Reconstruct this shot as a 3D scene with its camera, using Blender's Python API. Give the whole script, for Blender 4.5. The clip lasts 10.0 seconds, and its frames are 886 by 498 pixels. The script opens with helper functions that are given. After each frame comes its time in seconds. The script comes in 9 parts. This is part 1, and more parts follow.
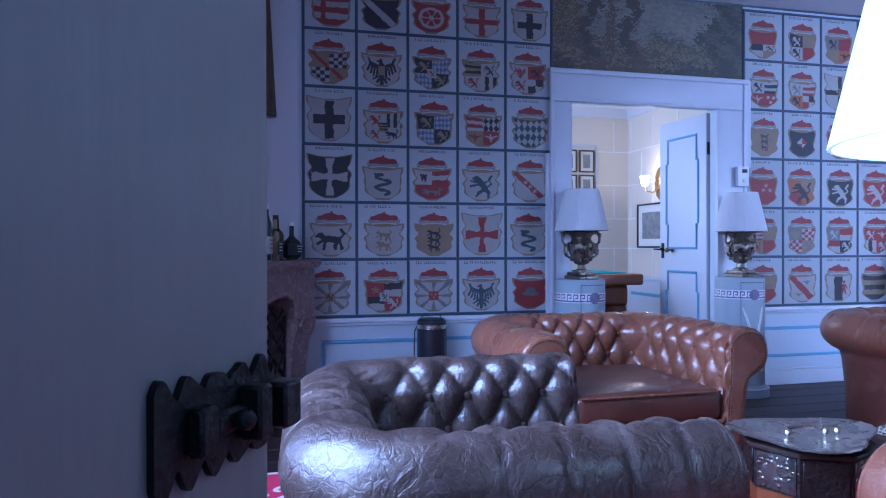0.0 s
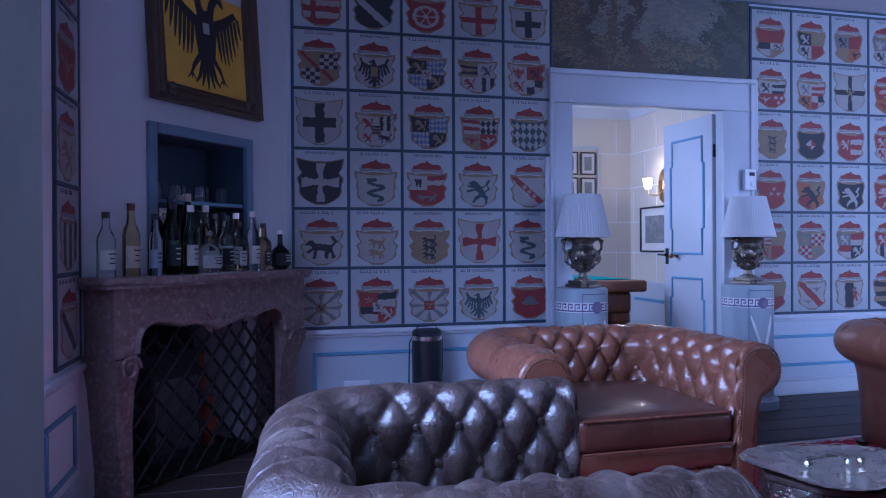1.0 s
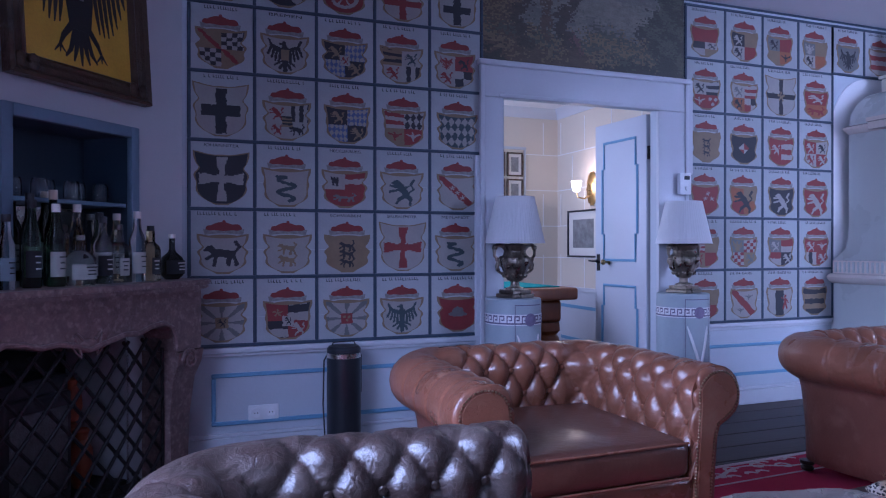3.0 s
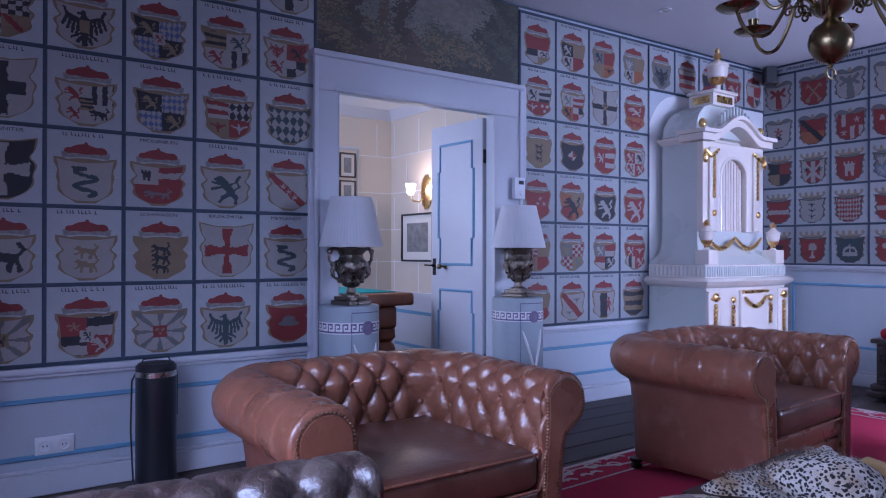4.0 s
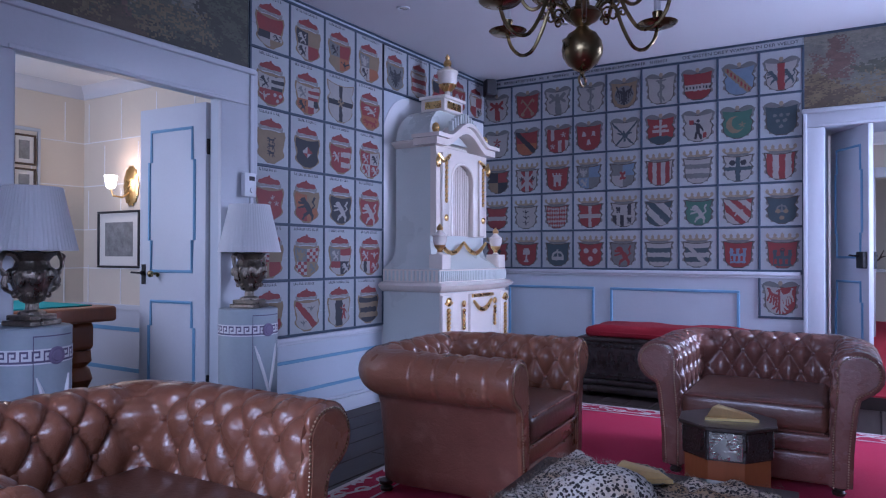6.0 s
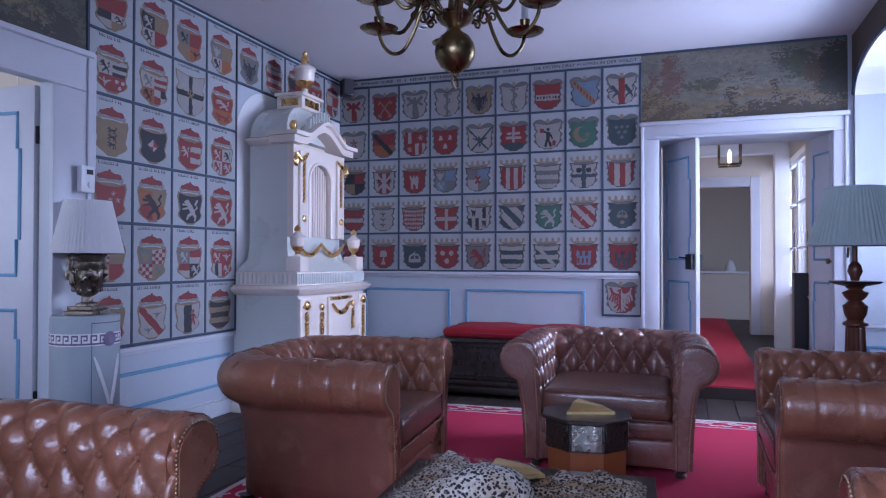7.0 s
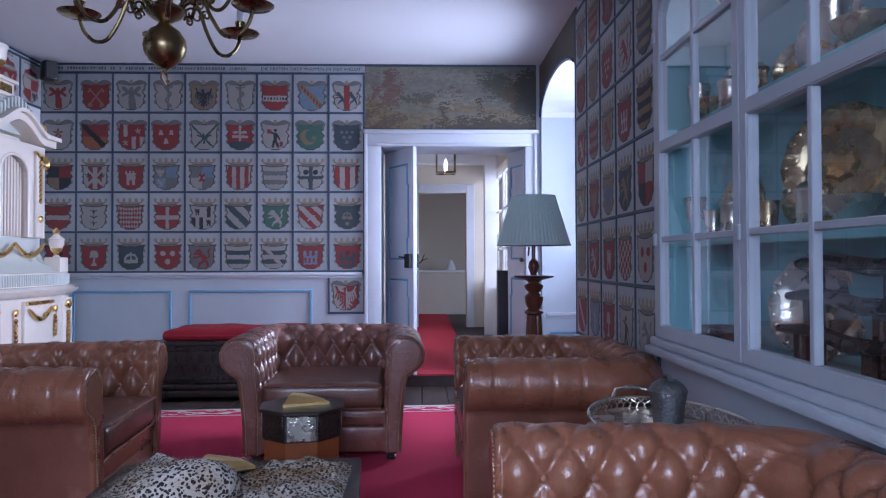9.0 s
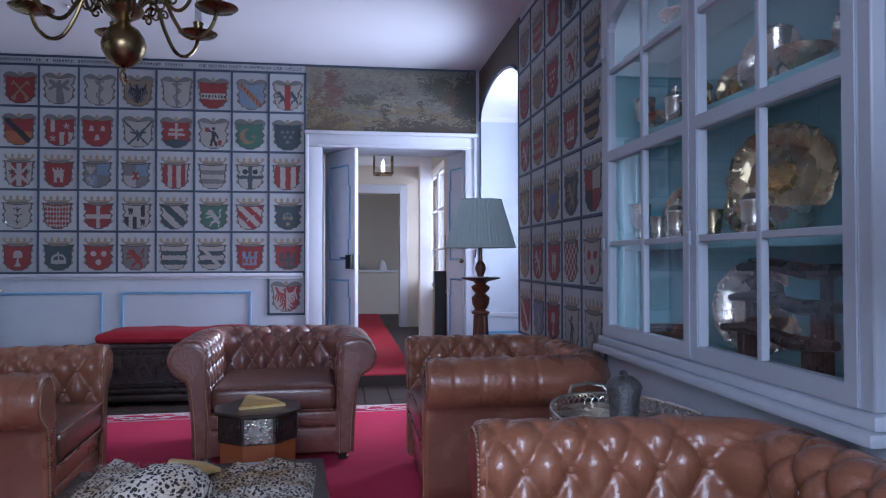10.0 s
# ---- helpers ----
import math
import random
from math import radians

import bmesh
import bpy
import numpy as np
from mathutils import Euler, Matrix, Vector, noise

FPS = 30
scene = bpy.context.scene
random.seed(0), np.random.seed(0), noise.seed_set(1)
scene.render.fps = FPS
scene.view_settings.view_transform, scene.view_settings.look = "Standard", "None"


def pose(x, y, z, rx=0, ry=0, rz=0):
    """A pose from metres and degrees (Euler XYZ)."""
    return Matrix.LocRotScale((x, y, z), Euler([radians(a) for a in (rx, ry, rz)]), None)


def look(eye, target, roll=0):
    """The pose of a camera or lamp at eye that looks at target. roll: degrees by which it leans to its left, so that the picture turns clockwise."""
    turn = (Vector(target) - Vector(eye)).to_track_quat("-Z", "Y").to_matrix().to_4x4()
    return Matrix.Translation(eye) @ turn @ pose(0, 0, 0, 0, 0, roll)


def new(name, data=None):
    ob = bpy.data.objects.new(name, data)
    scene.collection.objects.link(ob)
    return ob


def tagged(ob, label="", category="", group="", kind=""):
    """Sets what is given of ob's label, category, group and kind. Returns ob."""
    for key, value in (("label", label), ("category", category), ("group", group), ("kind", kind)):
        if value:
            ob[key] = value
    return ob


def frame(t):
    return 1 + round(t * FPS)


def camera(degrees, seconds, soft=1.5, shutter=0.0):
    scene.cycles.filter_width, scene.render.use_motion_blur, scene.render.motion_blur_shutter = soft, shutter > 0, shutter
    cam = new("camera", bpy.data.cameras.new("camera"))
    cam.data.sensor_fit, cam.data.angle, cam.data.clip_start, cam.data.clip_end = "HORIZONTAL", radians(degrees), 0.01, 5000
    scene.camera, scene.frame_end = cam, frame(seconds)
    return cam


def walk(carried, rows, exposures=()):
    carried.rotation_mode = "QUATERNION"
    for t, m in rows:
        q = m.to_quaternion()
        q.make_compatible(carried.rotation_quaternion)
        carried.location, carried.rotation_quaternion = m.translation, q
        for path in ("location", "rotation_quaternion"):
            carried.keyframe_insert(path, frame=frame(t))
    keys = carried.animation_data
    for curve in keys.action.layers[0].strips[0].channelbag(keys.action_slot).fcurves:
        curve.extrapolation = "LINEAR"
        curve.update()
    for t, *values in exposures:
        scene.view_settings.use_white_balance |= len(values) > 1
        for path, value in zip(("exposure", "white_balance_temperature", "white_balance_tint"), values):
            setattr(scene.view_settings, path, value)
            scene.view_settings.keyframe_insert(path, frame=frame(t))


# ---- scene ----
cam = camera(64.7, 10.0, soft=1.15)
PATH = [
    (0, (0.272, 0.243, 1.005), (0.758, 2.183, 0.998), -0.1),
    (0.5, (0.327, 0.322, 1.037), (0.806, 2.263, 1.028), -0.3),
    (1, (0.349, 0.4, 1.05), (0.83, 2.341, 1.044), -0.3),
    (1.5, (0.356, 0.486, 1.055), (0.841, 2.426, 1.052), -0.3),
    (2, (0.377, 0.587, 1.062), (0.861, 2.527, 1.059), -0.3),
    (3.5, (0.478, 0.903, 1.087), (1.394, 2.681, 1.086), 0.1),
    (4, (0.499, 1.019, 1.08), (1.636, 2.665, 1.087), 0.1),
    (4.5, (0.49, 1.167, 1.09), (1.801, 2.677, 1.097), 0.1),
    (5, (0.533, 1.261, 1.085), (1.996, 2.625, 1.097), 0.1),
    (5.5, (0.615, 1.363, 1.091), (2.207, 2.574, 1.104), 0.1),
    (5.7, (0.663, 1.376, 1.09), (2.296, 2.531, 1.105), 0.1),
    (7, (0.667, 1.525, 1.077), (2.554, 2.186, 1.106), 0.1),
    (7.5, (0.628, 1.504, 1.071), (2.57, 1.979, 1.104), 0.0),
    (8, (0.595, 1.443, 1.061), (2.576, 1.72, 1.098), -0.1),
    (8.5, (0.565, 1.401, 1.054), (2.562, 1.496, 1.092), -0.2),
    (9, (0.546, 1.4, 1.062), (2.544, 1.338, 1.095), -0.2),
    (9.5, (0.525, 1.455, 1.067), (2.517, 1.282, 1.098), -0.1),
    (10, (0.479, 1.559, 1.078), (2.459, 1.278, 1.108), -0.1),
]
EXPOSURES = [(0.0, 0.72, 4150, 24), (0.5, 0.4, 4100, 27), (1.0, 0.27, 4200, 29), (2.0, 0.26, 4320, 31), (3.5, 0.28, 4650, 33), (5.0, 0.15, 4780, 31), (5.7, 0.11, 4830, 29), (7.0, 0.2, 4950, 26), (10.0, 0.3, 5200, 18)]
walk(cam, [(t, look(eye, target, roll)) for t, eye, target, roll in PATH], EXPOSURES)

# ---- light ----
world = bpy.data.worlds.new("sky")
scene.world = world
world.use_nodes = True
wn = world.node_tree
sky = wn.nodes.new("ShaderNodeTexSky")
sky.sky_type, sky.sun_disc, sky.sun_elevation, sky.sun_rotation = "NISHITA", False, radians(35), radians(200)
wn.links.new(sky.outputs[0], wn.nodes["Background"].inputs[0])
wn.nodes["Background"].inputs[1].default_value = 0.12


def area_lamp(name, m, w, h, power, color=(1, 1, 1)):
    d = bpy.data.lights.new(name, "AREA")
    d.shape, d.size, d.size_y, d.energy, d.color = "RECTANGLE", w, h, power, color
    ob = new(name, d)
    ob.matrix_world = m
    return ob


def bulb(name, at, power, color, r=0.03):
    d = bpy.data.lights.new(name, "POINT")
    d.energy, d.color, d.shadow_soft_size = power, color, r
    ob = new(name, d)
    ob.location = at
    return ob


# daylight in the west, south and passage window openings
area_lamp("daylight_west", look((-0.86, 1.9, 1.65), (1.0, 1.9, -0.1)), 1.6, 1.7, 46, (0.86, 0.92, 1.0)).data.spread = radians(125)
area_lamp("daylight_south", look((5.75, -0.30, 1.7), (5.15, 2.6, 1.5)), 1.1, 1.4, 44, (0.93, 0.96, 1.0)).data.spread = radians(118)
area_lamp("daylight_passage", look((9.0, -0.9, 1.7), (9.0, 1.0, 1.0)), 1.6, 1.6, 50, (0.95, 0.97, 1.0))
# added fill light standing inside the far room, no seen source
area_lamp("fill_far_room", look((11.9, -0.2, 1.7), (12.3, 1.2, 1.2)), 1.0, 1.4, 1.2, (0.95, 0.97, 1.0))
# added fill to brighten the billiard room, whose walls have no window
area_lamp("fill_billiard", look((1.25, 6.0, 1.7), (3.0, 6.0, 1.3)), 1.2, 1.4, 22, (1.0, 0.97, 0.93))
# added fill behind the entry doorway, in a windowless lobby out of view
area_lamp("fill_entry", look((0.3, -1.4, 1.8), (0.3, 0.5, 1.4)), 0.9, 1.2, 2.5, (0.86, 0.92, 1.0))


# ---- materials ----
def material(name, color, rough=0.5, metal=0.0, var=0.12, fine=0.06, scale=4.0, grain=60.0, bump=0.08, stretch=(1, 1, 1), island=0.0, coat=0.0, dirt=None):
    m = bpy.data.materials.new(name)
    m.use_nodes = True
    t = m.node_tree
    n, ln = t.nodes, t.links.new
    b = n["Principled BSDF"]
    b.inputs["Roughness"].default_value, b.inputs["Metallic"].default_value = rough, metal
    b.inputs["Coat Weight"].default_value = coat
    tc, mp = n.new("ShaderNodeTexCoord"), n.new("ShaderNodeMapping")
    mp.inputs["Scale"].default_value = stretch
    ln(tc.outputs["Object"], mp.inputs[0])
    big, small = n.new("ShaderNodeTexNoise"), n.new("ShaderNodeTexNoise")
    for k, s, d in ((big, scale, 4), (small, grain, 3)):
        k.inputs["Scale"].default_value, k.inputs["Detail"].default_value = s, d
        ln(mp.outputs[0], k.inputs["Vector"])
    add = n.new("ShaderNodeMath")
    add.operation = "MULTIPLY_ADD"
    ln(big.outputs["Fac"], add.inputs[0])
    add.inputs[1].default_value, add.inputs[2].default_value = 2 * var, 1 - var
    ad2 = n.new("ShaderNodeMath")
    ad2.operation = "MULTIPLY_ADD"
    ln(small.outputs["Fac"], ad2.inputs[0])
    ad2.inputs[1].default_value = 2 * fine
    sub = n.new("ShaderNodeMath")
    sub.operation = "SUBTRACT"
    ln(add.outputs[0], sub.inputs[0])
    sub.inputs[1].default_value = fine
    ln(sub.outputs[0], ad2.inputs[2])
    last = ad2
    if island:
        oi, mu = n.new("ShaderNodeObjectInfo"), n.new("ShaderNodeMath")
        mu.operation = "MULTIPLY_ADD"
        ln(oi.outputs["Random"], mu.inputs[0])
        mu.inputs[1].default_value, mu.inputs[2].default_value = 2 * island, 1 - island
        mm = n.new("ShaderNodeMath")
        mm.operation = "MULTIPLY"
        ln(mu.outputs[0], mm.inputs[0])
        ln(last.outputs[0], mm.inputs[1])
        last = mm
    hue = n.new("ShaderNodeVectorMath")
    hue.operation = "SCALE"
    hue.inputs[0].default_value = color
    ln(last.outputs[0], hue.inputs["Scale"])
    out = hue.outputs[0]
    if dirt:
        dn, cr, mx = n.new("ShaderNodeTexNoise"), n.new("ShaderNodeMapRange"), n.new("ShaderNodeMix")
        dn.inputs["Scale"].default_value, dn.inputs["Detail"].default_value = dirt[1], 6
        ln(mp.outputs[0], dn.inputs["Vector"])
        cr.inputs[1].default_value, cr.inputs[2].default_value = dirt[2], dirt[3]
        ln(dn.outputs["Fac"], cr.inputs[0])
        mx.data_type = "RGBA"
        ln(cr.outputs[0], mx.inputs[0])
        ln(out, mx.inputs[6])
        mx.inputs[7].default_value = (*dirt[0], 1)
        out = mx.outputs[2]
    ln(out, b.inputs["Base Color"])
    rr = n.new("ShaderNodeMath")
    rr.operation = "MULTIPLY_ADD"
    ln(big.outputs["Fac"], rr.inputs[0])
    rr.inputs[1].default_value, rr.inputs[2].default_value = 0.24, max(rough - 0.12, 0.02)
    ln(rr.outputs[0], b.inputs["Roughness"])
    if bump:
        bp = n.new("ShaderNodeBump")
        bp.inputs["Strength"].default_value, bp.inputs["Distance"].default_value = bump, 0.01
        ln(small.outputs["Fac"], bp.inputs["Height"])
        ln(bp.outputs[0], b.inputs["Normal"])
    return m


def glass(name, color=(1, 1, 1), rough=0.0, ior=1.45):
    m = bpy.data.materials.new(name)
    m.use_nodes = True
    b = m.node_tree.nodes["Principled BSDF"]
    b.inputs["Base Color"].default_value = (*color, 1)
    b.inputs["Transmission Weight"].default_value, b.inputs["Roughness"].default_value, b.inputs["IOR"].default_value = 1.0, rough, ior
    return m


def glowing(name, color, strength):
    m = bpy.data.materials.new(name)
    m.use_nodes = True
    b = m.node_tree.nodes["Principled BSDF"]
    b.inputs["Base Color"].default_value = (*color, 1)
    b.inputs["Emission Color"].default_value, b.inputs["Emission Strength"].default_value = (*color, 1), strength
    return m


def cloth_shade(name, color):
    """Pleated lampshade cloth that lets light through."""
    m = material(name, color, 0.8, 0, 0.04, 0.03, 4, 200, 0.1)
    n, ln = m.node_tree.nodes, m.node_tree.links.new
    b, out = n["Principled BSDF"], n["Material Output"]
    tr, mx = n.new("ShaderNodeBsdfTranslucent"), n.new("ShaderNodeMixShader")
    tr.inputs["Color"].default_value = (*color, 1)
    mx.inputs[0].default_value = 0.45
    ln(b.outputs[0], mx.inputs[1])
    ln(tr.outputs[0], mx.inputs[2])
    ln(mx.outputs[0], out.inputs["Surface"])
    return m


def leather(name, color, worn, amount, rough):
    """Brown hide: fine grain, crease web, ridges rubbed lighter, folds kept dark."""
    m = material(name, color, rough, 0, 0.34, 0.10, 6, 260, 0.10, dirt=(worn, 9, 0.60 - amount, 0.88))
    t = m.node_tree
    n, ln = t.nodes, t.links.new
    b = n["Principled BSDF"]
    tc = n.new("ShaderNodeTexCoord")
    wob, mixv = n.new("ShaderNodeTexNoise"), n.new("ShaderNodeVectorMath")
    wob.inputs["Scale"].default_value = 9
    mixv.operation = "MULTIPLY_ADD"
    mixv.inputs[1].default_value = (0.14, 0.14, 0.14)
    ln(tc.outputs["Object"], wob.inputs["Vector"])
    ln(wob.outputs["Color"], mixv.inputs[0])
    ln(tc.outputs["Object"], mixv.inputs[2])
    normal = b.inputs["Normal"].links[0].from_node
    lines = []
    wr, bw = n.new("ShaderNodeTexNoise"), n.new("ShaderNodeBump")
    wr.inputs["Scale"].default_value, wr.inputs["Detail"].default_value, wr.inputs["Distortion"].default_value = 24, 7, 1.8
    ln(tc.outputs["Object"], wr.inputs["Vector"])
    bw.inputs["Strength"].default_value, bw.inputs["Distance"].default_value = 0.10 + amount * 3.0, 0.012
    ln(wr.outputs["Fac"], bw.inputs["Height"])
    ln(normal.outputs[0], bw.inputs["Normal"])
    normal = bw
    for size, wide, depth in ((17, 0.035, 0.02 + amount * 1.8), (46, 0.045, 0.05 + amount * 1.0)):
        vo, mr, bp = n.new("ShaderNodeTexVoronoi"), n.new("ShaderNodeMapRange"), n.new("ShaderNodeBump")
        vo.feature, vo.inputs["Scale"].default_value = "DISTANCE_TO_EDGE", size
        ln(mixv.outputs[0], vo.inputs["Vector"])
        mr.inputs[2].default_value = wide
        ln(vo.outputs["Distance"], mr.inputs[0])
        bp.inputs["Strength"].default_value, bp.inputs["Distance"].default_value = depth, 0.005
        ln(mr.outputs[0], bp.inputs["Height"])
        ln(normal.outputs[0], bp.inputs["Normal"])
        normal = bp
        lines.append(mr)
    ln(normal.outputs[0], b.inputs["Normal"])
    # creases rubbed pale, as old hide cracks
    inv, mx = n.new("ShaderNodeMapRange"), n.new("ShaderNodeMix")
    inv.inputs[1].default_value, inv.inputs[2].default_value, inv.inputs[3].default_value, inv.inputs[4].default_value = 0, 1, min(0.9, amount * 2.4), 0
    ln(lines[1].outputs[0], inv.inputs[0])
    mx.data_type = "RGBA"
    ln(inv.outputs[0], mx.inputs[0])
    ln(b.inputs["Base Color"].links[0].from_socket, mx.inputs[6])
    mx.inputs[7].default_value = (*worn, 1)
    ln(mx.outputs[2], b.inputs["Base Color"])
    b.inputs["Coat Weight"].default_value, b.inputs["Coat Roughness"].default_value = 0.45, 0.17
    return m


def fur_spots(name):
    """Pale spotted pelt."""
    m = material(name, (0.58, 0.53, 0.46), 0.9, 0, 0.25, 0.3, 5, 160, 0.9, stretch=(1, 0.5, 1), dirt=((0.34, 0.22, 0.11), 9, 0.42, 0.66))
    t = m.node_tree
    n, ln = t.nodes, t.links.new
    vo, mr, mx = n.new("ShaderNodeTexVoronoi"), n.new("ShaderNodeMapRange"), n.new("ShaderNodeMix")
    no, va = n.new("ShaderNodeTexNoise"), n.new("ShaderNodeVectorMath")
    tc = n.new("ShaderNodeTexCoord")
    no.inputs["Scale"].default_value = 40
    va.operation = "MULTIPLY_ADD"
    va.inputs[1].default_value = (0.016, 0.016, 0.016)
    ln(tc.outputs["Object"], no.inputs["Vector"])
    ln(no.outputs["Color"], va.inputs[0])
    ln(tc.outputs["Object"], va.inputs[2])
    vo.inputs["Scale"].default_value = 88
    ln(va.outputs[0], vo.inputs["Vector"])
    mr.inputs[1].default_value, mr.inputs[2].default_value = 0.39, 0.50
    ln(vo.outputs["Distance"], mr.inputs[0])
    mx.data_type = "RGBA"
    b = n["Principled BSDF"]
    old = b.inputs["Base Color"].links[0].from_socket
    ln(mr.outputs[0], mx.inputs[0])
    mx.inputs[6].default_value = (0.025, 0.02, 0.018, 1)
    ln(old, mx.inputs[7])
    ln(mx.outputs[2], b.inputs["Base Color"])
    return m


M = {}
M["plaster"] = material("plaster", (0.52, 0.53, 0.56), 0.8, 0, 0.06, 0.03, 2.5, 90, 0.06)
M["white_wall"] = material("white_wall", (0.74, 0.74, 0.75), 0.75, 0, 0.05, 0.02, 2, 80, 0.04)
M["ceiling"] = material("ceiling_paint", (0.72, 0.72, 0.75), 0.85, 0, 0.04, 0.02, 1.5, 60, 0.04)
M["panel_paint"] = material("grey_blue_paint", (0.46, 0.50, 0.56), 0.45, 0, 0.07, 0.03, 3, 70, 0.05)
M["trim_white"] = material("trim_paint", (0.53, 0.545, 0.595), 0.4, 0, 0.06, 0.03, 4, 60, 0.05)
M["blue_line"] = material("blue_line_paint", (0.16, 0.32, 0.50), 0.45, 0, 0.1, 0.05, 6, 60, 0.03)
M["niche_paint"] = material("grey_blue_niche_paint", (0.15, 0.22, 0.30), 0.5, 0, 0.12, 0.06, 5, 60, 0.05)
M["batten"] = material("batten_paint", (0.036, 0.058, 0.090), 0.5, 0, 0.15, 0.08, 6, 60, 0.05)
M["board"] = material("painted_board", (0.335, 0.35, 0.375), 0.6, 0, 0.12, 0.07, 5, 110, 0.08, island=0.08, dirt=((0.28, 0.26, 0.23), 9, 0.6, 0.9))
M["beige"] = material("beige_wall", (0.60, 0.54, 0.45), 0.7, 0, 0.05, 0.03, 2, 60, 0.04)
M["floor_wood"] = material("dark_floor_wood", (0.040, 0.025, 0.020), 0.56, 0, 0.3, 0.15, 3, 40, 0.15, stretch=(0.15, 1, 1), island=0.25)
M["carpet"] = material("red_carpet", (0.48, 0.025, 0.050), 0.95, 0, 0.10, 0.15, 3, 260, 0.5)
M["rug_red"] = material("rug_wool", (0.52, 0.022, 0.080), 0.95, 0, 0.12, 0.15, 3, 300, 0.5)
M["rug_white"] = material("rug_pale_wool", (0.72, 0.62, 0.62), 0.95, 0, 0.12, 0.12, 6, 300, 0.5)
M["leather"] = leather("brown_leather", (0.225, 0.088, 0.047), (0.36, 0.19, 0.115), 0.045, 0.29)
M["leather_old"] = leather("worn_leather", (0.050, 0.031, 0.025), (0.18, 0.14, 0.12), 0.13, 0.33)
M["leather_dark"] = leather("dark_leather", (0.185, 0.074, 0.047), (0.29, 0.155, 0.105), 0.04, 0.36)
M["leather_mid"] = leather("reddish_leather", (0.175, 0.071, 0.052), (0.28, 0.155, 0.115), 0.04, 0.27)
# darker brown hide, its tone lowered further to stand in for shade
M["leather_seat"] = leather("shaded_seat_leather", (0.120, 0.046, 0.027), (0.20, 0.10, 0.06), 0.04, 0.38)
M["nail"] = material("brass_nail", (0.42, 0.32, 0.20), 0.36, 1, 0.15, 0.1)
M["foot_wood"] = material("dark_turned_wood", (0.035, 0.022, 0.016), 0.35, 0, 0.2, 0.1)
M["brass"] = material("aged_brass", (0.26, 0.20, 0.10), 0.28, 1, 0.25, 0.06, 8, 90, 0.03)
M["gold"] = material("gilding", (0.78, 0.52, 0.20), 0.28, 1, 0.2, 0.1, 12, 90, 0.1)
M["dish_brass"] = material("polished_brass_dish", (0.86, 0.66, 0.30), 0.42, 1, 0.15, 0.08, 12, 90, 0.05)
M["silver"] = material("silver", (0.70, 0.66, 0.58), 0.27, 1, 0.2, 0.1, 12, 90, 0.12)
M["parcel_gilt"] = material("parcel_gilt_silver", (0.56, 0.46, 0.27), 0.27, 1, 0.3, 0.1, 14, 90, 0.25)
M["old_silver"] = material("dark_silver", (0.25, 0.215, 0.175), 0.30, 1, 0.55, 0.3, 26, 110, 0.5)
M["pewter"] = material("pewter", (0.20, 0.20, 0.20), 0.45, 0.9, 0.3, 0.2, 30, 120, 0.5)
M["shade"] = cloth_shade("pleated_shade", (0.84, 0.84, 0.86))
M["shade_green"] = cloth_shade("pale_green_shade", (0.70, 0.80, 0.79))
M["black"] = material("black_plastic", (0.018, 0.019, 0.024), 0.35, 0, 0.2, 0.1)
M["iron"] = material("black_iron", (0.014, 0.013, 0.014), 0.5, 0.5, 0.3, 0.15, 20, 120, 0.3)
M["soot"] = material("sooty_brick", (0.020, 0.018, 0.018), 0.95, 0, 0.4, 0.2, 8, 60, 0.4)
M["marble"] = material("red_marble", (0.165, 0.108, 0.100), 0.34, 0, 0.55, 0.40, 20, 95, 0.15, dirt=((0.34, 0.26, 0.24), 42, 0.50, 0.80))
M["mahogany"] = material("mahogany", (0.10, 0.032, 0.016), 0.3, 0, 0.3, 0.15, 5, 50, 0.08, stretch=(1, 1, 0.2))
M["amber_wood"] = material("amber_wood", (0.24, 0.075, 0.024), 0.34, 0, 0.3, 0.15, 6, 60, 0.08, stretch=(1, 1, 0.2))
M["carved_oak"] = material("carved_black_oak", (0.026, 0.018, 0.015), 0.30, 0, 0.3, 0.2, 14, 90, 0.5)
M["velvet"] = material("red_velvet", (0.30, 0.008, 0.020), 0.85, 0, 0.15, 0.1, 6, 200, 0.3)
M["stove_white"] = material("white_glaze", (0.84, 0.76, 0.68), 0.22, 0, 0.05, 0.03, 5, 60, 0.03, coat=0.3)
M["stove_green"] = material("pale_green_glaze", (0.64, 0.67, 0.64), 0.3, 0, 0.06, 0.03, 4, 60, 0.03, coat=0.3)
M["frame_wood"] = material("carved_frame_wood", (0.060, 0.034, 0.017), 0.42, 0, 0.4, 0.25, 14, 70, 0.5)
M["teal"] = material("teal_paint", (0.24, 0.50, 0.55), 0.6, 0, 0.08, 0.04, 3, 60, 0.04)
M["glass"] = glass("clear_glass")
M["green_baize"] = material("green_baize", (0.02, 0.30, 0.30), 0.95, 0, 0.05, 0.05, 5, 300, 0.2)
M["paper"] = material("paper", (0.66, 0.64, 0.60), 0.8, 0, 0.04, 0.04)
M["print_grey"] = material("engraving", (0.22, 0.22, 0.22), 0.8, 0, 0.6, 0.3, 18, 90, 0)
M["white_plastic"] = material("white_plastic", (0.72, 0.73, 0.76), 0.4, 0, 0.03, 0.02)
M["dark_screen"] = material("dark_grey_cloth", (0.045, 0.045, 0.05), 0.8, 0, 0.2, 0.1)
M["lace"] = material("white_lace", (0.75, 0.76, 0.80), 0.9, 0, 0.1, 0.2, 12, 220, 0.5)
M["pelt"] = fur_spots("spotted_pelt")
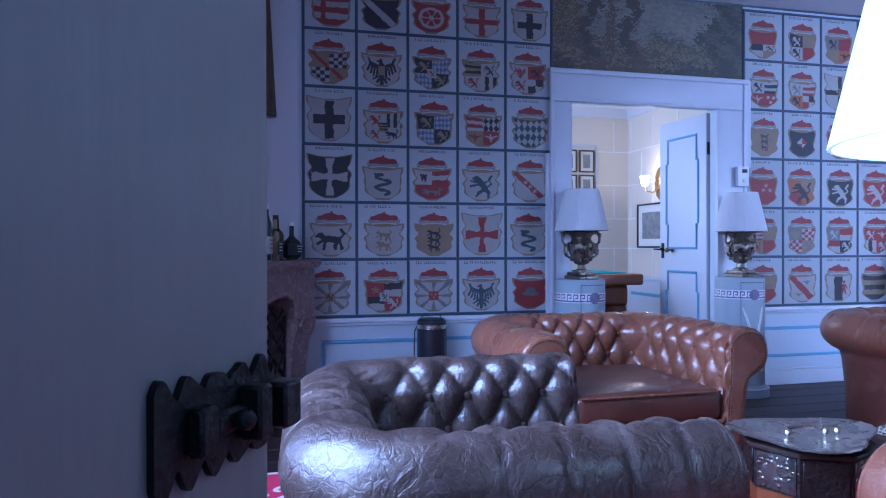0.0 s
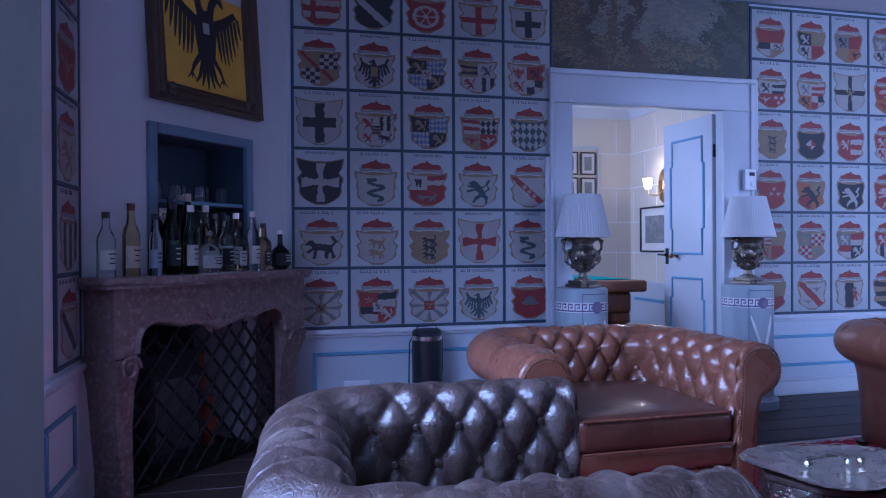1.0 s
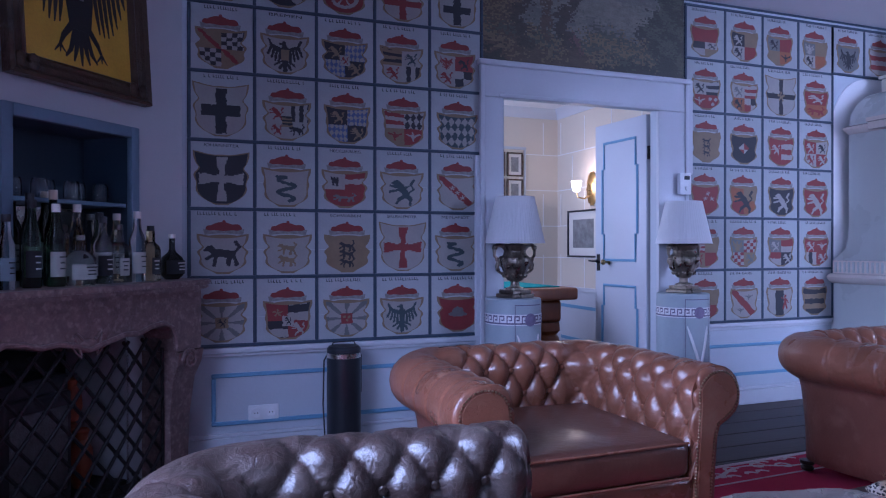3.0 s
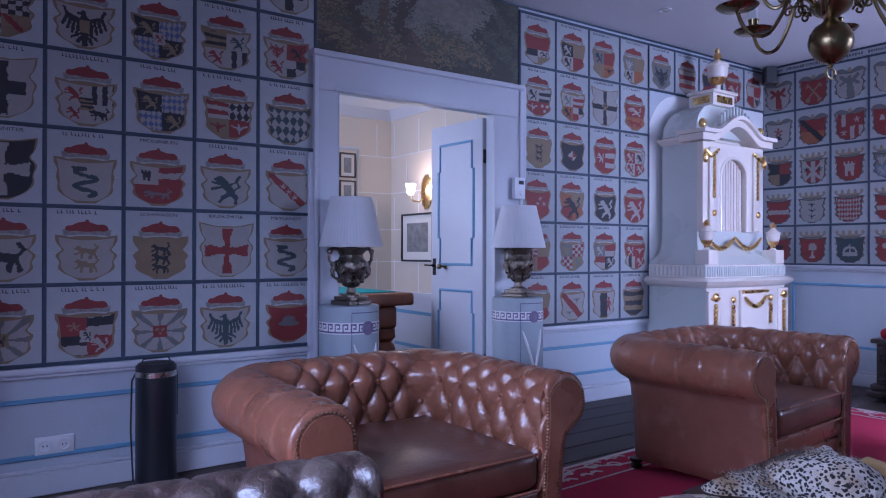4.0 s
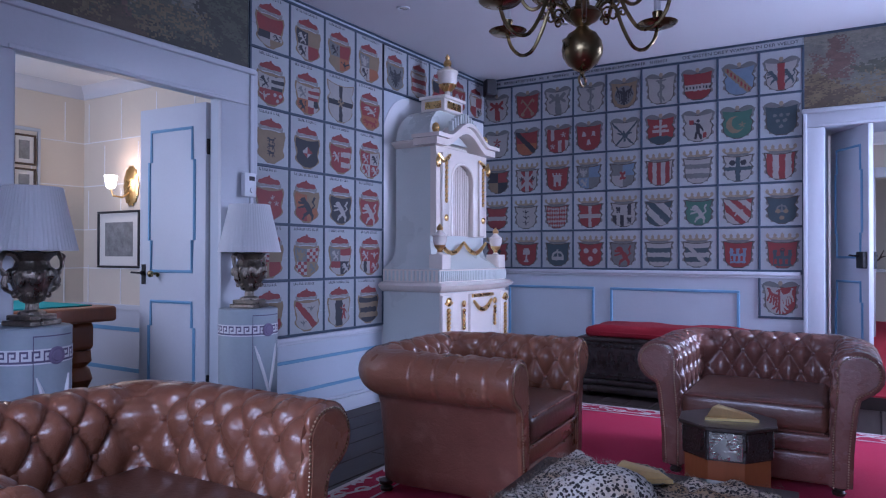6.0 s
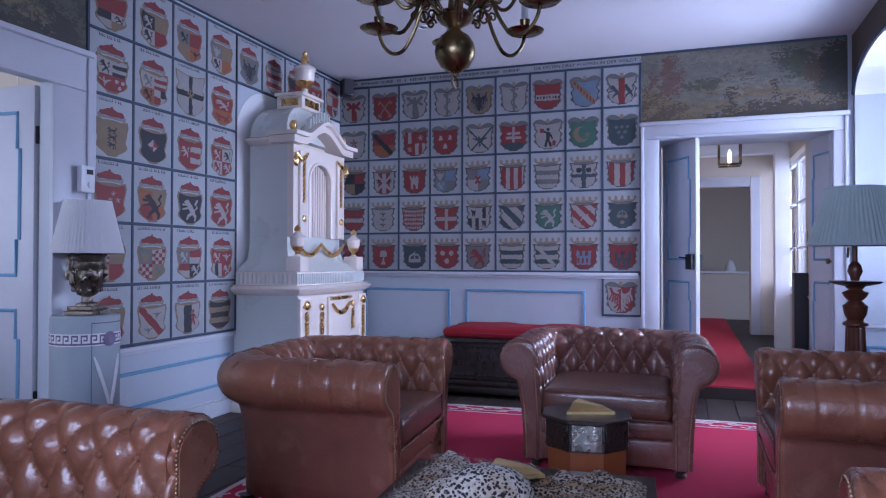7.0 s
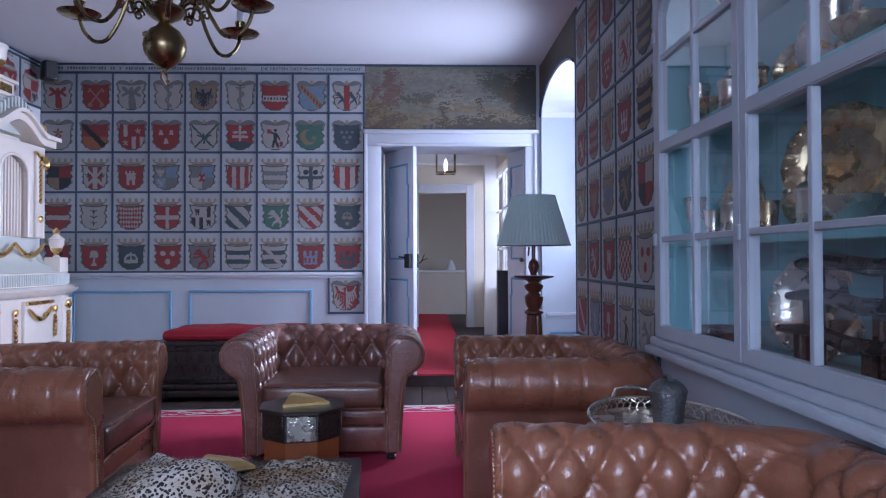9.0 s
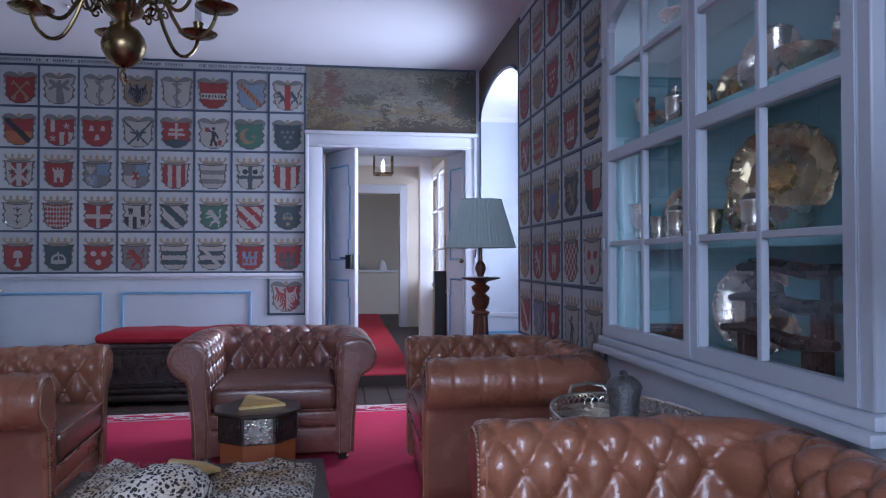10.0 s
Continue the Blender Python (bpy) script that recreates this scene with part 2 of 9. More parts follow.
M["yellow_gold"] = material("gold_leaf_ground", (0.62, 0.37, 0.030), 0.42, 0.25, 0.22, 0.12, 7, 80, 0.2)
M["ink"] = material("black_paint", (0.014, 0.014, 0.016), 0.6, 0, 0.3, 0.1)
M["clay"] = material("terracotta", (0.32, 0.085, 0.035), 0.5, 0, 0.3, 0.1, 9)
M["purple_stone"] = material("purple_medallion", (0.20, 0.16, 0.26), 0.6, 0, 0.3, 0.15)
M["h_red"] = material("heraldic_red", (0.185, 0.026, 0.026), 0.6, 0, 0.25, 0.12, 14, 120, 0.05)
M["h_black"] = material("heraldic_black", (0.020, 0.021, 0.028), 0.6, 0, 0.3, 0.12, 14, 120, 0.05)
M["h_white"] = material("heraldic_white", (0.28, 0.265, 0.25), 0.6, 0, 0.15, 0.1, 14, 120, 0.05)
M["h_gold"] = material("heraldic_ochre", (0.19, 0.135, 0.08), 0.6, 0, 0.25, 0.12, 14, 120, 0.05)
M["h_blue"] = material("heraldic_blue", (0.080, 0.115, 0.24), 0.6, 0, 0.25, 0.12, 14, 120, 0.05)
M["h_green"] = material("heraldic_green", (0.045, 0.115, 0.085), 0.6, 0, 0.25, 0.12, 14, 120, 0.05)
M["h_ermine"] = material("heraldic_ermine", (0.205, 0.20, 0.195), 0.6, 0, 0.7, 0.3, 46, 160, 0.05)
M["h_mantle"] = material("heraldic_mantling", (0.15, 0.14, 0.13), 0.6, 0, 0.6, 0.3, 38, 160, 0.05)
M["h_umber"] = material("heraldic_umber", (0.055, 0.046, 0.040), 0.6, 0, 0.4, 0.2, 20, 140, 0.05)
M["h_slate"] = material("heraldic_slate", (0.035, 0.055, 0.065), 0.6, 0, 0.3, 0.12, 14, 120, 0.05)
M["h_orange"] = material("heraldic_orange", (0.24, 0.085, 0.035), 0.6, 0, 0.3, 0.12, 14, 120, 0.05)
M["h_pale_blue"] = material("heraldic_pale_blue", (0.13, 0.18, 0.25), 0.6, 0, 0.3, 0.12, 14, 120, 0.05)
M["h_crown"] = material("heraldic_crown_buff", (0.25, 0.20, 0.14), 0.6, 0, 0.45, 0.2, 30, 140, 0.05)
M["h_grey"] = material("heraldic_grey", (0.125, 0.125, 0.125), 0.6, 0, 0.3, 0.12, 14, 120, 0.05)


# ---- mesh helpers ----
def finish(ob, mats, smooth):
    for k in mats if isinstance(mats, (list, tuple)) else [mats]:
        ob.data.materials.append(M[k])
    if smooth:
        ob.data.polygons.foreach_set("use_smooth", [True] * len(ob.data.polygons))
        ob.data.set_sharp_from_angle(angle=radians(38))
    return ob


def part(name, bm, mats, parent=None, label="", smooth=True):
    """Links a bmesh as one mesh object, under a thing or a part."""
    me = bpy.data.meshes.new(name)
    bmesh.ops.recalc_face_normals(bm, faces=bm.faces)
    bm.to_mesh(me)
    bm.free()
    ob = finish(new(name, me), mats, smooth)
    if parent:
        ob.parent = parent
    return tagged(ob, label)


def shared(name, source, parent, m):
    """Another object on the same mesh, as a part of parent."""
    ob = new(name, source.data)
    ob.parent = parent
    ob.matrix_basis = m
    return ob


def thing(name, label, category, m=None, group="", kind=""):
    ob = new(name)
    ob.empty_display_size = 0.1
    if m:
        ob.matrix_basis = m
    return tagged(ob, label, category, group, kind)


def box(bm, lo, hi, bevel=0.0, seg=1, m=None):
    lo, hi = Vector(lo), Vector(hi)
    r = bmesh.ops.create_cube(bm, size=1, matrix=Matrix.LocRotScale((lo + hi) / 2, None, hi - lo))
    if bevel:
        es = list({e for v in r["verts"] for e in v.link_edges})
        r2 = bmesh.ops.bevel(bm, geom=es, offset=bevel, segments=seg, affect="EDGES", profile=0.5)
        vs = list({v for f in r2["faces"] for v in f.verts} | {v for v in r["verts"] if v.is_valid})
    else:
        vs = r["verts"]
    if m:
        bmesh.ops.transform(bm, matrix=m, verts=vs)
    return vs


def boxes(*items, bevel=0.0, seg=1, m=None):
    bm = bmesh.new()
    for lo, hi in items:
        box(bm, lo, hi, bevel, seg, m)
    return bm


def lathe(bm, prof, seg=20, m=None, wave=0, amp=0.0, sx=1.0, sy=1.0):
    """Turns a profile of (radius, height) round z; wave and amp flute it."""
    rings = []
    for r, z in prof:
        ring = []
        for i in range(seg):
            a = 2 * math.pi * i / seg
            k = r * (1 + amp * math.cos(wave * a)) if wave else r
            ring.append(bm.verts.new((k * math.cos(a) * sx, k * math.sin(a) * sy, z)))
        rings.append(ring)
    for a, b in zip(rings, rings[1:]):
        for i in range(seg):
            bm.faces.new((a[i], a[(i + 1) % seg], b[(i + 1) % seg], b[i]))
    for ring, flip in ((rings[0], True), (rings[-1], False)):
        if (ring[0].co.xy.length) > 1e-4:
            bm.faces.new(ring[::-1] if flip else ring)
    vs = [v for ring in rings for v in ring]
    if m:
        bmesh.ops.transform(bm, matrix=m, verts=vs)
    return vs


def lathed(prof, seg=20, m=None, wave=0, amp=0.0, sx=1.0, sy=1.0):
    bm = bmesh.new()
    lathe(bm, prof, seg, m, wave, amp, sx, sy)
    return bm


def tube(bm, pts, r, seg=8, closed=False):
    """A round bar along points; r may be a number or one for each point."""
    pts = [Vector(p) for p in pts]
    n = len(pts)
    rings = []
    side = None
    for i, p in enumerate(pts):
        a = pts[i - 1] if i or closed else p
        b = pts[(i + 1) % n] if i < n - 1 or closed else p
        d = (b - a).normalized()
        if side is None:
            side = d.orthogonal().normalized()
        side = (side - d * side.dot(d)).normalized()
        up = d.cross(side)
        k = r[i] if isinstance(r, (list, tuple)) else r
        rings.append([bm.verts.new(p + (side * math.cos(2 * math.pi * j / seg) + up * math.sin(2 * math.pi * j / seg)) * k) for j in range(seg)])
    for i in range(n if closed else n - 1):
        a, b = rings[i], rings[(i + 1) % n]
        for j in range(seg):
            bm.faces.new((a[j], a[(j + 1) % seg], b[(j + 1) % seg], b[j]))
    if not closed:
        bm.faces.new(rings[0][::-1])
        bm.faces.new(rings[-1])
    return rings


def prism(bm, poly, z0, z1, m=None):
    """A polygon in x, y drawn up from z0 to z1."""
    lo = [bm.verts.new((x, y, z0)) for x, y in poly]
    hi = [bm.verts.new((x, y, z1)) for x, y in poly]
    bm.faces.new(lo[::-1])
    bm.faces.new(hi)
    for i in range(len(poly)):
        j = (i + 1) % len(poly)
        bm.faces.new((lo[i], lo[j], hi[j], hi[i]))
    if m:
        bmesh.ops.transform(bm, matrix=m, verts=lo + hi)
    return lo + hi


def sphere(bm, at, r, scale=(1, 1, 1), u=14, v=10):
    bmesh.ops.create_uvsphere(bm, u_segments=u, v_segments=v, radius=r, matrix=Matrix.LocRotScale(at, None, scale))


def moulding(bm, prof, path, closed=False):
    """Sweeps a profile of (out, up) along a plan path of (x, y, z); out is to the right of the way."""
    n = len(path)
    pts = [Vector(p) for p in path]
    rows = []
    for i in range(n):
        d0 = (pts[i] - pts[i - 1]).normalized() if i or closed else (pts[1] - pts[0]).normalized()
        d1 = (pts[(i + 1) % n] - pts[i]).normalized() if i < n - 1 or closed else d0
        n0, n1 = Vector((d0.y, -d0.x, 0)), Vector((d1.y, -d1.x, 0))
        mid = (n0 + n1).normalized()
        k = 1 / max(mid.dot(n0), 0.3)
        rows.append([bm.verts.new(pts[i] + mid * (o * k) + Vector((0, 0, z))) for o, z in prof])
    for i in range(n if closed else n - 1):
        a, b = rows[i], rows[(i + 1) % n]
        for j in range(len(prof)):
            k = (j + 1) % len(prof)
            bm.faces.new((a[j], b[j], b[k], a[k]))
    if not closed:
        bm.faces.new(rows[0])
        bm.faces.new(rows[-1][::-1])


UP, SIDE = Matrix.Identity(4), Matrix.Rotation(radians(90), 4, "X")


def wall_frame(at, turn):
    """Local x along a wall, local y up, local z out of the wall."""
    return Matrix.Translation(at) @ Matrix.Rotation(radians(turn), 4, "Z") @ SIDE


# ---- the rooms ----
CEIL, NORTH, EAST, SOUTH, WEST = 2.73, 4.58, 6.48, 0.38, -0.42


def wall(name, label, items, mat="plaster"):
    bm = boxes(*items)
    return tagged(part(name, bm, mat, smooth=False), label, "wall", kind="structure")


wall_north = wall("wall_north", "grey painted plaster wall behind the heraldic panels", [
    ((-0.8, NORTH, 0), (2.25, NORTH + 0.08, CEIL)), ((3.36, NORTH, 0), (6.9, NORTH + 0.08, CEIL)), ((2.25, NORTH, 1.98), (3.36, NORTH + 0.08, CEIL))], "panel_paint")
wall_east = wall("wall_east", "grey-blue painted plaster wall behind the heraldic panels", [
    ((EAST, 1.74, 0), (EAST + 0.42, NORTH, CEIL)), ((EAST, 0.0, 0), (EAST + 0.42, 0.52, CEIL)), ((EAST, 0.52, 2.03), (EAST + 0.42, 1.74, CEIL))], "panel_paint")
# south wall: the entry door, the plate cupboard's recess, the window niche
wall_south = wall("wall_south", "thick painted plaster wall with cupboard and window niche", [
    ((-0.9, -0.25, 0), (-0.41, SOUTH, CEIL)), ((-0.41, -0.25, 2.1), (1.0, SOUTH, CEIL)), ((1.0, -0.25, 0), (1.87, SOUTH, CEIL)),
    ((1.87, -0.25, 0), (3.45, SOUTH, 0.735)), ((1.87, -0.25, 2.36), (3.45, SOUTH, CEIL)), ((1.87, -0.25, 0.735), (3.45, -0.15, 2.36)),
    ((3.45, -0.25, 0), (5.08, SOUTH, CEIL)), ((5.08, -0.25, 0), (6.42, SOUTH, 0.02)), ((6.42, -0.4, 0), (EAST, SOUTH, CEIL))], "panel_paint")
wall_west = wall("wall_west", "painted plaster wall with a deep window niche", [
    ((WEST - 0.5, 3.0, 0), (WEST, NORTH, CEIL)), ((WEST - 0.5, 1.05, 0), (WEST - 0.06, 3.0, 0.56)), ((WEST - 0.5, 1.05, 2.5), (WEST, 3.0, CEIL)), ((WEST - 0.5, SOUTH - 0.3, 0), (WEST, 1.05, CEIL))], "white_wall")
# arched head over the south window niche
bm = bmesh.new()
poly = [(5.08, CEIL), (5.08, 2.36)] + [(5.75 - 0.67 * math.cos(a), 2.27 + 0.22 * math.sin(a)) for a in [math.pi * (0.14 + 0.86 * i / 14) for i in range(15)]] + [(6.42, CEIL)]
prism(bm, poly, 0, 0.62, Matrix.Translation((0, SOUTH, 0)) @ SIDE)
tagged(part("wall_south_arch", bm, "white_wall", smooth=False), "plaster arch over the window niche", "wall", kind="structure")
wall("wall_niche_east", "white plaster cheek of the window niche", [((6.424, -0.42, 0), (6.5, SOUTH - 0.02, CEIL - 0.02)), ((5.0, -0.42, 0), (5.078, -0.25, CEIL - 0.02)), ((5.078, -0.42, 0.02), (6.424, -0.34, 0.62)), ((5.078, -0.42, 2.2), (6.424, -0.34, CEIL - 0.02))], "plaster")
# diagonal chimney breast
CH0, CH1 = Vector((WEST, 3.57, 0)), Vector((0.45, NORTH, 0))
CHDIR = (CH1 - CH0).normalized()
CHTURN = math.degrees(math.atan2(CHDIR.y, CHDIR.x))
CHLEN = (CH1 - CH0).length
CHM = wall_frame(CH0, CHTURN) @ Matrix.Translation((0.0625, 0, 0)) @ Matrix.Diagonal((0.95, 1, 1, 1))          # x along the breast, y up, z into the room
bm = bmesh.new()
for lo, hi in (((-0.1, 0, -0.5), (0.10, 0.78, 0)), ((0.95, 0, -0.5), (CHLEN + 0.1, 0.78, 0)), ((-0.1, 0.78, -0.5), (0.335, CEIL, 0)), ((0.975, 0.78, -0.5), (CHLEN + 0.1, CEIL, 0)), ((0.335, 0.78, -0.5), (0.975, 0.95, 0)), ((0.335, 1.595, -0.5), (0.975, CEIL, 0)), ((0.335, 0.95, -0.5), (0.975, 1.595, -0.28))):
    box(bm, lo, hi, m=CHM)
tagged(part("wall_chimney_breast", bm, "plaster", smooth=False), "white plaster diagonal chimney breast", "wall", kind="structure")

ceiling = tagged(part("ceiling", boxes(((-1.0, -0.4, CEIL), (6.95, NORTH + 0.3, CEIL + 0.1))), "ceiling", smooth=False), "white painted plaster ceiling", "ceiling", kind="structure")
floor = tagged(part("floor", boxes(((-1.0, -2.2, -0.12), (6.6, NORTH + 0.3, -0.022))), "foot_wood", smooth=False), "dark stained plank floor", "floor", kind="structure")

# unseen entry lobby, added to close off the space behind the first view
wall("wall_unseen_lobby", "plain plaster walls added to close the unseen lobby", [((-0.9, -2.2, 0), (-0.8, -0.25, CEIL)), ((1.4, -2.2, 0), (1.5, -0.25, CEIL)), ((-0.9, -2.3, 0), (1.5, -2.2, CEIL)), ((-0.9, -2.3, CEIL), (1.5, -0.4, CEIL + 0.1))])

# billiard room behind the north door
BX, BY = 3.86, 6.75
wall("wall_billiard", "beige wall marked out in large blocks by white lines", [((0.9, BY, 0), (BX + 0.1, BY + 0.1, 2.7)), ((BX, NORTH + 0.08, 0), (BX + 0.1, BY, 2.7)), ((0.8, NORTH + 0.08, 0), (0.9, BY + 0.1, 2.7))], "beige")
tagged(part("ceiling_billiard", boxes(((0.8, NORTH + 0.08, 2.40), (BX + 0.1, BY + 0.1, 2.5))), "ceiling", smooth=False), "white ceiling", "ceiling", kind="structure")
tagged(part("floor_billiard", boxes(((0.8, NORTH - 0.002, -0.1), (BX + 0.1, BY + 0.1, -0.002))), "floor_wood", smooth=False), "dark wooden floor", "floor", kind="structure")
bm = bmesh.new()
prof = [(0, -0.09), (0.012, -0.09), (0.02, -0.05), (0.05, -0.02), (0.07, 0), (0, 0)]
moulding(bm, prof, [(0.9, NORTH + 0.10, 2.4), (0.9, BY, 2.4), (BX, BY, 2.4), (BX, NORTH + 0.10, 2.4)])
tagged(part("trim_billiard_cornice", bm, "trim_white"), "white ceiling cornice", "trim", kind="structure")
bm = bmesh.new()
for z in (0.98, 1.28, 1.62, 1.96):
    box(bm, (0.9, BY - 0.003, z), (BX, BY, z + 0.008))
    box(bm, (BX - 0.003, NORTH + 0.10, z), (BX, BY, z + 0.008))
for i, z in enumerate((0.70, 0.98, 1.28, 1.62, 1.96)):
    for k in range(6):
        x = 1.2 + 0.5 * k + 0.25 * (i % 2)
        box(bm, (x, BY - 0.003, z), (x + 0.008, BY, z + 0.31))
        y = NORTH + 0.42 + 0.42 * k + 0.21 * (i % 2)
        if y < BY - 0.05:
            box(bm, (BX - 0.003, y, z), (BX, y + 0.008, z + 0.31))
tagged(part("trim_billiard_lines", bm, "white_wall", smooth=False), "painted white joint lines", "trim", kind="structure")
bm = boxes(((0.9, BY - 0.014, 0), (BX, BY, 0.68)), ((BX - 0.014, NORTH + 0.10, 0), (BX, BY - 0.014, 0.68)), ((0.9, BY - 0.03, 0.68), (BX, BY, 0.715)), ((BX - 0.03, NORTH + 0.10, 0.68), (BX, BY - 0.03, 0.715)))
tagged(part("trim_billiard_dado", bm, "trim_white", smooth=False), "white painted dado", "trim", kind="structure")
bm = boxes(((BX - 0.02, NORTH + 0.4, 0.22), (BX - 0.014, BY - 0.1, 0.25)), ((BX - 0.02, NORTH + 0.4, 0.52), (BX - 0.014, BY - 0.1, 0.55)), ((1.0, BY - 0.02, 0.52), (BX - 0.1, BY - 0.014, 0.55)))
tagged(part("trim_billiard_blue", bm, "blue_line", smooth=False), "light blue panel lines", "trim", kind="structure")

# passage and far room behind the east door
PX = EAST + 0.42
wall("wall_passage", "beige passage wall with window", [
    ((PX, 1.95, 0), (10.8, 2.05, 2.6)), ((PX, 0.35, 0), (8.2, 0.45, 2.6)), ((9.9, 0.35, 0), (10.8, 0.45, 0.75)), ((9.9, 0.35, 2.3), (10.8, 0.45, 2.6)), ((9.9, 0.35, 0.751), (9.98, 0.45, 2.299)), ((8.2, 0.35, 0), (9.9, 0.45, 0.7)), ((8.2, 0.35, 2.2), (9.9, 0.45, 2.6)),
    ((10.8, 1.44, 0), (11.0, 2.05, 2.6)), ((10.8, 0.35, 0), (11.0, 0.74, 2.6)), ((10.8, 0.74, 2.05), (11.0, 1.44, 2.6))], "beige")
wall("wall_far_room", "beige far room wall", [((14.0, -0.6, 0), (14.1, 3.0, 2.6)), ((11.0, 2.4, 0), (14.0, 2.5, 2.6)), ((11.0, -0.6, 0), (14.0, -0.5, 0.8)), ((11.0, -0.6, 2.1), (14.0, -0.5, 2.6)), ((11.7, -0.6, 0.8), (14.0, -0.5, 2.1))], "beige")
tagged(part("ceiling_passage", boxes(((PX, -0.6, 2.5), (14.1, 3.0, 2.6))), "ceiling", smooth=False), "white ceiling", "ceiling", kind="structure")
tagged(part("floor_passage", boxes(((EAST + 0.02, -0.6, -0.1), (14.1, 3.0, 0.085))), "floor_wood", smooth=False), "dark floor one step higher", "floor", kind="structure")
tagged(part("floor_passage_carpet", boxes(((EAST + 0.03, 0.95, 0.085), (13.3, 1.72, 0.098))), "carpet", smooth=False), "bright red carpet runner", "carpet", kind="structure")


# ---- leather club chairs ----
CW, CD, CHT = 1.10, 0.84, 0.655


def chair_section():
    """Profile of arm and back: (out from the inner face, height, tufting depth), seat to roll to outside."""
    p = [(0.000, 0.26, 0.0), (0.004, 0.31, 0.6), (0.008, 0.36, 1.0), (0.012, 0.41, 1.0), (0.016, 0.455, 1.0), (0.018, 0.50, 1.0)]
    c, z, r = 0.118, 0.553, 0.102
    for i in range(15):
        a = radians(190 - 17.5 * i)
        p.append((c + r * math.cos(a), z + r * math.sin(a), 1.0 if i < 4 else max(0.0, 0.75 - 0.25 * (i - 4))))
    return p + [(0.128, 0.44, 0), (0.118, 0.40, 0), (0.108, 0.30, 0), (0.100, 0.20, 0), (0.095, 0.06, 0), (0.06, 0.045, 0)]


def chair_path():
    """The inner line in plan: from one arm's front, round the back, to the other arm's front, with the outward way."""
    hw, back, front, r = 0.315, 0.225, -CD / 2 + 0.02, 0.075
    pts = []
    n = 58
    for i in range(n):
        pts.append((-hw, front + (back - r - front) * i / (n - 1), -1, 0))
    for i in range(1, 8):
        a = math.pi - math.pi / 2 * i / 8
        pts.append((-hw + r + r * math.cos(a), back - r + r * math.sin(a), math.cos(a), math.sin(a)))
    n = 66
    for i in range(n):
        pts.append((-hw + r + (2 * hw - 2 * r) * i / (n - 1), back, 0, 1))
    for i in range(1, 8):
        a = math.pi / 2 - math.pi / 2 * i / 8
        pts.append((hw - r + r * math.cos(a), back - r + r * math.sin(a), math.cos(a), math.sin(a)))
    n = 58
    for i in range(n):
        pts.append((hw, back - r + (front - back + r) * i / (n - 1), 1, 0))
    return pts


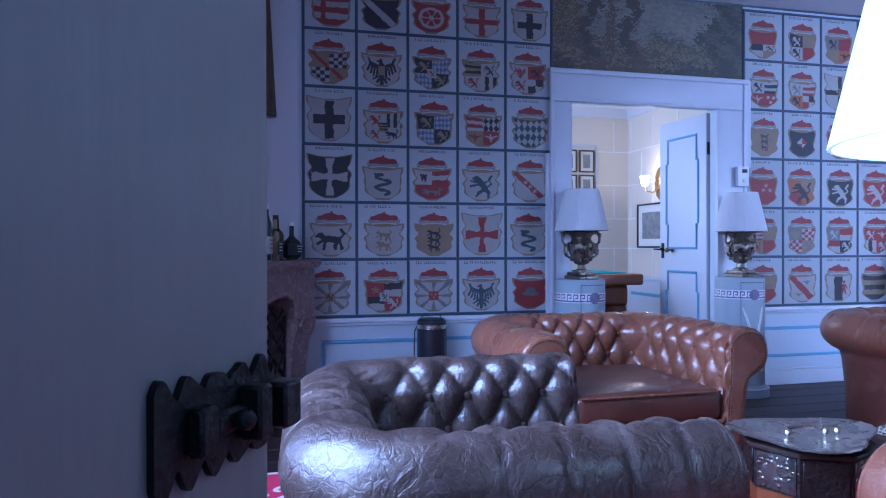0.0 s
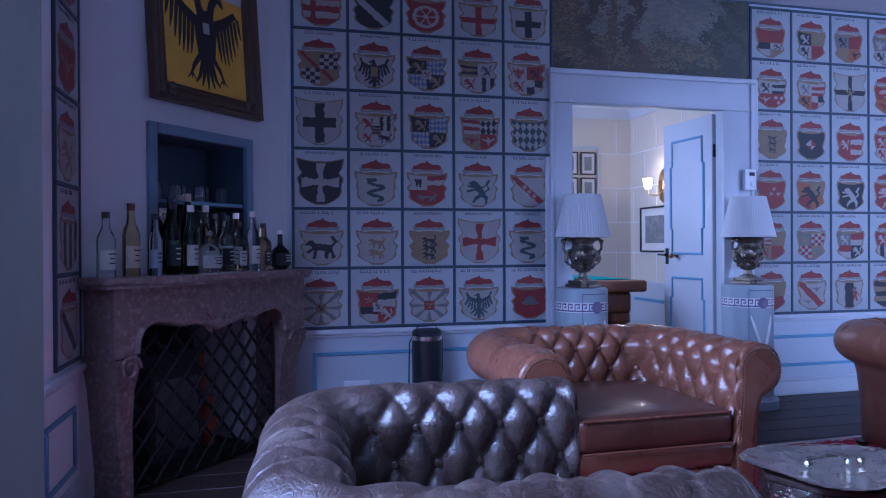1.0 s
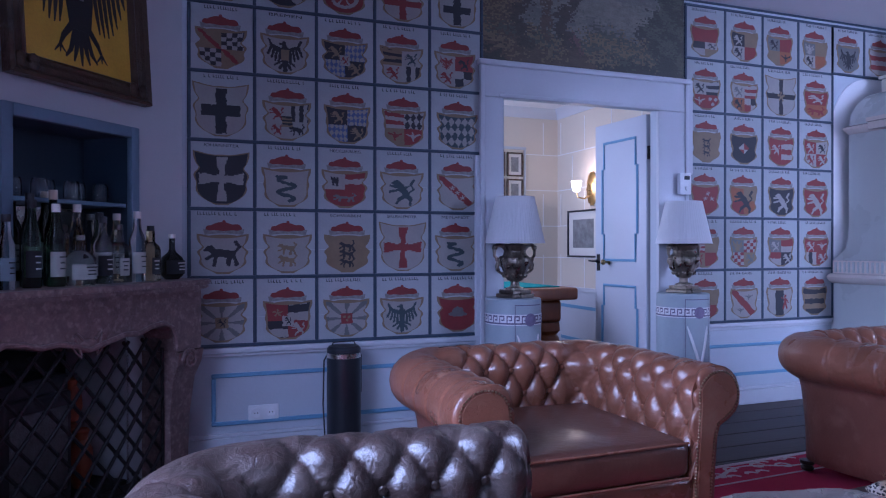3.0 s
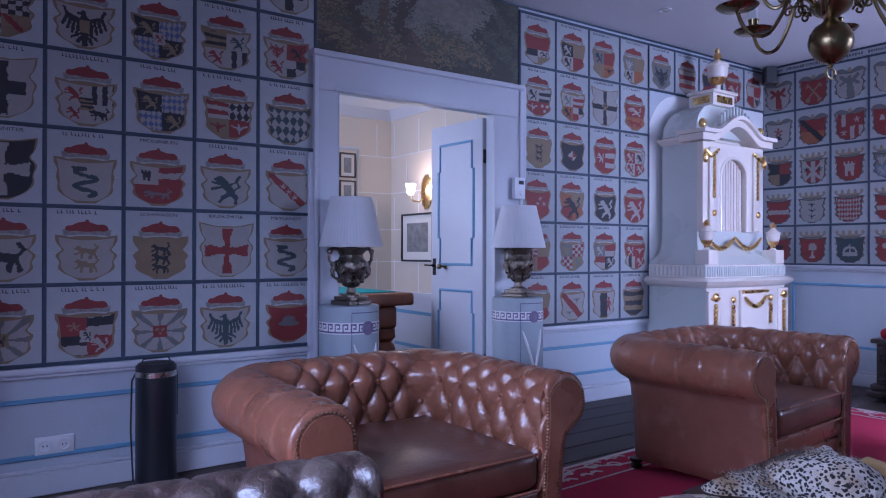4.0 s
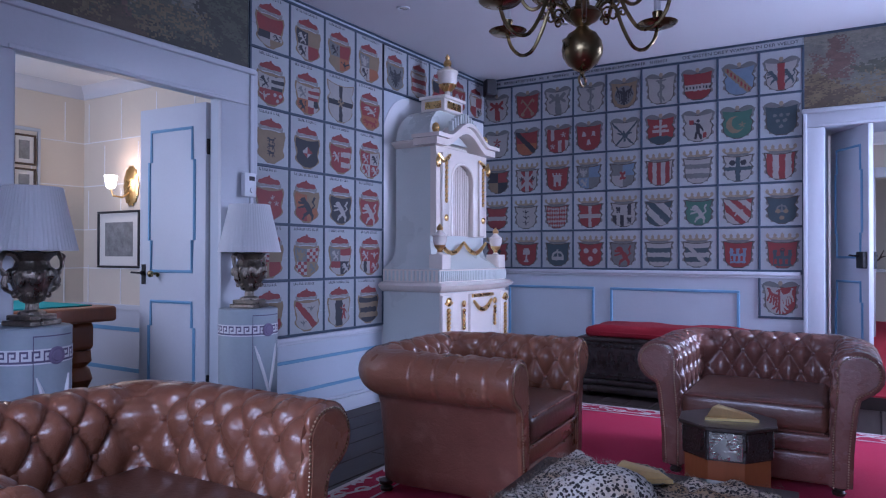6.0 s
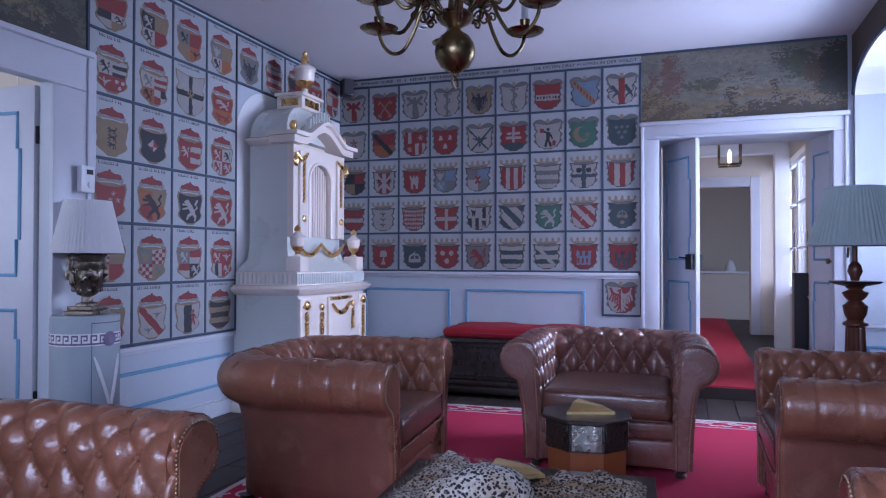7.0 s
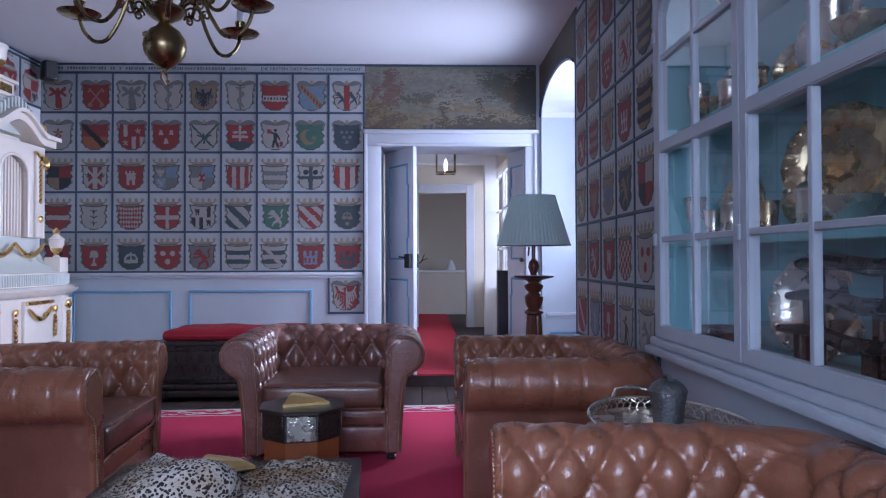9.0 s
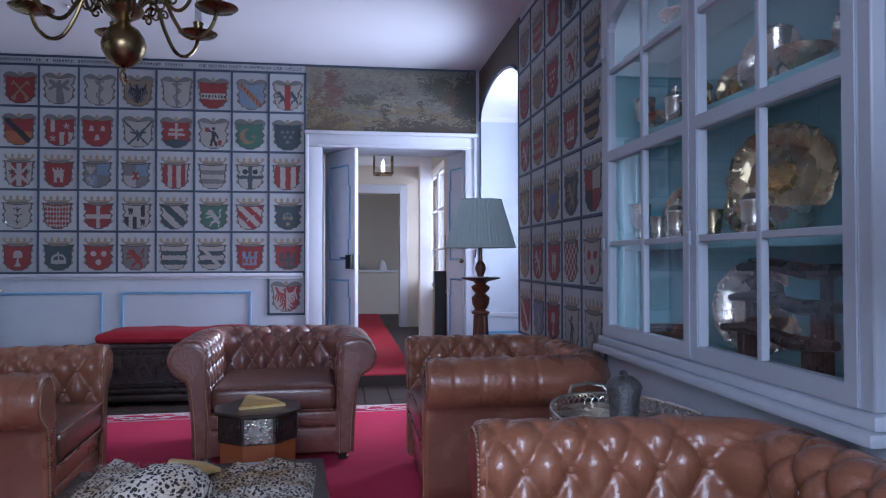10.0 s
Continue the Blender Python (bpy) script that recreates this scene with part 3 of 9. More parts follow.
def build_chair(mat, label, m, seed):
    rnd = random.Random(seed)
    chair = thing("club_chair", label, "armchair", m, "leather club chairs")
    sec, path = chair_section(), chair_path()
    fine = []
    for (o0, z0, t0), (o1, z1, t1) in zip(sec, sec[1:]):
        k = 5 if t0 > 0.3 and z0 < 0.53 else 4 if t0 > 0.05 else 2
        fine += [(o0 + (o1 - o0) * i / k, z0 + (z1 - z0) * i / k, t0 + (t1 - t0) * i / k) for i in range(k)]
    fine.append(sec[-1])
    run = [0.0]
    for (o0, z0, _), (o1, z1, _) in zip(fine, fine[1:]):
        run.append(run[-1] + math.hypot(o1 - o0, z1 - z0))
    dist = [0.0]
    for a, b in zip(path, path[1:]):
        dist.append(dist[-1] + math.hypot(a[0] - b[0], a[1] - b[1]))
    du, dv, v0 = 0.058, 0.100, 0.292
    bm = bmesh.new()
    rows = []
    mid = dist[-1] / 2
    for (x, y, nx, ny), u in zip(path, dist):
        row = []
        for i, (o, z, t) in enumerate(fine):
            a = fine[min(i + 1, len(fine) - 1)]
            b = fine[max(i - 1, 0)]
            ton, tz = a[0] - b[0], a[1] - b[1]
            ln = math.hypot(ton, tz) or 1
            no, nz = -tz / ln, ton / ln
            p, q = (u - mid) / du + (run[i] - v0) / dv, (u - mid) / du - (run[i] - v0) / dv
            s = abs(math.sin(math.pi * p / 2 + math.pi / 4 * 0) * math.sin(math.pi * q / 2))
            puff = t * 0.040 * (s ** 0.42 - 0.62)
            if t < 0.3 and 0.46 < z and o > 0.05:
                w = abs(math.sin(math.pi * (u - mid) / (du * 2)))
                puff -= 0.006 * math.exp(-(w / 0.10) ** 2)
            puff += 0.004 * noise.noise((x * 7 + seed, y * 7, z * 9))
            row.append(bm.verts.new((x + nx * (o + no * puff), y + ny * (o + no * puff), z + nz * puff)))
        rows.append(row)
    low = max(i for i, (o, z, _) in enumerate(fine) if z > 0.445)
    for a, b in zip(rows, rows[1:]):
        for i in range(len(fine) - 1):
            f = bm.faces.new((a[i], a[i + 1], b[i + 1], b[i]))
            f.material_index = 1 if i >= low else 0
    # rounded arm fronts
    for row, f in ((rows[0], 1), (rows[-1], -1)):
        mx, mz = sum(v.co.x for v in row) / len(row), sum(v.co.z for v in row) / len(row)
        last = row
        for k, dy in ((0.985, 0.007), (0.95, 0.013), (0.88, 0.016)):
            ring = [bm.verts.new((mx + (v.co.x - mx) * k, v.co.y - dy, mz + (v.co.z - mz) * k)) for v in row]
            for i in range(len(row) - 1):
                bm.faces.new((last[i], last[i + 1], ring[i + 1], ring[i]))
            last = ring
        bm.faces.new(last[::f])
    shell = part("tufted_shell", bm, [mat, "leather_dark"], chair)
    shell.data.set_sharp_from_angle(angle=radians(100))
    # buttons where the pleats cross
    bb = bmesh.new()
    lathe(bb, [(0.010, -0.006), (0.0115, 0.0), (0.009, 0.004), (0.0001, 0.006)], 8)
    first = None
    n = int(mid / du) + 2
    for i in range(-2 * n, 2 * n):
        for j in range(-4, 5):
            if (i + j) % 2:
                continue
            u, v = mid + i * du, v0 + j * dv
            k = min(range(len(run)), key=lambda q: abs(run[q] - v))
            if not (0.03 < u < dist[-1] - 0.03) or v < 0.08 or fine[k][2] < 0.9:
                continue
            w = min(range(len(dist)), key=lambda q: abs(dist[q] - u))
            x, y, nx, ny = path[w]
            o, z, _ = fine[k]
            a, b = fine[k + 1], fine[k - 1]
            d = Vector((b[1] - a[1], a[0] - b[0])).normalized()
            nv = Vector((nx * d.x, ny * d.x, d.y))
            at = Vector((x + nx * o, y + ny * o, z)) - nv * 0.011
            mm = Matrix.Translation(at) @ nv.to_track_quat("Z", "Y").to_matrix().to_4x4()
            if first is None:
                first = part("button", bb, mat, chair)
                first.matrix_basis = mm
            else:
                shared("button", first, chair, mm)
    # padded scroll facings on the arm fronts, inside a close line of nails
    outline = [(0.0, 0.047), (0.0, 0.15), (0.0, 0.26)] + [(o, z) for o, z, _ in sec[1:-1]] + [(0.095, 0.047)]
    nails = bmesh.new()
    for side in (-1, 1):
        inset = []
        for i, (o, z) in enumerate(outline):
            a, b = outline[i - 1] if i else (o, z - 0.01), outline[(i + 1)] if i < len(outline) - 1 else (o, z - 0.01)
            d = Vector((b[0] - a[0], b[1] - a[1])).normalized()
            inset.append((o + d.y * 0.019, max(z - d.x * 0.019, 0.047)))
        y0 = -CD / 2 + 0.012
        bm = bmesh.new()
        prism(bm, [(side * (0.315 + o), z) for o, z in outline][::side], 0.0, 0.004, Matrix.Translation((0, y0 + 0.010, 0)) @ SIDE)
        part("arm_front", bm, mat, chair)
        bm = bmesh.new()
        prism(bm, [(side * (0.315 + o), z) for o, z in inset][::side], 0.0, 0.016, Matrix.Translation((0, y0 + 0.004, 0)) @ SIDE)
        es = [e for e in bm.edges if all(abs(v.co.y - (y0 - 0.012)) < 1e-4 for v in e.verts)]
        bmesh.ops.bevel(bm, geom=es, offset=0.008, segments=3, affect="EDGES")
        part("scroll_facing", bm, mat, chair, "padded leather arm facing")
        run2, at = 0.0, 0.0
        for (x0, z0), (x1, z1) in zip(inset, inset[1:]):
            ln = math.hypot(x1 - x0, z1 - z0)
            while at <= run2 + ln:
                f = (at - run2) / max(ln, 1e-6)
                lathe(nails, [(0.0042, 0), (0.0032, 0.003), (0.0001, 0.0044)], 6, Matrix.Translation((side * (0.315 + x0 + (x1 - x0) * f), y0 - 0.008, z0 + (z1 - z0) * f)) @ SIDE)
                at += 0.0118
            run2 += ln
    tagged(part("nail_trim", nails, "nail", chair, "close row of brass upholstery nails"), kind="stuff")
    # seat, rail, underside, feet
    bm = bmesh.new()
    box(bm, (-0.318, -CD / 2 + 0.0, 0.275), (0.318, 0.215, 0.405), 0.035, 4)
    for v in bm.verts:
        k = max(0, 1 - (v.co.x / 0.33) ** 2) * max(0, 1 - ((v.co.y + 0.1) / 0.36) ** 2)
        v.co.z += (0.028 * k if v.co.z > 0.34 else 0) + 0.004 * noise.noise(v.co * 9 + Vector((seed, 0, 0)))
    bmesh.ops.subdivide_edges(bm, edges=[e for e in bm.edges if e.calc_length() > 0.2], cuts=6, use_grid_fill=True)
    for v in bm.verts:
        if v.co.z > 0.38:
            k = max(0, 1 - (v.co.x / 0.30) ** 2) * max(0, 1 - ((v.co.y + 0.1) / 0.32) ** 2)
            v.co.z += 0.022 * k + 0.005 * noise.noise(v.co * 8 + Vector((seed, 3, 0)))
    # brown chairs: seat colour carries some of the shade between arms and back
    seat = part("seat_cushion", bm, "leather_seat" if mat != "leather_old" else mat, chair, "worn seat cushion, darkened partly as shade on the brown chairs")
    bm = bmesh.new()
    for z in (0.279, 0.399):
        tube(bm, [(-0.30, -CD / 2 - 0.001, z), (0.30, -CD / 2 - 0.001, z)], 0.005, 6)
    part("cushion_piping", bm, mat, seat)
    bm = boxes(((-0.335, -CD / 2 + 0.015, 0.185), (0.335, 0.25, 0.272)), ((-0.335, -CD / 2 + 0.022, 0.045), (0.335, 0.25, 0.184)), bevel=0.018, seg=3)
    part("front_rail", bm, mat, chair)
    bm = lathed([(0.018, 0.0), (0.026, 0.004), (0.030, 0.016), (0.020, 0.026), (0.032, 0.034), (0.034, 0.05)], 14)
    leg = part("foot", bm, "foot_wood", chair, "dark turned wooden foot")
    leg.matrix_basis = pose(-0.355, -0.36, 0)
    for x, y in ((0.355, -0.36), (-0.355, 0.27), (0.355, 0.27)):
        shared("foot", leg, chair, pose(x, y, 0))
    return chair


CHAIRS = [
    ("leather_old", "worn grey-brown tufted leather club chair, deeply creased", pose(0.75, 1.90, 0.012, 0, 0, 86)),
    ("leather", "glossy brown tufted leather club chair before the open door", pose(1.75, 3.18, 0.012, 0, 0, 1) @ Matrix.Diagonal((1.04, 1.05, 1, 1))),
    ("leather", "brown tufted leather club chair near the white stove", pose(3.63, 3.08, 0.012, 0, 0, 4)),
    ("leather_mid", "dark brown tufted leather club chair before the carved chest", pose(4.63, 1.93, 0.012, 0, 0, -88)),
    ("leather", "brown tufted leather club chair beside the floor lamp", pose(3.80, 0.81, 0.012, 0, 0, 180)),
    ("leather", "brown tufted leather club chair below the glazed cupboard", pose(1.79, 0.83, 0.012, 0, 0, 178)),
]
for i, (mat, label, m) in enumerate(CHAIRS):
    build_chair(mat, label, m, 3 + i * 5)


# ---- panelling ----
# dado under the panels: cap, blue lines, skirting
def dado(name, at, turn, length, cap, lines, skirt=0.10):
    m = wall_frame(at, turn)
    bm = bmesh.new()
    box(bm, (0, cap - 0.030, 0), (length, cap, 0.030), 0.006, 2, m)
    box(bm, (0, cap - 0.048, 0), (length, cap - 0.031, 0.018), 0.004, 1, m)
    box(bm, (0, 0, 0), (length, skirt, 0.022), 0.004, 1, m)
    box(bm, (0, skirt + 0.001, 0), (length, skirt + 0.02, 0.014), 0.004, 1, m)
    tagged(part(name, bm, "trim_white"), "pale painted dado cap and skirting board", "baseboard", kind="structure")
    bm = bmesh.new()
    for x0, x1, z0, z1 in lines:
        for lo, hi in (((x0, z0), (x1, z0 + 0.022)), ((x0, z1 - 0.022), (x1, z1)), ((x0, z0 + 0.0225), (x0 + 0.022, z1 - 0.0225)), ((x1 - 0.022, z0 + 0.0225), (x1, z1 - 0.0225))):
            box(bm, (*lo, 0), (*hi, 0.012), 0.004, 1, m)
    tagged(part(name.replace("baseboard", "trim_panel"), bm, "blue_line"), "blue painted panel moulding", "trim", kind="structure")


dado("baseboard_north_left", (0.46, NORTH, 0), 0, 1.64, 0.565, [(0.13, 1.60, 0.16, 0.43)])
dado("baseboard_north_right", (3.58, NORTH, 0), 0, 1.29, 0.565, [(0.05, 1.25, 0.20, 0.42)])
dado("baseboard_east", (EAST, NORTH, 0), -90, 2.68, 0.968, [(0.27, 1.09, 0.30, 0.82), (1.23, 2.26, 0.30, 0.82)])
dado("baseboard_south", (5.08, SOUTH, 0), 180, 1.58, 0.580, [(0.05, 1.40, 0.2, 0.42)])
dado("baseboard_west", (WEST, 3.02, 0), 90, 0.55, 0.580, [(0.08, 0.47, 0.16, 0.42)])
bm = boxes(((WEST - 0.42, 1.06, 0.562), (WEST + 0.03, 3.0, 0.60)), bevel=0.008, seg=2)
tagged(part("window_sill_west", bm, "white_wall"), "white painted window sill board", "sill", kind="structure")
m = wall_frame((WEST - 0.06, 1.10, 0), 90)
bm = bmesh.new()
for lo, hi in (((0.06, 0.16), (1.85, 0.182)), ((0.06, 0.42), (1.85, 0.442)), ((0.06, 0.183), (0.082, 0.419))):
    box(bm, (*lo, 0), (*hi, 0.012), 0.004, 1, m)
tagged(part("trim_panel_niche", bm, "blue_line"), "blue painted panel moulding", "trim", kind="structure")
bm = boxes(((WEST - 0.05, 3.001, 0.585), (WEST + 0.010, 3.035, 2.5)))
tagged(part("trim_niche_edge", bm, "blue_line", smooth=False), "blue painted edge of the window niche", "trim", kind="structure")


# ---- heraldic panels ----
INKS = ["h_white", "h_red", "h_black", "h_gold", "h_blue", "h_green", "h_grey", "h_slate", "h_orange", "h_pale_blue"]
W_, R_, K_, G_, B_, N_, Y_, S_, O_, P_ = range(10)


def seg(u, v, x0, y0, x1, y1, r):
    """Whether u, v lies within r of a stroke."""
    dx, dy = x1 - x0, y1 - y0
    t = min(1.0, max(0.0, ((u - x0) * dx + (v - y0) * dy) / (dx * dx + dy * dy + 1e-9)))
    return (u - x0 - t * dx) ** 2 + (v - y0 - t * dy) ** 2 < r * r


def strokes(*items):
    return lambda u, v: any(seg(u, v, *k) for k in items)


# charges: each says where its paint lies on a field of -1..1
RAMPANT = strokes((-0.05, 0.22, 0.22, -0.22, 0.19), (-0.26, 0.50, -0.20, 0.42, 0.19), (-0.40, 0.50, -0.46, 0.48, 0.08), (-0.15, 0.25, -0.62, 0.30, 0.07), (-0.12, 0.10, -0.62, -0.05, 0.07),
                  (0.20, -0.25, -0.16, -0.50, 0.11), (-0.16, -0.50, -0.30, -0.75, 0.07), (0.25, -0.25, 0.45, -0.52, 0.11), (0.45, -0.52, 0.42, -0.80, 0.07), (0.32, -0.12, 0.60, 0.12, 0.05), (0.60, 0.12, 0.46, 0.42, 0.05), (0.46, 0.42, 0.60, 0.66, 0.08))
PASSANT = strokes((-0.30, 0.10, 0.35, 0.02, 0.20), (-0.52, 0.30, -0.45, 0.22, 0.18), (-0.66, 0.28, -0.70, 0.24, 0.08), (-0.35, 0.0, -0.68, -0.22, 0.08), (-0.28, 0.0, -0.36, -0.55, 0.08), (0.30, 0.0, 0.22, -0.55, 0.09), (0.42, 0.0, 0.58, -0.50, 0.09), (0.46, 0.10, 0.70, 0.40, 0.06), (0.70, 0.40, 0.52, 0.66, 0.08))
EAGLE = strokes((0, 0.35, 0, -0.35, 0.15), (0, 0.35, -0.05, 0.62, 0.10), (-0.05, 0.62, -0.20, 0.58, 0.05), (0, -0.3, 0, -0.80, 0.09), (0, -0.3, -0.24, -0.72, 0.06), (0, -0.3, 0.24, -0.72, 0.06),
                *[(g * 0.12, 0.22, g * 0.55, 0.42, 0.09) for g in (-1, 1)], *[(g * (0.22 + 0.12 * k), 0.30 + 0.02 * k, g * (0.24 + 0.16 * k), -0.42 + 0.14 * k, 0.055) for g in (-1, 1) for k in range(4)],
                *[(g * 0.55, 0.42, g * 0.66, 0.72, 0.06) for g in (-1, 1)], *[(g * 0.1, -0.3, g * 0.42, -0.52, 0.05) for g in (-1, 1)])
COIL = [(0.42 * math.sin(8.6 * v + 0.6) * (1 - 0.15 * abs(v)), v) for v in [-0.75 + 1.4 * i / 40 for i in range(41)]]
SNAKE = strokes(*[(*a, *b, 0.105) for a, b in zip(COIL, COIL[1:])], (COIL[-1][0], 0.65, -0.45, 0.68, 0.10))
TOWER = lambda u, v: (abs(u) < 0.34 and -0.6 < v < 0.25 and not (abs(u) < 0.10 and v < -0.2)) or (abs(u) < 0.44 and 0.25 < v < 0.38) or (0.38 <= v < 0.56 and abs(u) < 0.44 and int((u + 1) * 7) % 2 == 0)
CASTLE = lambda u, v: (abs(u) < 0.55 and -0.6 < v < 0.1 and not (int((u + 1) * 6) % 2 and -0.45 < v < -0.1)) or (0.1 <= v < 0.5 and min(abs(u), abs(abs(u) - 0.45)) < 0.12)
CUP = lambda u, v: abs(u) < (0.34 if v > 0 else 0.08 + 0.9 * max(0, -0.45 - v)) * (1 if v < 0.5 else 0.7) and -0.7 < v < 0.65
CROWN = lambda u, v: (abs(v + 0.35) < 0.16 and abs(u) < 0.62) or (0.42 < math.hypot(u, v + 0.25) < 0.62 and v > -0.3) or (abs(u) < 0.08 and -0.3 < v < 0.5)
HAT = lambda u, v: ((u / 0.34) ** 2 + ((v - 0.1) / 0.42) ** 2 < 1 and v > 0.0) or ((u / 0.55) ** 2 + ((v - 0.02) / 0.16) ** 2 < 1)
BIRD = strokes((-0.1, 0.0, 0.2, 0.0, 0.16), (-0.2, 0.1, -0.7, 0.3, 0.09), (0.2, 0.1, 0.7, 0.3, 0.09), (0.0, 0.0, 0.0, -0.5, 0.08), (0, 0.1, -0.1, 0.45, 0.09))
FIGURE = strokes((0, 0.2, 0, -0.2, 0.16), (0.02, 0.55, 0.02, 0.56, 0.14), (-0.05, -0.2, -0.2, -0.8, 0.10), (0.05, -0.2, 0.22, -0.8, 0.10), (-0.1, 0.25, -0.42, 0.42, 0.07), (0.1, 0.25, 0.36, -0.2, 0.07))
ANGEL = strokes((0, 0.25, 0.02, -0.75, 0.20), (0, 0.58, 0, 0.6, 0.15), (-0.12, 0.3, -0.55, 0.65, 0.15), (0.12, 0.3, 0.55, 0.65, 0.15), (-0.3, 0.3, -0.62, 0.1, 0.10), (0.3, 0.3, 0.62, 0.1, 0.10), (0.12, -0.2, 0.2, -0.8, 0.18))
STAFF = strokes((0, -0.95, 0, 0.95, 0.09), *[(0.24 * math.sin(6 * a), a, 0.24 * math.sin(6 * (a + 0.15)), a + 0.15, 0.065) for a in [-0.8 + 0.15 * k for k in range(10)]], (-0.3, 0.85, 0.3, 0.85, 0.08))
CROSSED_KEYS = strokes((-0.42, -0.5, 0.42, 0.55, 0.06), (0.42, -0.5, -0.42, 0.55, 0.06), (0.42, 0.55, 0.52, 0.35, 0.07), (-0.42, 0.55, -0.52, 0.35, 0.07), (-0.45, -0.55, -0.38, -0.6, 0.13), (0.45, -0.55, 0.38, -0.6, 0.13))
STAR = lambda u, v: math.hypot(u, v) < 0.30 + 0.22 * math.cos(5 * math.atan2(u, v))
CRESCENT = lambda u, v: math.hypot(u + 0.05, v) < 0.58 and math.hypot(u - 0.18, v - 0.1) > 0.46
WHEEL = lambda u, v: 0.52 < math.hypot(u, v) < 0.70 or math.hypot(u, v) < 0.16 or (math.hypot(u, v) < 0.6 and abs(math.sin(3 * math.atan2(v, u))) < 0.30)
DISCS = lambda u, v: min(math.hypot(u + 0.42, v - 0.35), math.hypot(u - 0.42, v - 0.35), math.hypot(u, v + 0.38)) < 0.24
BELLS = lambda u, v: any(abs(u - a) < 0.10 + 0.25 * max(0, 0.2 - (v - b)) and -0.16 < v - b < 0.26 for a, b in ((-0.42, 0.3), (0.42, 0.3), (0, -0.4)))
STARS = lambda u, v: any(math.hypot(u - a, v - b) < 0.13 for a, b in ((-0.42, 0.4), (0.0, 0.4), (0.42, 0.4), (-0.25, -0.02), (0.25, -0.02), (0, -0.42)))
DOUBLE = lambda u, v: abs(u) < 0.10 or (abs(v - 0.28) < 0.10 and abs(u) < 0.55) or (abs(v + 0.08) < 0.10 and abs(u) < 0.66)
MALTA = lambda u, v: (abs(u) < 0.13 + 0.16 * max(0, abs(v) - 0.35) and abs(v) < 0.92) or (abs(v) < 0.15 + 0.16 * max(0, abs(u) - 0.35) and abs(u) < 0.90)
CROSS = lambda u, v: abs(u) < 0.19 or abs(v) < 0.19
BARCROSS = lambda u, v: (abs(u) < 0.22 and abs(v) < 0.95) or (abs(v) < 0.22 and abs(u) < 0.78)
SALTIRE = lambda u, v: abs(abs(u) - abs(v)) < 0.17
BEND = lambda u, v: abs(u + v * 0.9) < 0.26
BASE = lambda u, v: v < -0.55 + 0.2 * (1 - u * u)


def plain(k):
    return lambda u, v: k


def bars(f, g, n=3):
    return lambda u, v: g if math.floor((v + 1) * n) % 2 else f


def pales(f, g, n=3):
    return lambda u, v: g if math.floor((u + 1) * n) % 2 else f


def chequy(f, g, n=3):
    return lambda u, v: g if (math.floor((u + 1) * n) + math.floor((v + 1) * n)) % 2 else f


def lozengy(f, g, n=2.2):
    return lambda u, v: g if (math.floor((u + v * 0.6 + 4) * n) + math.floor((u - v * 0.6 + 4) * n)) % 2 else f


def bendy(f, g, n=2.4):
    return lambda u, v: g if math.floor((u + v + 4) * n) % 2 else f


def put(field, *charges):
    """A field with charges laid over it: (shape, tincture, u, v, size)."""
    field = plain(field) if isinstance(field, int) else field

    def at(u, v):
        k = field(u, v)
        for shape, ink, cu, cv, size in charges:
            if shape((u - cu) / size, (v - cv) / size):
                k = ink(u, v) if callable(ink) else ink
        return k
    return at


def on(field, shape, ink, size=1.0):
    return put(field, (shape, ink, 0, 0, size))


def quarters(a, b, c, d, over=None):
    fs = [plain(k) if isinstance(k, int) else k for k in (a, b, c, d)]

    def at(u, v):
        if over and abs(u) < 0.26 and abs(v) < 0.30:
            return over((u / 0.26), (v / 0.30))
        k = (0 if v > 0 else 2) + (0 if u < 0 else 1)
        return fs[k]((u - (0.5 if k % 2 else -0.5)) * 2, (v - (0.48 if k < 2 else -0.48)) * 2)
    return at


def rays(f, g, centre):
    def at(u, v):
        if max(abs(u), abs(v)) < 0.30:
            return centre(u / 0.30, v / 0.30)
        return g if abs(math.sin(4 * math.atan2(v, u) + math.pi / 2 * 0)) < 0.48 else f
    return at


def halves(top, low):
    return lambda u, v: top(u, (v - 0.5) * 2) if v > 0 else low(u, (v + 0.5) * 2)


def shield_half(v, form):
    """Half width of a shield at height v in -1..1."""
    if form == 0:
        k = 0.84 + 0.10 * v * v if v > -0.15 else 0.845 * math.sqrt(max(0.0, 1 - ((v + 0.15) / 0.87) ** 2)) ** 0.8
    elif form == 1:
        k = 0.80 - 0.07 * math.cos(4.6 * v) if v > -0.3 else 0.81 * max(0.0, 1 - ((v + 0.3) / 0.72) ** 2) ** 0.55
    elif form == 2:
        k = 0.94 * math.sqrt(max(0.0, 1 - v * v * 0.98))
    else:
        k = 0.83 + 0.16 * max(0.0, v - 0.35) ** 1.2 - 0.10 * math.exp(-((v - 0.42) / 0.13) ** 2) + 0.07 * math.exp(-((v - 0.12) / 0.2) ** 2) if v > -0.28 else 0.845 * max(0.0, 1 - ((v + 0.28) / 0.735) ** 2) ** 0.5
    return k


def dip(s, v, h):
    """How far the top of a shield sinks between its corners."""
    return h * 0.05 * max(0.0, v) ** 2 * (1.5 * s * s - 0.8)


SHEETS = {}


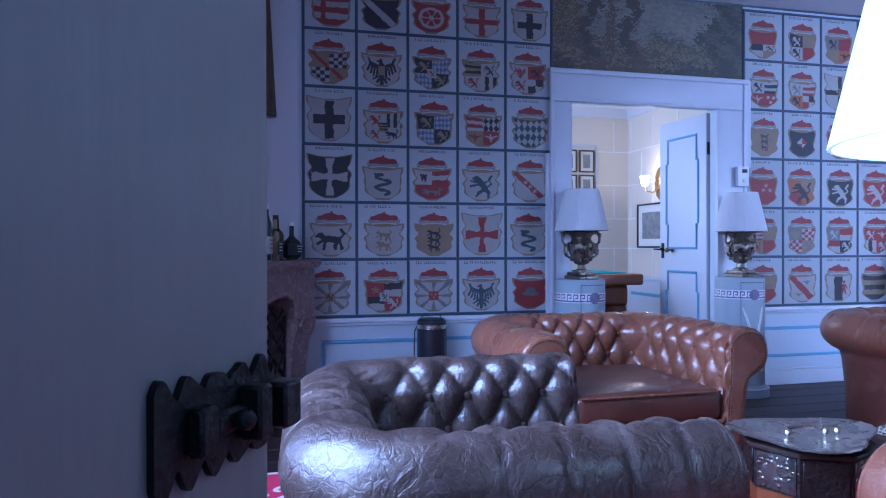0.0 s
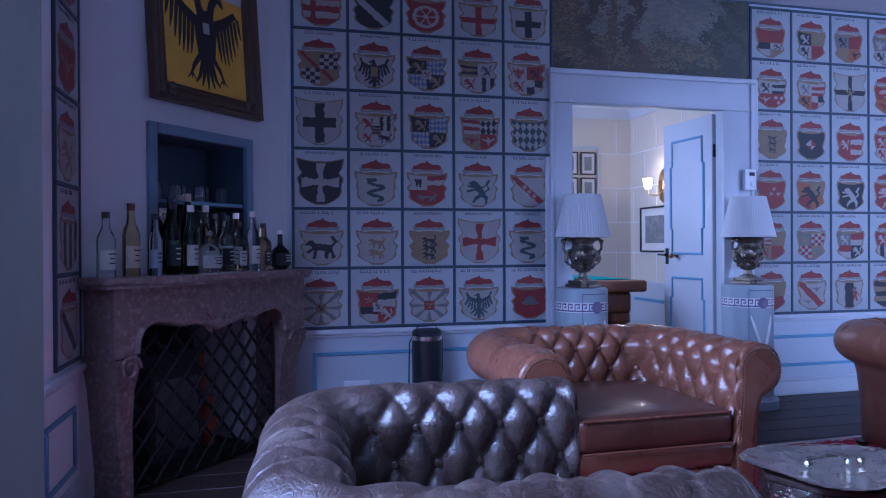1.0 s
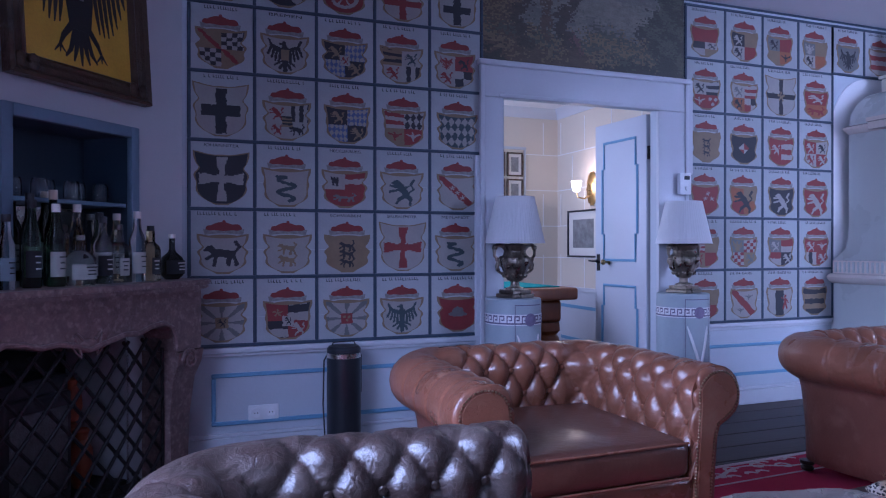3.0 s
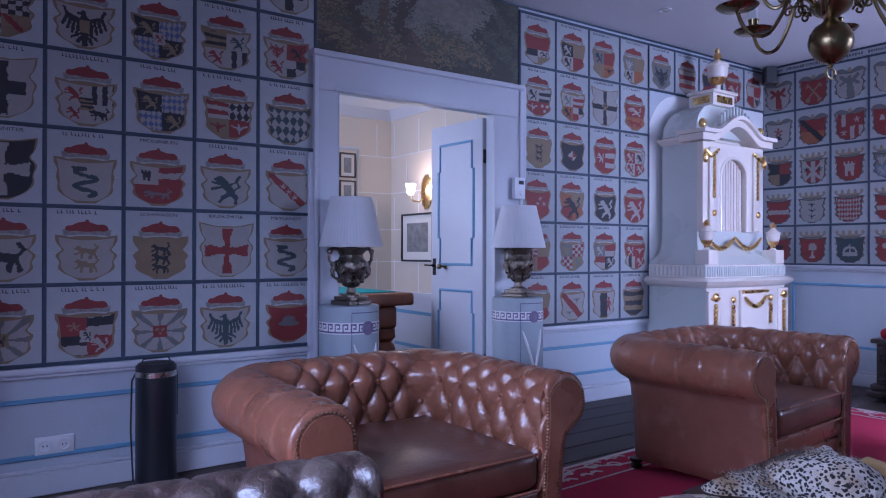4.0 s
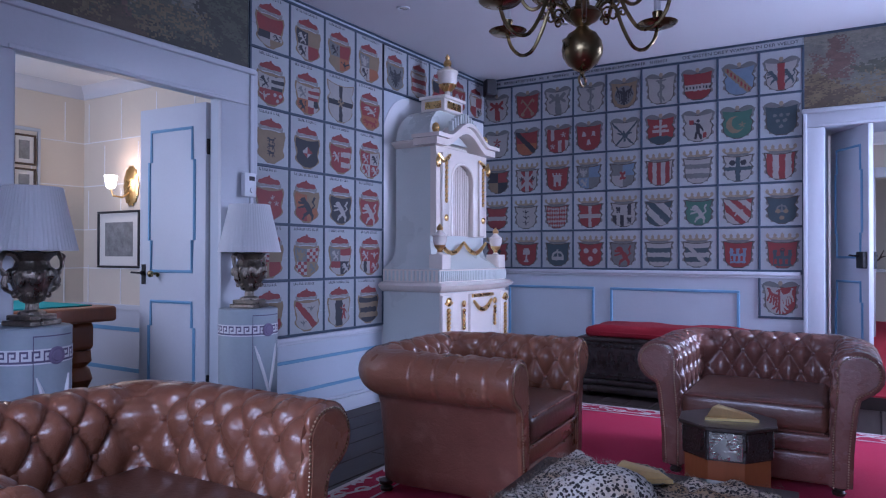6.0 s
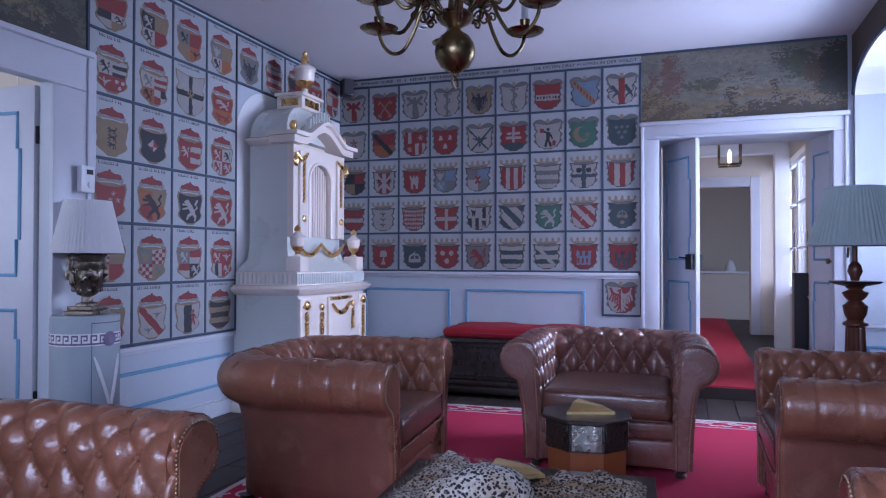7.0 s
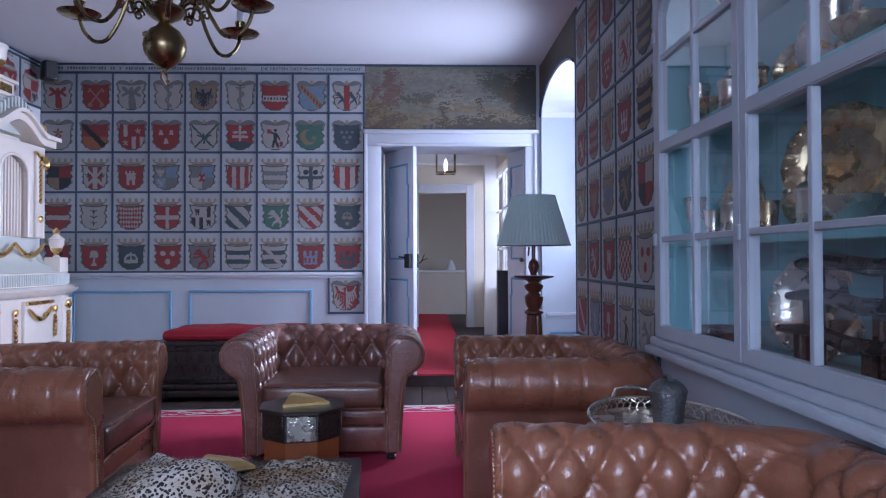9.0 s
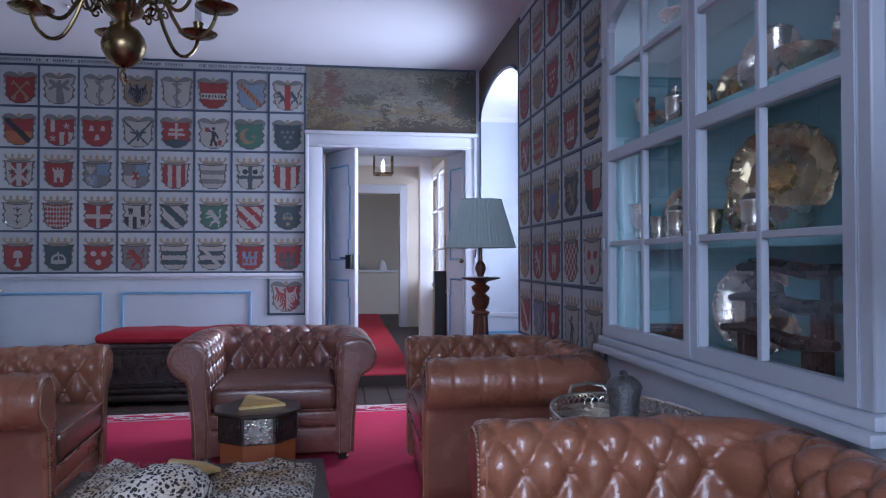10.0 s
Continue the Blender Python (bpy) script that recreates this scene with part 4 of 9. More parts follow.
def shield_mesh(paint, form, w, h):
    nu, nv = 42, 44
    vs, fs, mi = [], [], []
    for j in range(nv + 1):
        v = -1 + 2 * j / nv
        k = max(shield_half(v, form), 0.02)
        for i in range(nu + 1):
            q = -1 + 2 * i / nu
            vs.append((k * q * w / 2, v * h / 2 + dip(q, v, h), 0.0022))
    for j in range(nv):
        for i in range(nu):
            a = j * (nu + 1) + i
            fs.append((a, a + 1, a + nu + 2, a + nu + 1))
            v = -1 + 2 * (j + 0.5) / nv
            u = (-1 + 2 * (i + 0.5) / nu) * shield_half(v, form) / 0.86
            wob = 0.05 * noise.noise((u * 4, v * 4, form))
            mi.append(paint(u + wob, v + wob))
    me = bpy.data.meshes.new("shield_field")
    me.from_pydata(vs, [], fs)
    for k in INKS:
        me.materials.append(M[k])
    me.polygons.foreach_set("material_index", mi)
    return me


def flat(name, polys, mat, z):
    """A thin painted shape from outlines in the panel's plane."""
    key = name + mat + repr(polys[0][:2]) + str(len(polys))
    if key not in SHEETS:
        bm = bmesh.new()
        for p in polys:
            prism(bm, p, 0.0002, z)
        me = bpy.data.meshes.new(name)
        bmesh.ops.recalc_face_normals(bm, faces=bm.faces)
        bm.to_mesh(me)
        bm.free()
        me.materials.append(M[mat])
        SHEETS[key] = me
    return SHEETS[key]


def outline(form, w, h, grow):
    vv = [-1 + 2 * i / 22 for i in range(23)]
    right = [(max(shield_half(v, form), 0.03) * w / 2 + grow * (1 + 0.35 * math.sin(9 * v)), v * h / 2 + dip(1, v, h) + (grow if v > 0.95 else -grow if v < -0.95 else 0)) for v in vv]
    top = [(right[-1][0] * q, h / 2 + dip(q, 1, h) + grow * (0.9 + 0.3 * math.cos(9 * q))) for q in (0.75, 0.5, 0.25, 0, -0.25, -0.5, -0.75)]
    return right + top + [(-x, y) for x, y in right[::-1]]


def sub(name, me, parent, x, y, lift=0.0):
    ob = new(name, me)
    ob.parent = parent
    ob.matrix_basis = pose(x, y, 0.006 + lift)
    return ob


def sign(name, text, parent, m, size, mat, width=None):
    cu = bpy.data.curves.new(name, "FONT")
    cu.body, cu.size, cu.extrude, cu.align_x = text, size, 0.0006, "LEFT"
    cu.materials.append(M[mat])
    ob = new(name, cu)
    bpy.context.view_layer.update()
    me = bpy.data.meshes.new_from_object(ob)
    bpy.data.objects.remove(ob)
    o2 = new(name, me)
    o2.parent = parent
    k = width / max(o2.dimensions.x, 0.01) if width else 1.0
    o2.matrix_basis = m @ Matrix.Diagonal((k, 1, 1, 1))
    return o2


def heraldic(m, w, h, code, crest, form, rnd, label, name=""):
    """One painted board: board, shield, border, crest and its line of writing."""
    p = thing("heraldic_panel", label, "wall panel", m, "painted heraldic wall panels")
    key = ("board", round(w, 3), round(h, 3))
    if key not in SHEETS:
        bm = bmesh.new()
        split = h * 0.40
        for lo, hi in (((-w / 2, 0), (w / 2, split - 0.0008)), ((-w / 2, split + 0.0008), (w / 2, h))):
            box(bm, (*lo, 0.0), (*hi, 0.006))
        ob = part("board", bm, "board", p, smooth=False)
        SHEETS[key] = ob.data
    else:
        ob = new("board", SHEETS[key])
        ob.parent = p
    sw, sh = {"cap": (w * 0.82, h * 0.54), "plain": (w * 0.93, h * 0.76), "crown": (w * 0.78, h * 0.60), "wing": (w * 0.84, h * 0.66)}[crest]
    cy = h * 0.055 + sh / 2
    dx = rnd.uniform(-0.010, 0.010)
    sub("shield_border", flat("shield_border%d%s" % (form, crest), [outline(form, sw, sh, 0.0105 if crest == "cap" else 0.007)], "h_gold" if crest in ("cap", "plain") else "h_umber", 0.0014), p, dx, cy)
    sub("shield_field", shield_mesh(code, form, sw, sh), p, dx, cy)
    if crest in ("crown", "wing"):
        vv = [-1 + 2 * i / 30 for i in range(31)]
        side = [(sw / 2 * max(shield_half(v, form), 0.1) + 0.013 + 0.009 * math.sin(13 * v + 1), v * sh * 0.52 + 0.006 * math.cos(19 * v)) for v in vv]
        sub("mantling", flat("mantling%d%s" % (form, crest), [side + [(-x, y) for x, y in side[::-1]]], "h_mantle", 0.0009), p, dx, cy + 0.004)
    top = cy + sh / 2 + dip(0, 1, sh)
    if crest == "cap":
        a = sw * 0.36
        k = rnd.uniform(-0.006, 0.006)
        arc = [math.pi * i / 24 for i in range(25)]
        tan = [(a * 0.98 * math.cos(t), 0.016 * math.sin(t)) for t in arc] + [(-a * 0.98, -0.003), (0, 0.004), (a * 0.98, -0.003)]
        sub("brim_lining", flat("brim_lining", [tan], "h_gold", 0.0015), p, dx, top + 0.004)
        ruff = [(a * 1.05, 0.010), (a * 1.12, 0.042)] + [(a * 1.10 * math.cos(t), 0.043 + 0.004 * abs(math.sin(4 * t)) - 0.010 * math.sin(t)) for t in arc] + [(-a * 1.12, 0.042), (-a * 1.05, 0.010)] + [(-a * 1.05 * math.cos(t), 0.010 + 0.012 * math.sin(t)) for t in arc[1:-1]]
        sub("ermine_brim", flat("ermine_brim", [ruff], "h_ermine", 0.0022), p, dx + k, top + 0.004)
        lobes = [(a * 1.0 * math.cos(t), 0.047 * math.sin(t) ** 0.6 * (0.75 + 0.25 * abs(math.sin(2.5 * t + 0.4)))) for t in arc]
        knob = [(0.009 * math.cos(t), 0.046 + 0.011 * math.sin(t)) for t in [2 * math.pi * i / 10 for i in range(10)]]
        sub("cap", flat("cap", [lobes, knob], "h_red", 0.0018), p, dx + k, top + 0.038)
    elif crest == "crown":
        a = sw * 0.40
        pts = [(-a * 0.82, 0), (a * 0.82, 0)]
        for i in range(5):
            x = a * (1.15 - 0.575 * i)
            pts += [(x + 0.010, 0.030), (x + 0.013, 0.046), (x, 0.060 + 0.006 * (i == 2)), (x - 0.013, 0.046), (x - 0.010, 0.030)]
            if i < 4:
                pts.append((x - 0.28 * a, 0.022))
        sub("crown", flat("crown", [pts], "h_crown", 0.0016), p, dx, top + 0.018)
        rim = [(-a * 0.86, 0), (0, -0.006), (a * 0.86, 0), (a * 0.88, 0.013), (0, 0.007), (-a * 0.88, 0.013)]
        sub("crown_rim", flat("crown_rim", [rim], "h_grey", 0.0024), p, dx, top + 0.018)
    elif crest == "wing":
        a = sw * 0.5
        for g in (-1, 1):
            feathers = [(g * 0.01, 0.0), (g * a * 0.95, -0.035), (g * a * 1.08, 0.0), (g * a * 1.0, 0.022), (g * a * 0.85, 0.034), (g * a * 0.62, 0.040), (g * a * 0.40, 0.034), (g * 0.01, 0.014)][::g]
            sub("wing", flat("wing%d" % g, [feathers], "h_grey", 0.0016), p, dx, top + 0.008)
        knob = [(0.016 * math.cos(t), 0.026 + 0.018 * math.sin(t)) for t in [2 * math.pi * i / 12 for i in range(12)]]
        sub("crest_head", flat("crest_head", [knob], "h_crown", 0.0020), p, dx, top + 0.006)
    if crest in ("cap", "plain") and name:
        ob = sign("inscription", name, p, pose(-w * 0.30, h - 0.024, 0.0062), 0.022, "h_black", w * 0.56)
    elif crest in ("cap", "plain"):
        x, letters = -w * rnd.uniform(0.28, 0.40), []
        end = w * rnd.uniform(0.15, 0.38)
        while x < end:
            ln = rnd.uniform(0.006, 0.012)
            y = rnd.choice((0.0, 0.002))
            letters.append([(x, y), (x + ln, y), (x + ln, y + 0.0025), (x + 0.003, y + 0.005), (x + 0.003, y + 0.016), (x, y + 0.016)])
            x += ln + rnd.choice((0.004, 0.005, 0.005, 0.014))
        bm = bmesh.new()
        for b in letters:
            prism(bm, b, 0.0, 0.001)
        ob = tagged(part("inscription", bm, "h_black", p, smooth=False), kind="stuff")
        ob.matrix_basis = pose(0, h - 0.024, 0.0062)
    return p


def panel_field(name, at, turn, cols, rows, cells, crest, forms):
    """A grid of heraldic boards and the dark battens between them; cols, rows: line places along and up."""
    base = wall_frame(at, turn)
    rnd = random.Random(name)
    for j in range(len(rows) - 1):
        for i in range(len(cols) - 1):
            what, paint, *more = cells[j][i]
            w, h = cols[i + 1] - cols[i] - 0.018, rows[j + 1] - rows[j] - 0.018
            m = base @ pose((cols[i] + cols[i + 1]) / 2, rows[j] + 0.009, 0.002)
            c = crest if isinstance(crest, str) else crest[j]
            word = more[0] if more else ""
            if word.startswith("!"):
                c, word = "plain", word[1:]
            f = 3 if c == "plain" else rnd.choice(forms)
            heraldic(m, w, h, paint, c, f, rnd, "painted board, " + what, word)
    bm = bmesh.new()
    for k, z in enumerate(rows):
        box(bm, (cols[0] - 0.009, z - 0.009, 0), (cols[-1] + 0.009, z + 0.009, 0.014), 0.003, 1, base)
    for x in cols:
        for z0, z1 in zip(rows, rows[1:]):
            box(bm, (x - 0.009, z0 + 0.0092, 0), (x + 0.009, z1 - 0.0092, 0.0135), 0.003, 1, base)
    tagged(part("trim_battens_" + name, bm, "batten"), "dark blue painted battens between panels", "trim", kind="structure")


def gold_lion(f=K_):
    return on(f, RAMPANT, G_)


BLUE_LOZ = lozengy(W_, B_)
NROWS = [0.575 + 0.3525 * k for k in range(7)]
NL = [[("grey rays round a small gold shield", rays(W_, Y_, on(G_, RAMPANT, K_))), ("red and striped quarters with a small shield", quarters(on(R_, STAR, G_), bars(W_, K_, 1), bars(W_, K_, 1), on(R_, RAMPANT, W_), on(W_, RAMPANT, K_))),
       ("grey rays round a red square", rays(W_, Y_, on(R_, DISCS, G_))), ("blue-black bird on white shield", on(W_, EAGLE, S_, 1.1)), ("grey hat on red shield", on(R_, HAT, Y_))],
      [("black beast on white shield", on(W_, PASSANT, K_, 1.1)), ("two ochre beasts on white shield", put(W_, (PASSANT, G_, 0, 0.35, 0.62), (PASSANT, G_, 0, -0.35, 0.62))), ("three black beasts on ochre shield", put(G_, (PASSANT, K_, 0, 0.5, 0.55), (PASSANT, K_, 0, 0.0, 0.55), (PASSANT, K_, 0, -0.5, 0.5)), "SCHWABEN"),
       ("red cross on white shield", on(W_, MALTA, R_), "!IERUSALEMITER"), ("dark green snake on white shield", on(W_, SNAKE, S_), "MEYLANDT")],
      [("white cross on black shield", on(K_, MALTA, W_), "!IOHANNITER"), ("dark green snake on white shield", on(W_, SNAKE, S_)), ("tower, bars and beast on red and white shield", halves(lambda u, v: on(W_, TOWER, K_)(u * 2 + 1, v) if u < 0 else bars(R_, W_, 1.5)(u, v), on(R_, PASSANT, Y_, 0.8)), "MECKLENBURG"),
       ("dark green griffin on white shield", put(W_, (RAMPANT, S_, 0, 0, 1.05), (BIRD, S_, 0.1, 0.2, 0.5))), ("red band on white shield", put(W_, (lambda u, v: abs(u + v) < 0.27, R_, 0, 0, 1), (STAR, W_, -0.3, 0.3, 0.3), (STAR, W_, 0, 0, 0.3), (STAR, W_, 0.3, -0.3, 0.3)))],
      [("black cross on white shield", on(W_, BARCROSS, K_), "!"), ("beasts and black stripes in quarters", quarters(on(W_, RAMPANT, R_), pales(W_, K_, 2.5), put(W_, (RAMPANT, R_, 0, 0, 0.8)), on(W_, PASSANT, K_), bars(G_, K_))), ("gold beasts and blue lozenges in quarters", quarters(gold_lion(), BLUE_LOZ, BLUE_LOZ, gold_lion())),
       ("stripes, points, ochre and red in quarters", quarters(bars(W_, R_, 2), lozengy(W_, K_, 1.5), on(G_, BIRD, R_), on(R_, BIRD, W_))), ("blue and white lozenges", lozengy(W_, S_, 2.6))],
      [("bands and black chequers in quarters", quarters(on(G_, BEND, R_), chequy(W_, K_, 2), chequy(K_, W_, 2), on(G_, BEND, R_))), ("black bird on white shield", put(W_, (EAGLE, K_, 0, 0, 1.15), (lambda u, v: abs(u) < 0.2 and abs(v) < 0.3, G_, 0, 0, 1)), "BREMEN"), ("gold beasts and blue lozenges in quarters", quarters(gold_lion(), BLUE_LOZ, BLUE_LOZ, gold_lion(), on(W_, RAMPANT, R_))),
       ("stripes and beasts in quarters", quarters(bars(G_, K_, 2.5), on(W_, RAMPANT, S_), on(W_, RAMPANT, R_), pales(W_, K_, 2))), ("red bird and dark beasts in quarters", quarters(on(W_, EAGLE, R_), on(R_, RAMPANT, K_, 0.9), on(W_, RAMPANT, R_), quarters(W_, K_, K_, W_)))],
      [("red bars with a cross", put(bars(R_, W_, 2.5), (lambda u, v: u < -0.1 and abs(u + 0.45) < 0.14, R_, 0, 0, 1))), ("white band on dark shield", on(K_, lambda u, v: abs(u + v) < 0.30, W_)), ("white wheel on red shield", on(R_, WHEEL, W_, 1.1)), ("red cross on white shield", on(W_, CROSS, R_)), ("black cross on white shield", on(W_, BARCROSS, K_))]]
panel_field("north_left", (0, NORTH, 0), 0, [0.483 + 0.3238 * k for k in range(6)], NROWS, NL, "cap", (0, 3, 3))
NR = [[("red and ochre quarters", quarters(R_, G_, G_, R_)), ("red band and grey birds on white", put(W_, (BEND, R_, 0, 0, 1.2), (BIRD, Y_, 0.35, 0.5, 0.4), (BIRD, Y_, -0.3, -0.5, 0.4))), ("black and white pales with red figure", put(pales(W_, K_, 1.5), (FIGURE, R_, 0.45, 0.1, 0.7))), ("black bars on ochre shield", bars(K_, G_, 2.5))],
      [("red and ochre bars", quarters(bars(R_, W_), G_, on(G_, RAMPANT, R_), R_)), ("red chequers and ochre quarters", quarters(on(Y_, EAGLE, G_), chequy(R_, W_, 2), chequy(R_, W_, 2), on(G_, RAMPANT, Y_))), ("grey, white and red quarters", quarters(on(Y_, RAMPANT, W_), halves(plain(R_), plain(W_)), halves(plain(R_), plain(W_)), on(K_, RAMPANT, W_))), ("red beasts and stripes in quarters", quarters(on(R_, RAMPANT, W_), on(R_, BIRD, W_), pales(W_, K_, 1.5), on(R_, RAMPANT, W_)))],
      [("white stars on red shield", put(R_, (STAR, W_, 0.2, 0.5, 0.35), (STAR, W_, 0.5, 0.1, 0.35), (STAR, W_, 0.0, 0.1, 0.3))), ("dark bird on orange shield", put(quarters(O_, G_, R_, O_), (RAMPANT, K_, 0, 0, 1.1))), ("white horse on black shield", on(K_, RAMPANT, W_)), ("white beast on red shield", on(R_, RAMPANT, W_, 1.1))],
      [("black bars on ochre shield", put(G_, (PASSANT, K_, 0, 0.5, 0.4), (PASSANT, K_, 0, 0.05, 0.4), (PASSANT, K_, 0, -0.4, 0.4))), ("white and red lozenge on dark shield", put(K_, (lambda u, v: abs(u) + abs(v) < 0.42, chequy(R_, W_, 2), 0, 0.1, 1))), ("red and white bars with beast", put(bars(R_, W_, 2.5), (lambda u, v: u < 0, R_, 0, 0, 1), (RAMPANT, W_, -0.45, 0.2, 0.5))), ("red and white quarters with beasts", quarters(on(R_, RAMPANT, W_), on(W_, RAMPANT, K_), on(W_, RAMPANT, R_), on(R_, RAMPANT, W_)))],
      [("beast, black bars and red quarters", quarters(on(W_, RAMPANT, K_), bars(K_, W_, 2), on(R_, BIRD, W_), on(R_, DISCS, W_))), ("ochre and red quarters", quarters(on(W_, RAMPANT, Y_), bars(R_, W_, 2), on(O_, RAMPANT, K_), quarters(W_, K_, R_, W_))), ("black cross on white shield", put(W_, (CROSS, K_, 0, 0, 0.75), (STAR, G_, 0, 0, 0.55)), "!"), ("white beast on red and ochre shield", halves(on(R_, RAMPANT, W_), on(O_, PASSANT, R_)))],
      [("red chief over dark quarters", halves(plain(R_), quarters(K_, on(W_, RAMPANT, K_), W_, G_))), ("dark and ochre quarters", quarters(on(K_, RAMPANT, W_), G_, on(W_, RAMPANT, K_), R_)), ("red, grey and ochre quarters", quarters(on(Y_, RAMPANT, K_), R_, G_, on(O_, BIRD, K_))), ("grey and ochre quarters", quarters(on(Y_, EAGLE, W_), G_, on(W_, RAMPANT, K_), O_))]]
panel_field("north_right", (0, NORTH, 0), 0, [3.576 + 0.3275 * k for k in range(5)], NROWS, NR, "cap", (1,))
OV = [[("black figure on grey shield", on(Y_, EAGLE, K_)), ("red bars on white shield", bars(W_, R_, 2.5)), ("dark and red shield", quarters(K_, R_, R_, K_)), ("white beast on red shield", on(R_, RAMPANT, W_)), ("red quarters on white shield", quarters(W_, R_, R_, on(W_, EAGLE, K_)))]]
panel_field("north_over_stove", (0, NORTH, 0), 0, [4.886 + 0.319 * k for k in range(6)], [2.345, 2.69], OV, "cap", (1,))
EC = [0.30 * k for k in range(10)]
ER = [[("dark tower on red shield", on(R_, TOWER, K_)), ("white cup on red shield", on(R_, CUP, W_)), ("white crown on dark green shield", on(S_, CROWN, W_)), ("white discs on red shield", on(R_, DISCS, W_)), ("red beast on grey shield", on(Y_, RAMPANT, R_, 1.15)), ("dark bars on white shield", bars(W_, S_, 2.5)), ("white band over dark bars", put(bars(W_, S_, 2.5), (BEND, W_, 0, 0, 0.8))), ("pale blue castle on red shield", on(R_, CASTLE, P_, 1.1)), ("dark castle on red shield", put(R_, (CASTLE, S_, 0, -0.2, 1.2), (CROWN, K_, 0, 0.45, 0.3)))],
      [("white band on red shield", on(R_, lambda u, v: abs(v) < 0.2, W_)), ("black birds on white shield", put(W_, (BIRD, K_, 0, 0.55, 0.42), (BIRD, K_, 0, 0.0, 0.42), (BIRD, K_, 0, -0.5, 0.42))), ("red chequers on white shield", lozengy(W_, R_, 4.2)), ("white cross on red shield", on(R_, lambda u, v: abs(u) < 0.15 or abs(v) < 0.18, W_)), ("black stripes and towers in quarters", quarters(on(W_, TOWER, K_), pales(W_, K_, 1.5), pales(K_, W_, 1.5), on(W_, TOWER, K_))), ("white bands on dark shield", bendy(W_, S_, 1.3)), ("white beast on green shield", on(N_, RAMPANT, W_)), ("red and white bands with head", put(bendy(W_, R_, 1.6), (STAR, W_, 0, 0, 0.8))), ("grey crown on dark green shield", put(S_, (CROWN, Y_, 0, 0.2, 0.7), (DISCS, G_, 0, -0.3, 0.7)))],
      [("dark quarters", quarters(K_, R_, G_, K_)), ("red stripes and white saltire", put(pales(W_, R_, 2.5), (SALTIRE, W_, 0, 0, 0.9), (STAR, K_, 0.6, 0.2, 0.5), (STAR, K_, -0.6, 0.2, 0.5))), ("white tower on red shield", on(R_, TOWER, W_, 1.1)), ("mottled grey and blue shield", quarters(on(Y_, EAGLE, W_), P_, on(P_, RAMPANT, W_), Y_)), ("small red shield on grey", put(quarters(Y_, P_, W_, Y_), (lambda u, v: abs(u) < 0.26 and abs(v) < 0.34, on(R_, STARS, W_), 0, 0, 1))), ("red and white stripes", pales(R_, W_, 2.7)), ("grey and white bars", bars(W_, Y_, 2.5)), ("dark green cross with black heads", put(W_, (DISCS, K_, 0, 0.15, 1.0), (lambda u, v: abs(u) < 0.17 or abs(v) < 0.15, S_, 0, 0, 1))), ("dark red and white stripes", pales(R_, W_, 2.2))],
      [("red and pale shield with a face", put(W_, (STAR, R_, 0, 0.3, 0.8), (HAT, K_, 0, -0.3, 0.6))), ("black lettered band on red shield", put(halves(plain(R_), plain(O_)), (lambda u, v: abs(u + v) < 0.30, K_, 0, 0, 1)), "SPQR"), ("red, white and starred quarters", quarters(pales(R_, W_, 1.5), on(R_, STAR, W_), on(R_, STAR, W_), pales(W_, R_, 1.5))), ("white bells on red shield", on(R_, BELLS, W_)), ("black bird on white shield", put(W_, (SALTIRE, S_, 0, -0.1, 0.6), (BIRD, S_, 0, -0.1, 0.8))), ("white double cross on red shield", put(R_, (DOUBLE, W_, 0, 0.1, 1), (BASE, S_, 0, 0, 1))), ("black figure on white shield", put(W_, (FIGURE, K_, 0, 0, 1), (lambda u, v: abs(u) < 0.14 and abs(v) < 0.2, R_, 0.5, -0.6, 1), (lambda u, v: abs(u) < 0.16 and abs(v) < 0.18, R_, -0.5, 0.45, 1))), ("ochre crescent on green shield", put(N_, (CRESCENT, G_, -0.1, 0, 1.1), (STAR, G_, 0.35, -0.05, 0.45))), ("white stars on dark shield", on(S_, STARS, Y_))],
      [("red-robed figure", put(W_, (ANGEL, R_, 0, 0, 1))), ("crossed keys on red shield", on(R_, CROSSED_KEYS, G_, 1.15)), ("grey winged figure", on(W_, ANGEL, Y_, 1.1)), ("grey twisted staff", on(W_, STAFF, Y_)), ("dark double bird on ochre shield", put(G_, (lambda u, v: math.hypot(u, v) < 0.80, Y_, 0, 0, 1), (EAGLE, K_, 0, 0, 0.95))), ("grey twisted staff", on(W_, STAFF, Y_)), ("white lettered band on red shield", put(R_, (lambda u, v: abs(v) < 0.24, W_, 0, -0.1, 1), (lambda u, v: abs(v) < 0.10 and int((u + 1) * 8) % 2, K_, 0, -0.1, 1))), ("ochre lettered band on blue shield", put(P_, (lambda u, v: abs(u + v) < 0.34, G_, 0, 0, 1), (lambda u, v: abs(u + v) < 0.15 and int((u + 1) * 8) % 2, R_, 0, 0, 1))), ("red staff between dark beasts", put(W_, (RAMPANT, S_, 0.5, 0, 0.7), (RAMPANT, S_, -0.5, 0, 0.7), (lambda u, v: abs(u) < 0.24, R_, 0, 0, 1)))]]
panel_field("east", (EAST, NORTH, 0), -90, EC, [0.975 + 0.3345 * k for k in range(6)], ER, ["crown", "crown", "crown", "wing", "wing"], (0, 3))
panel_field("east_low", (EAST, NORTH, 0), -90, [2.40, 2.70], [0.625, 0.957], [[("red bird divided on white shield", lambda u, v: (R_ if u < 0 else W_) if EAGLE(u / 1.2, v / 1.2) else (W_ if u < 0 else R_))]], "wing", (0,))
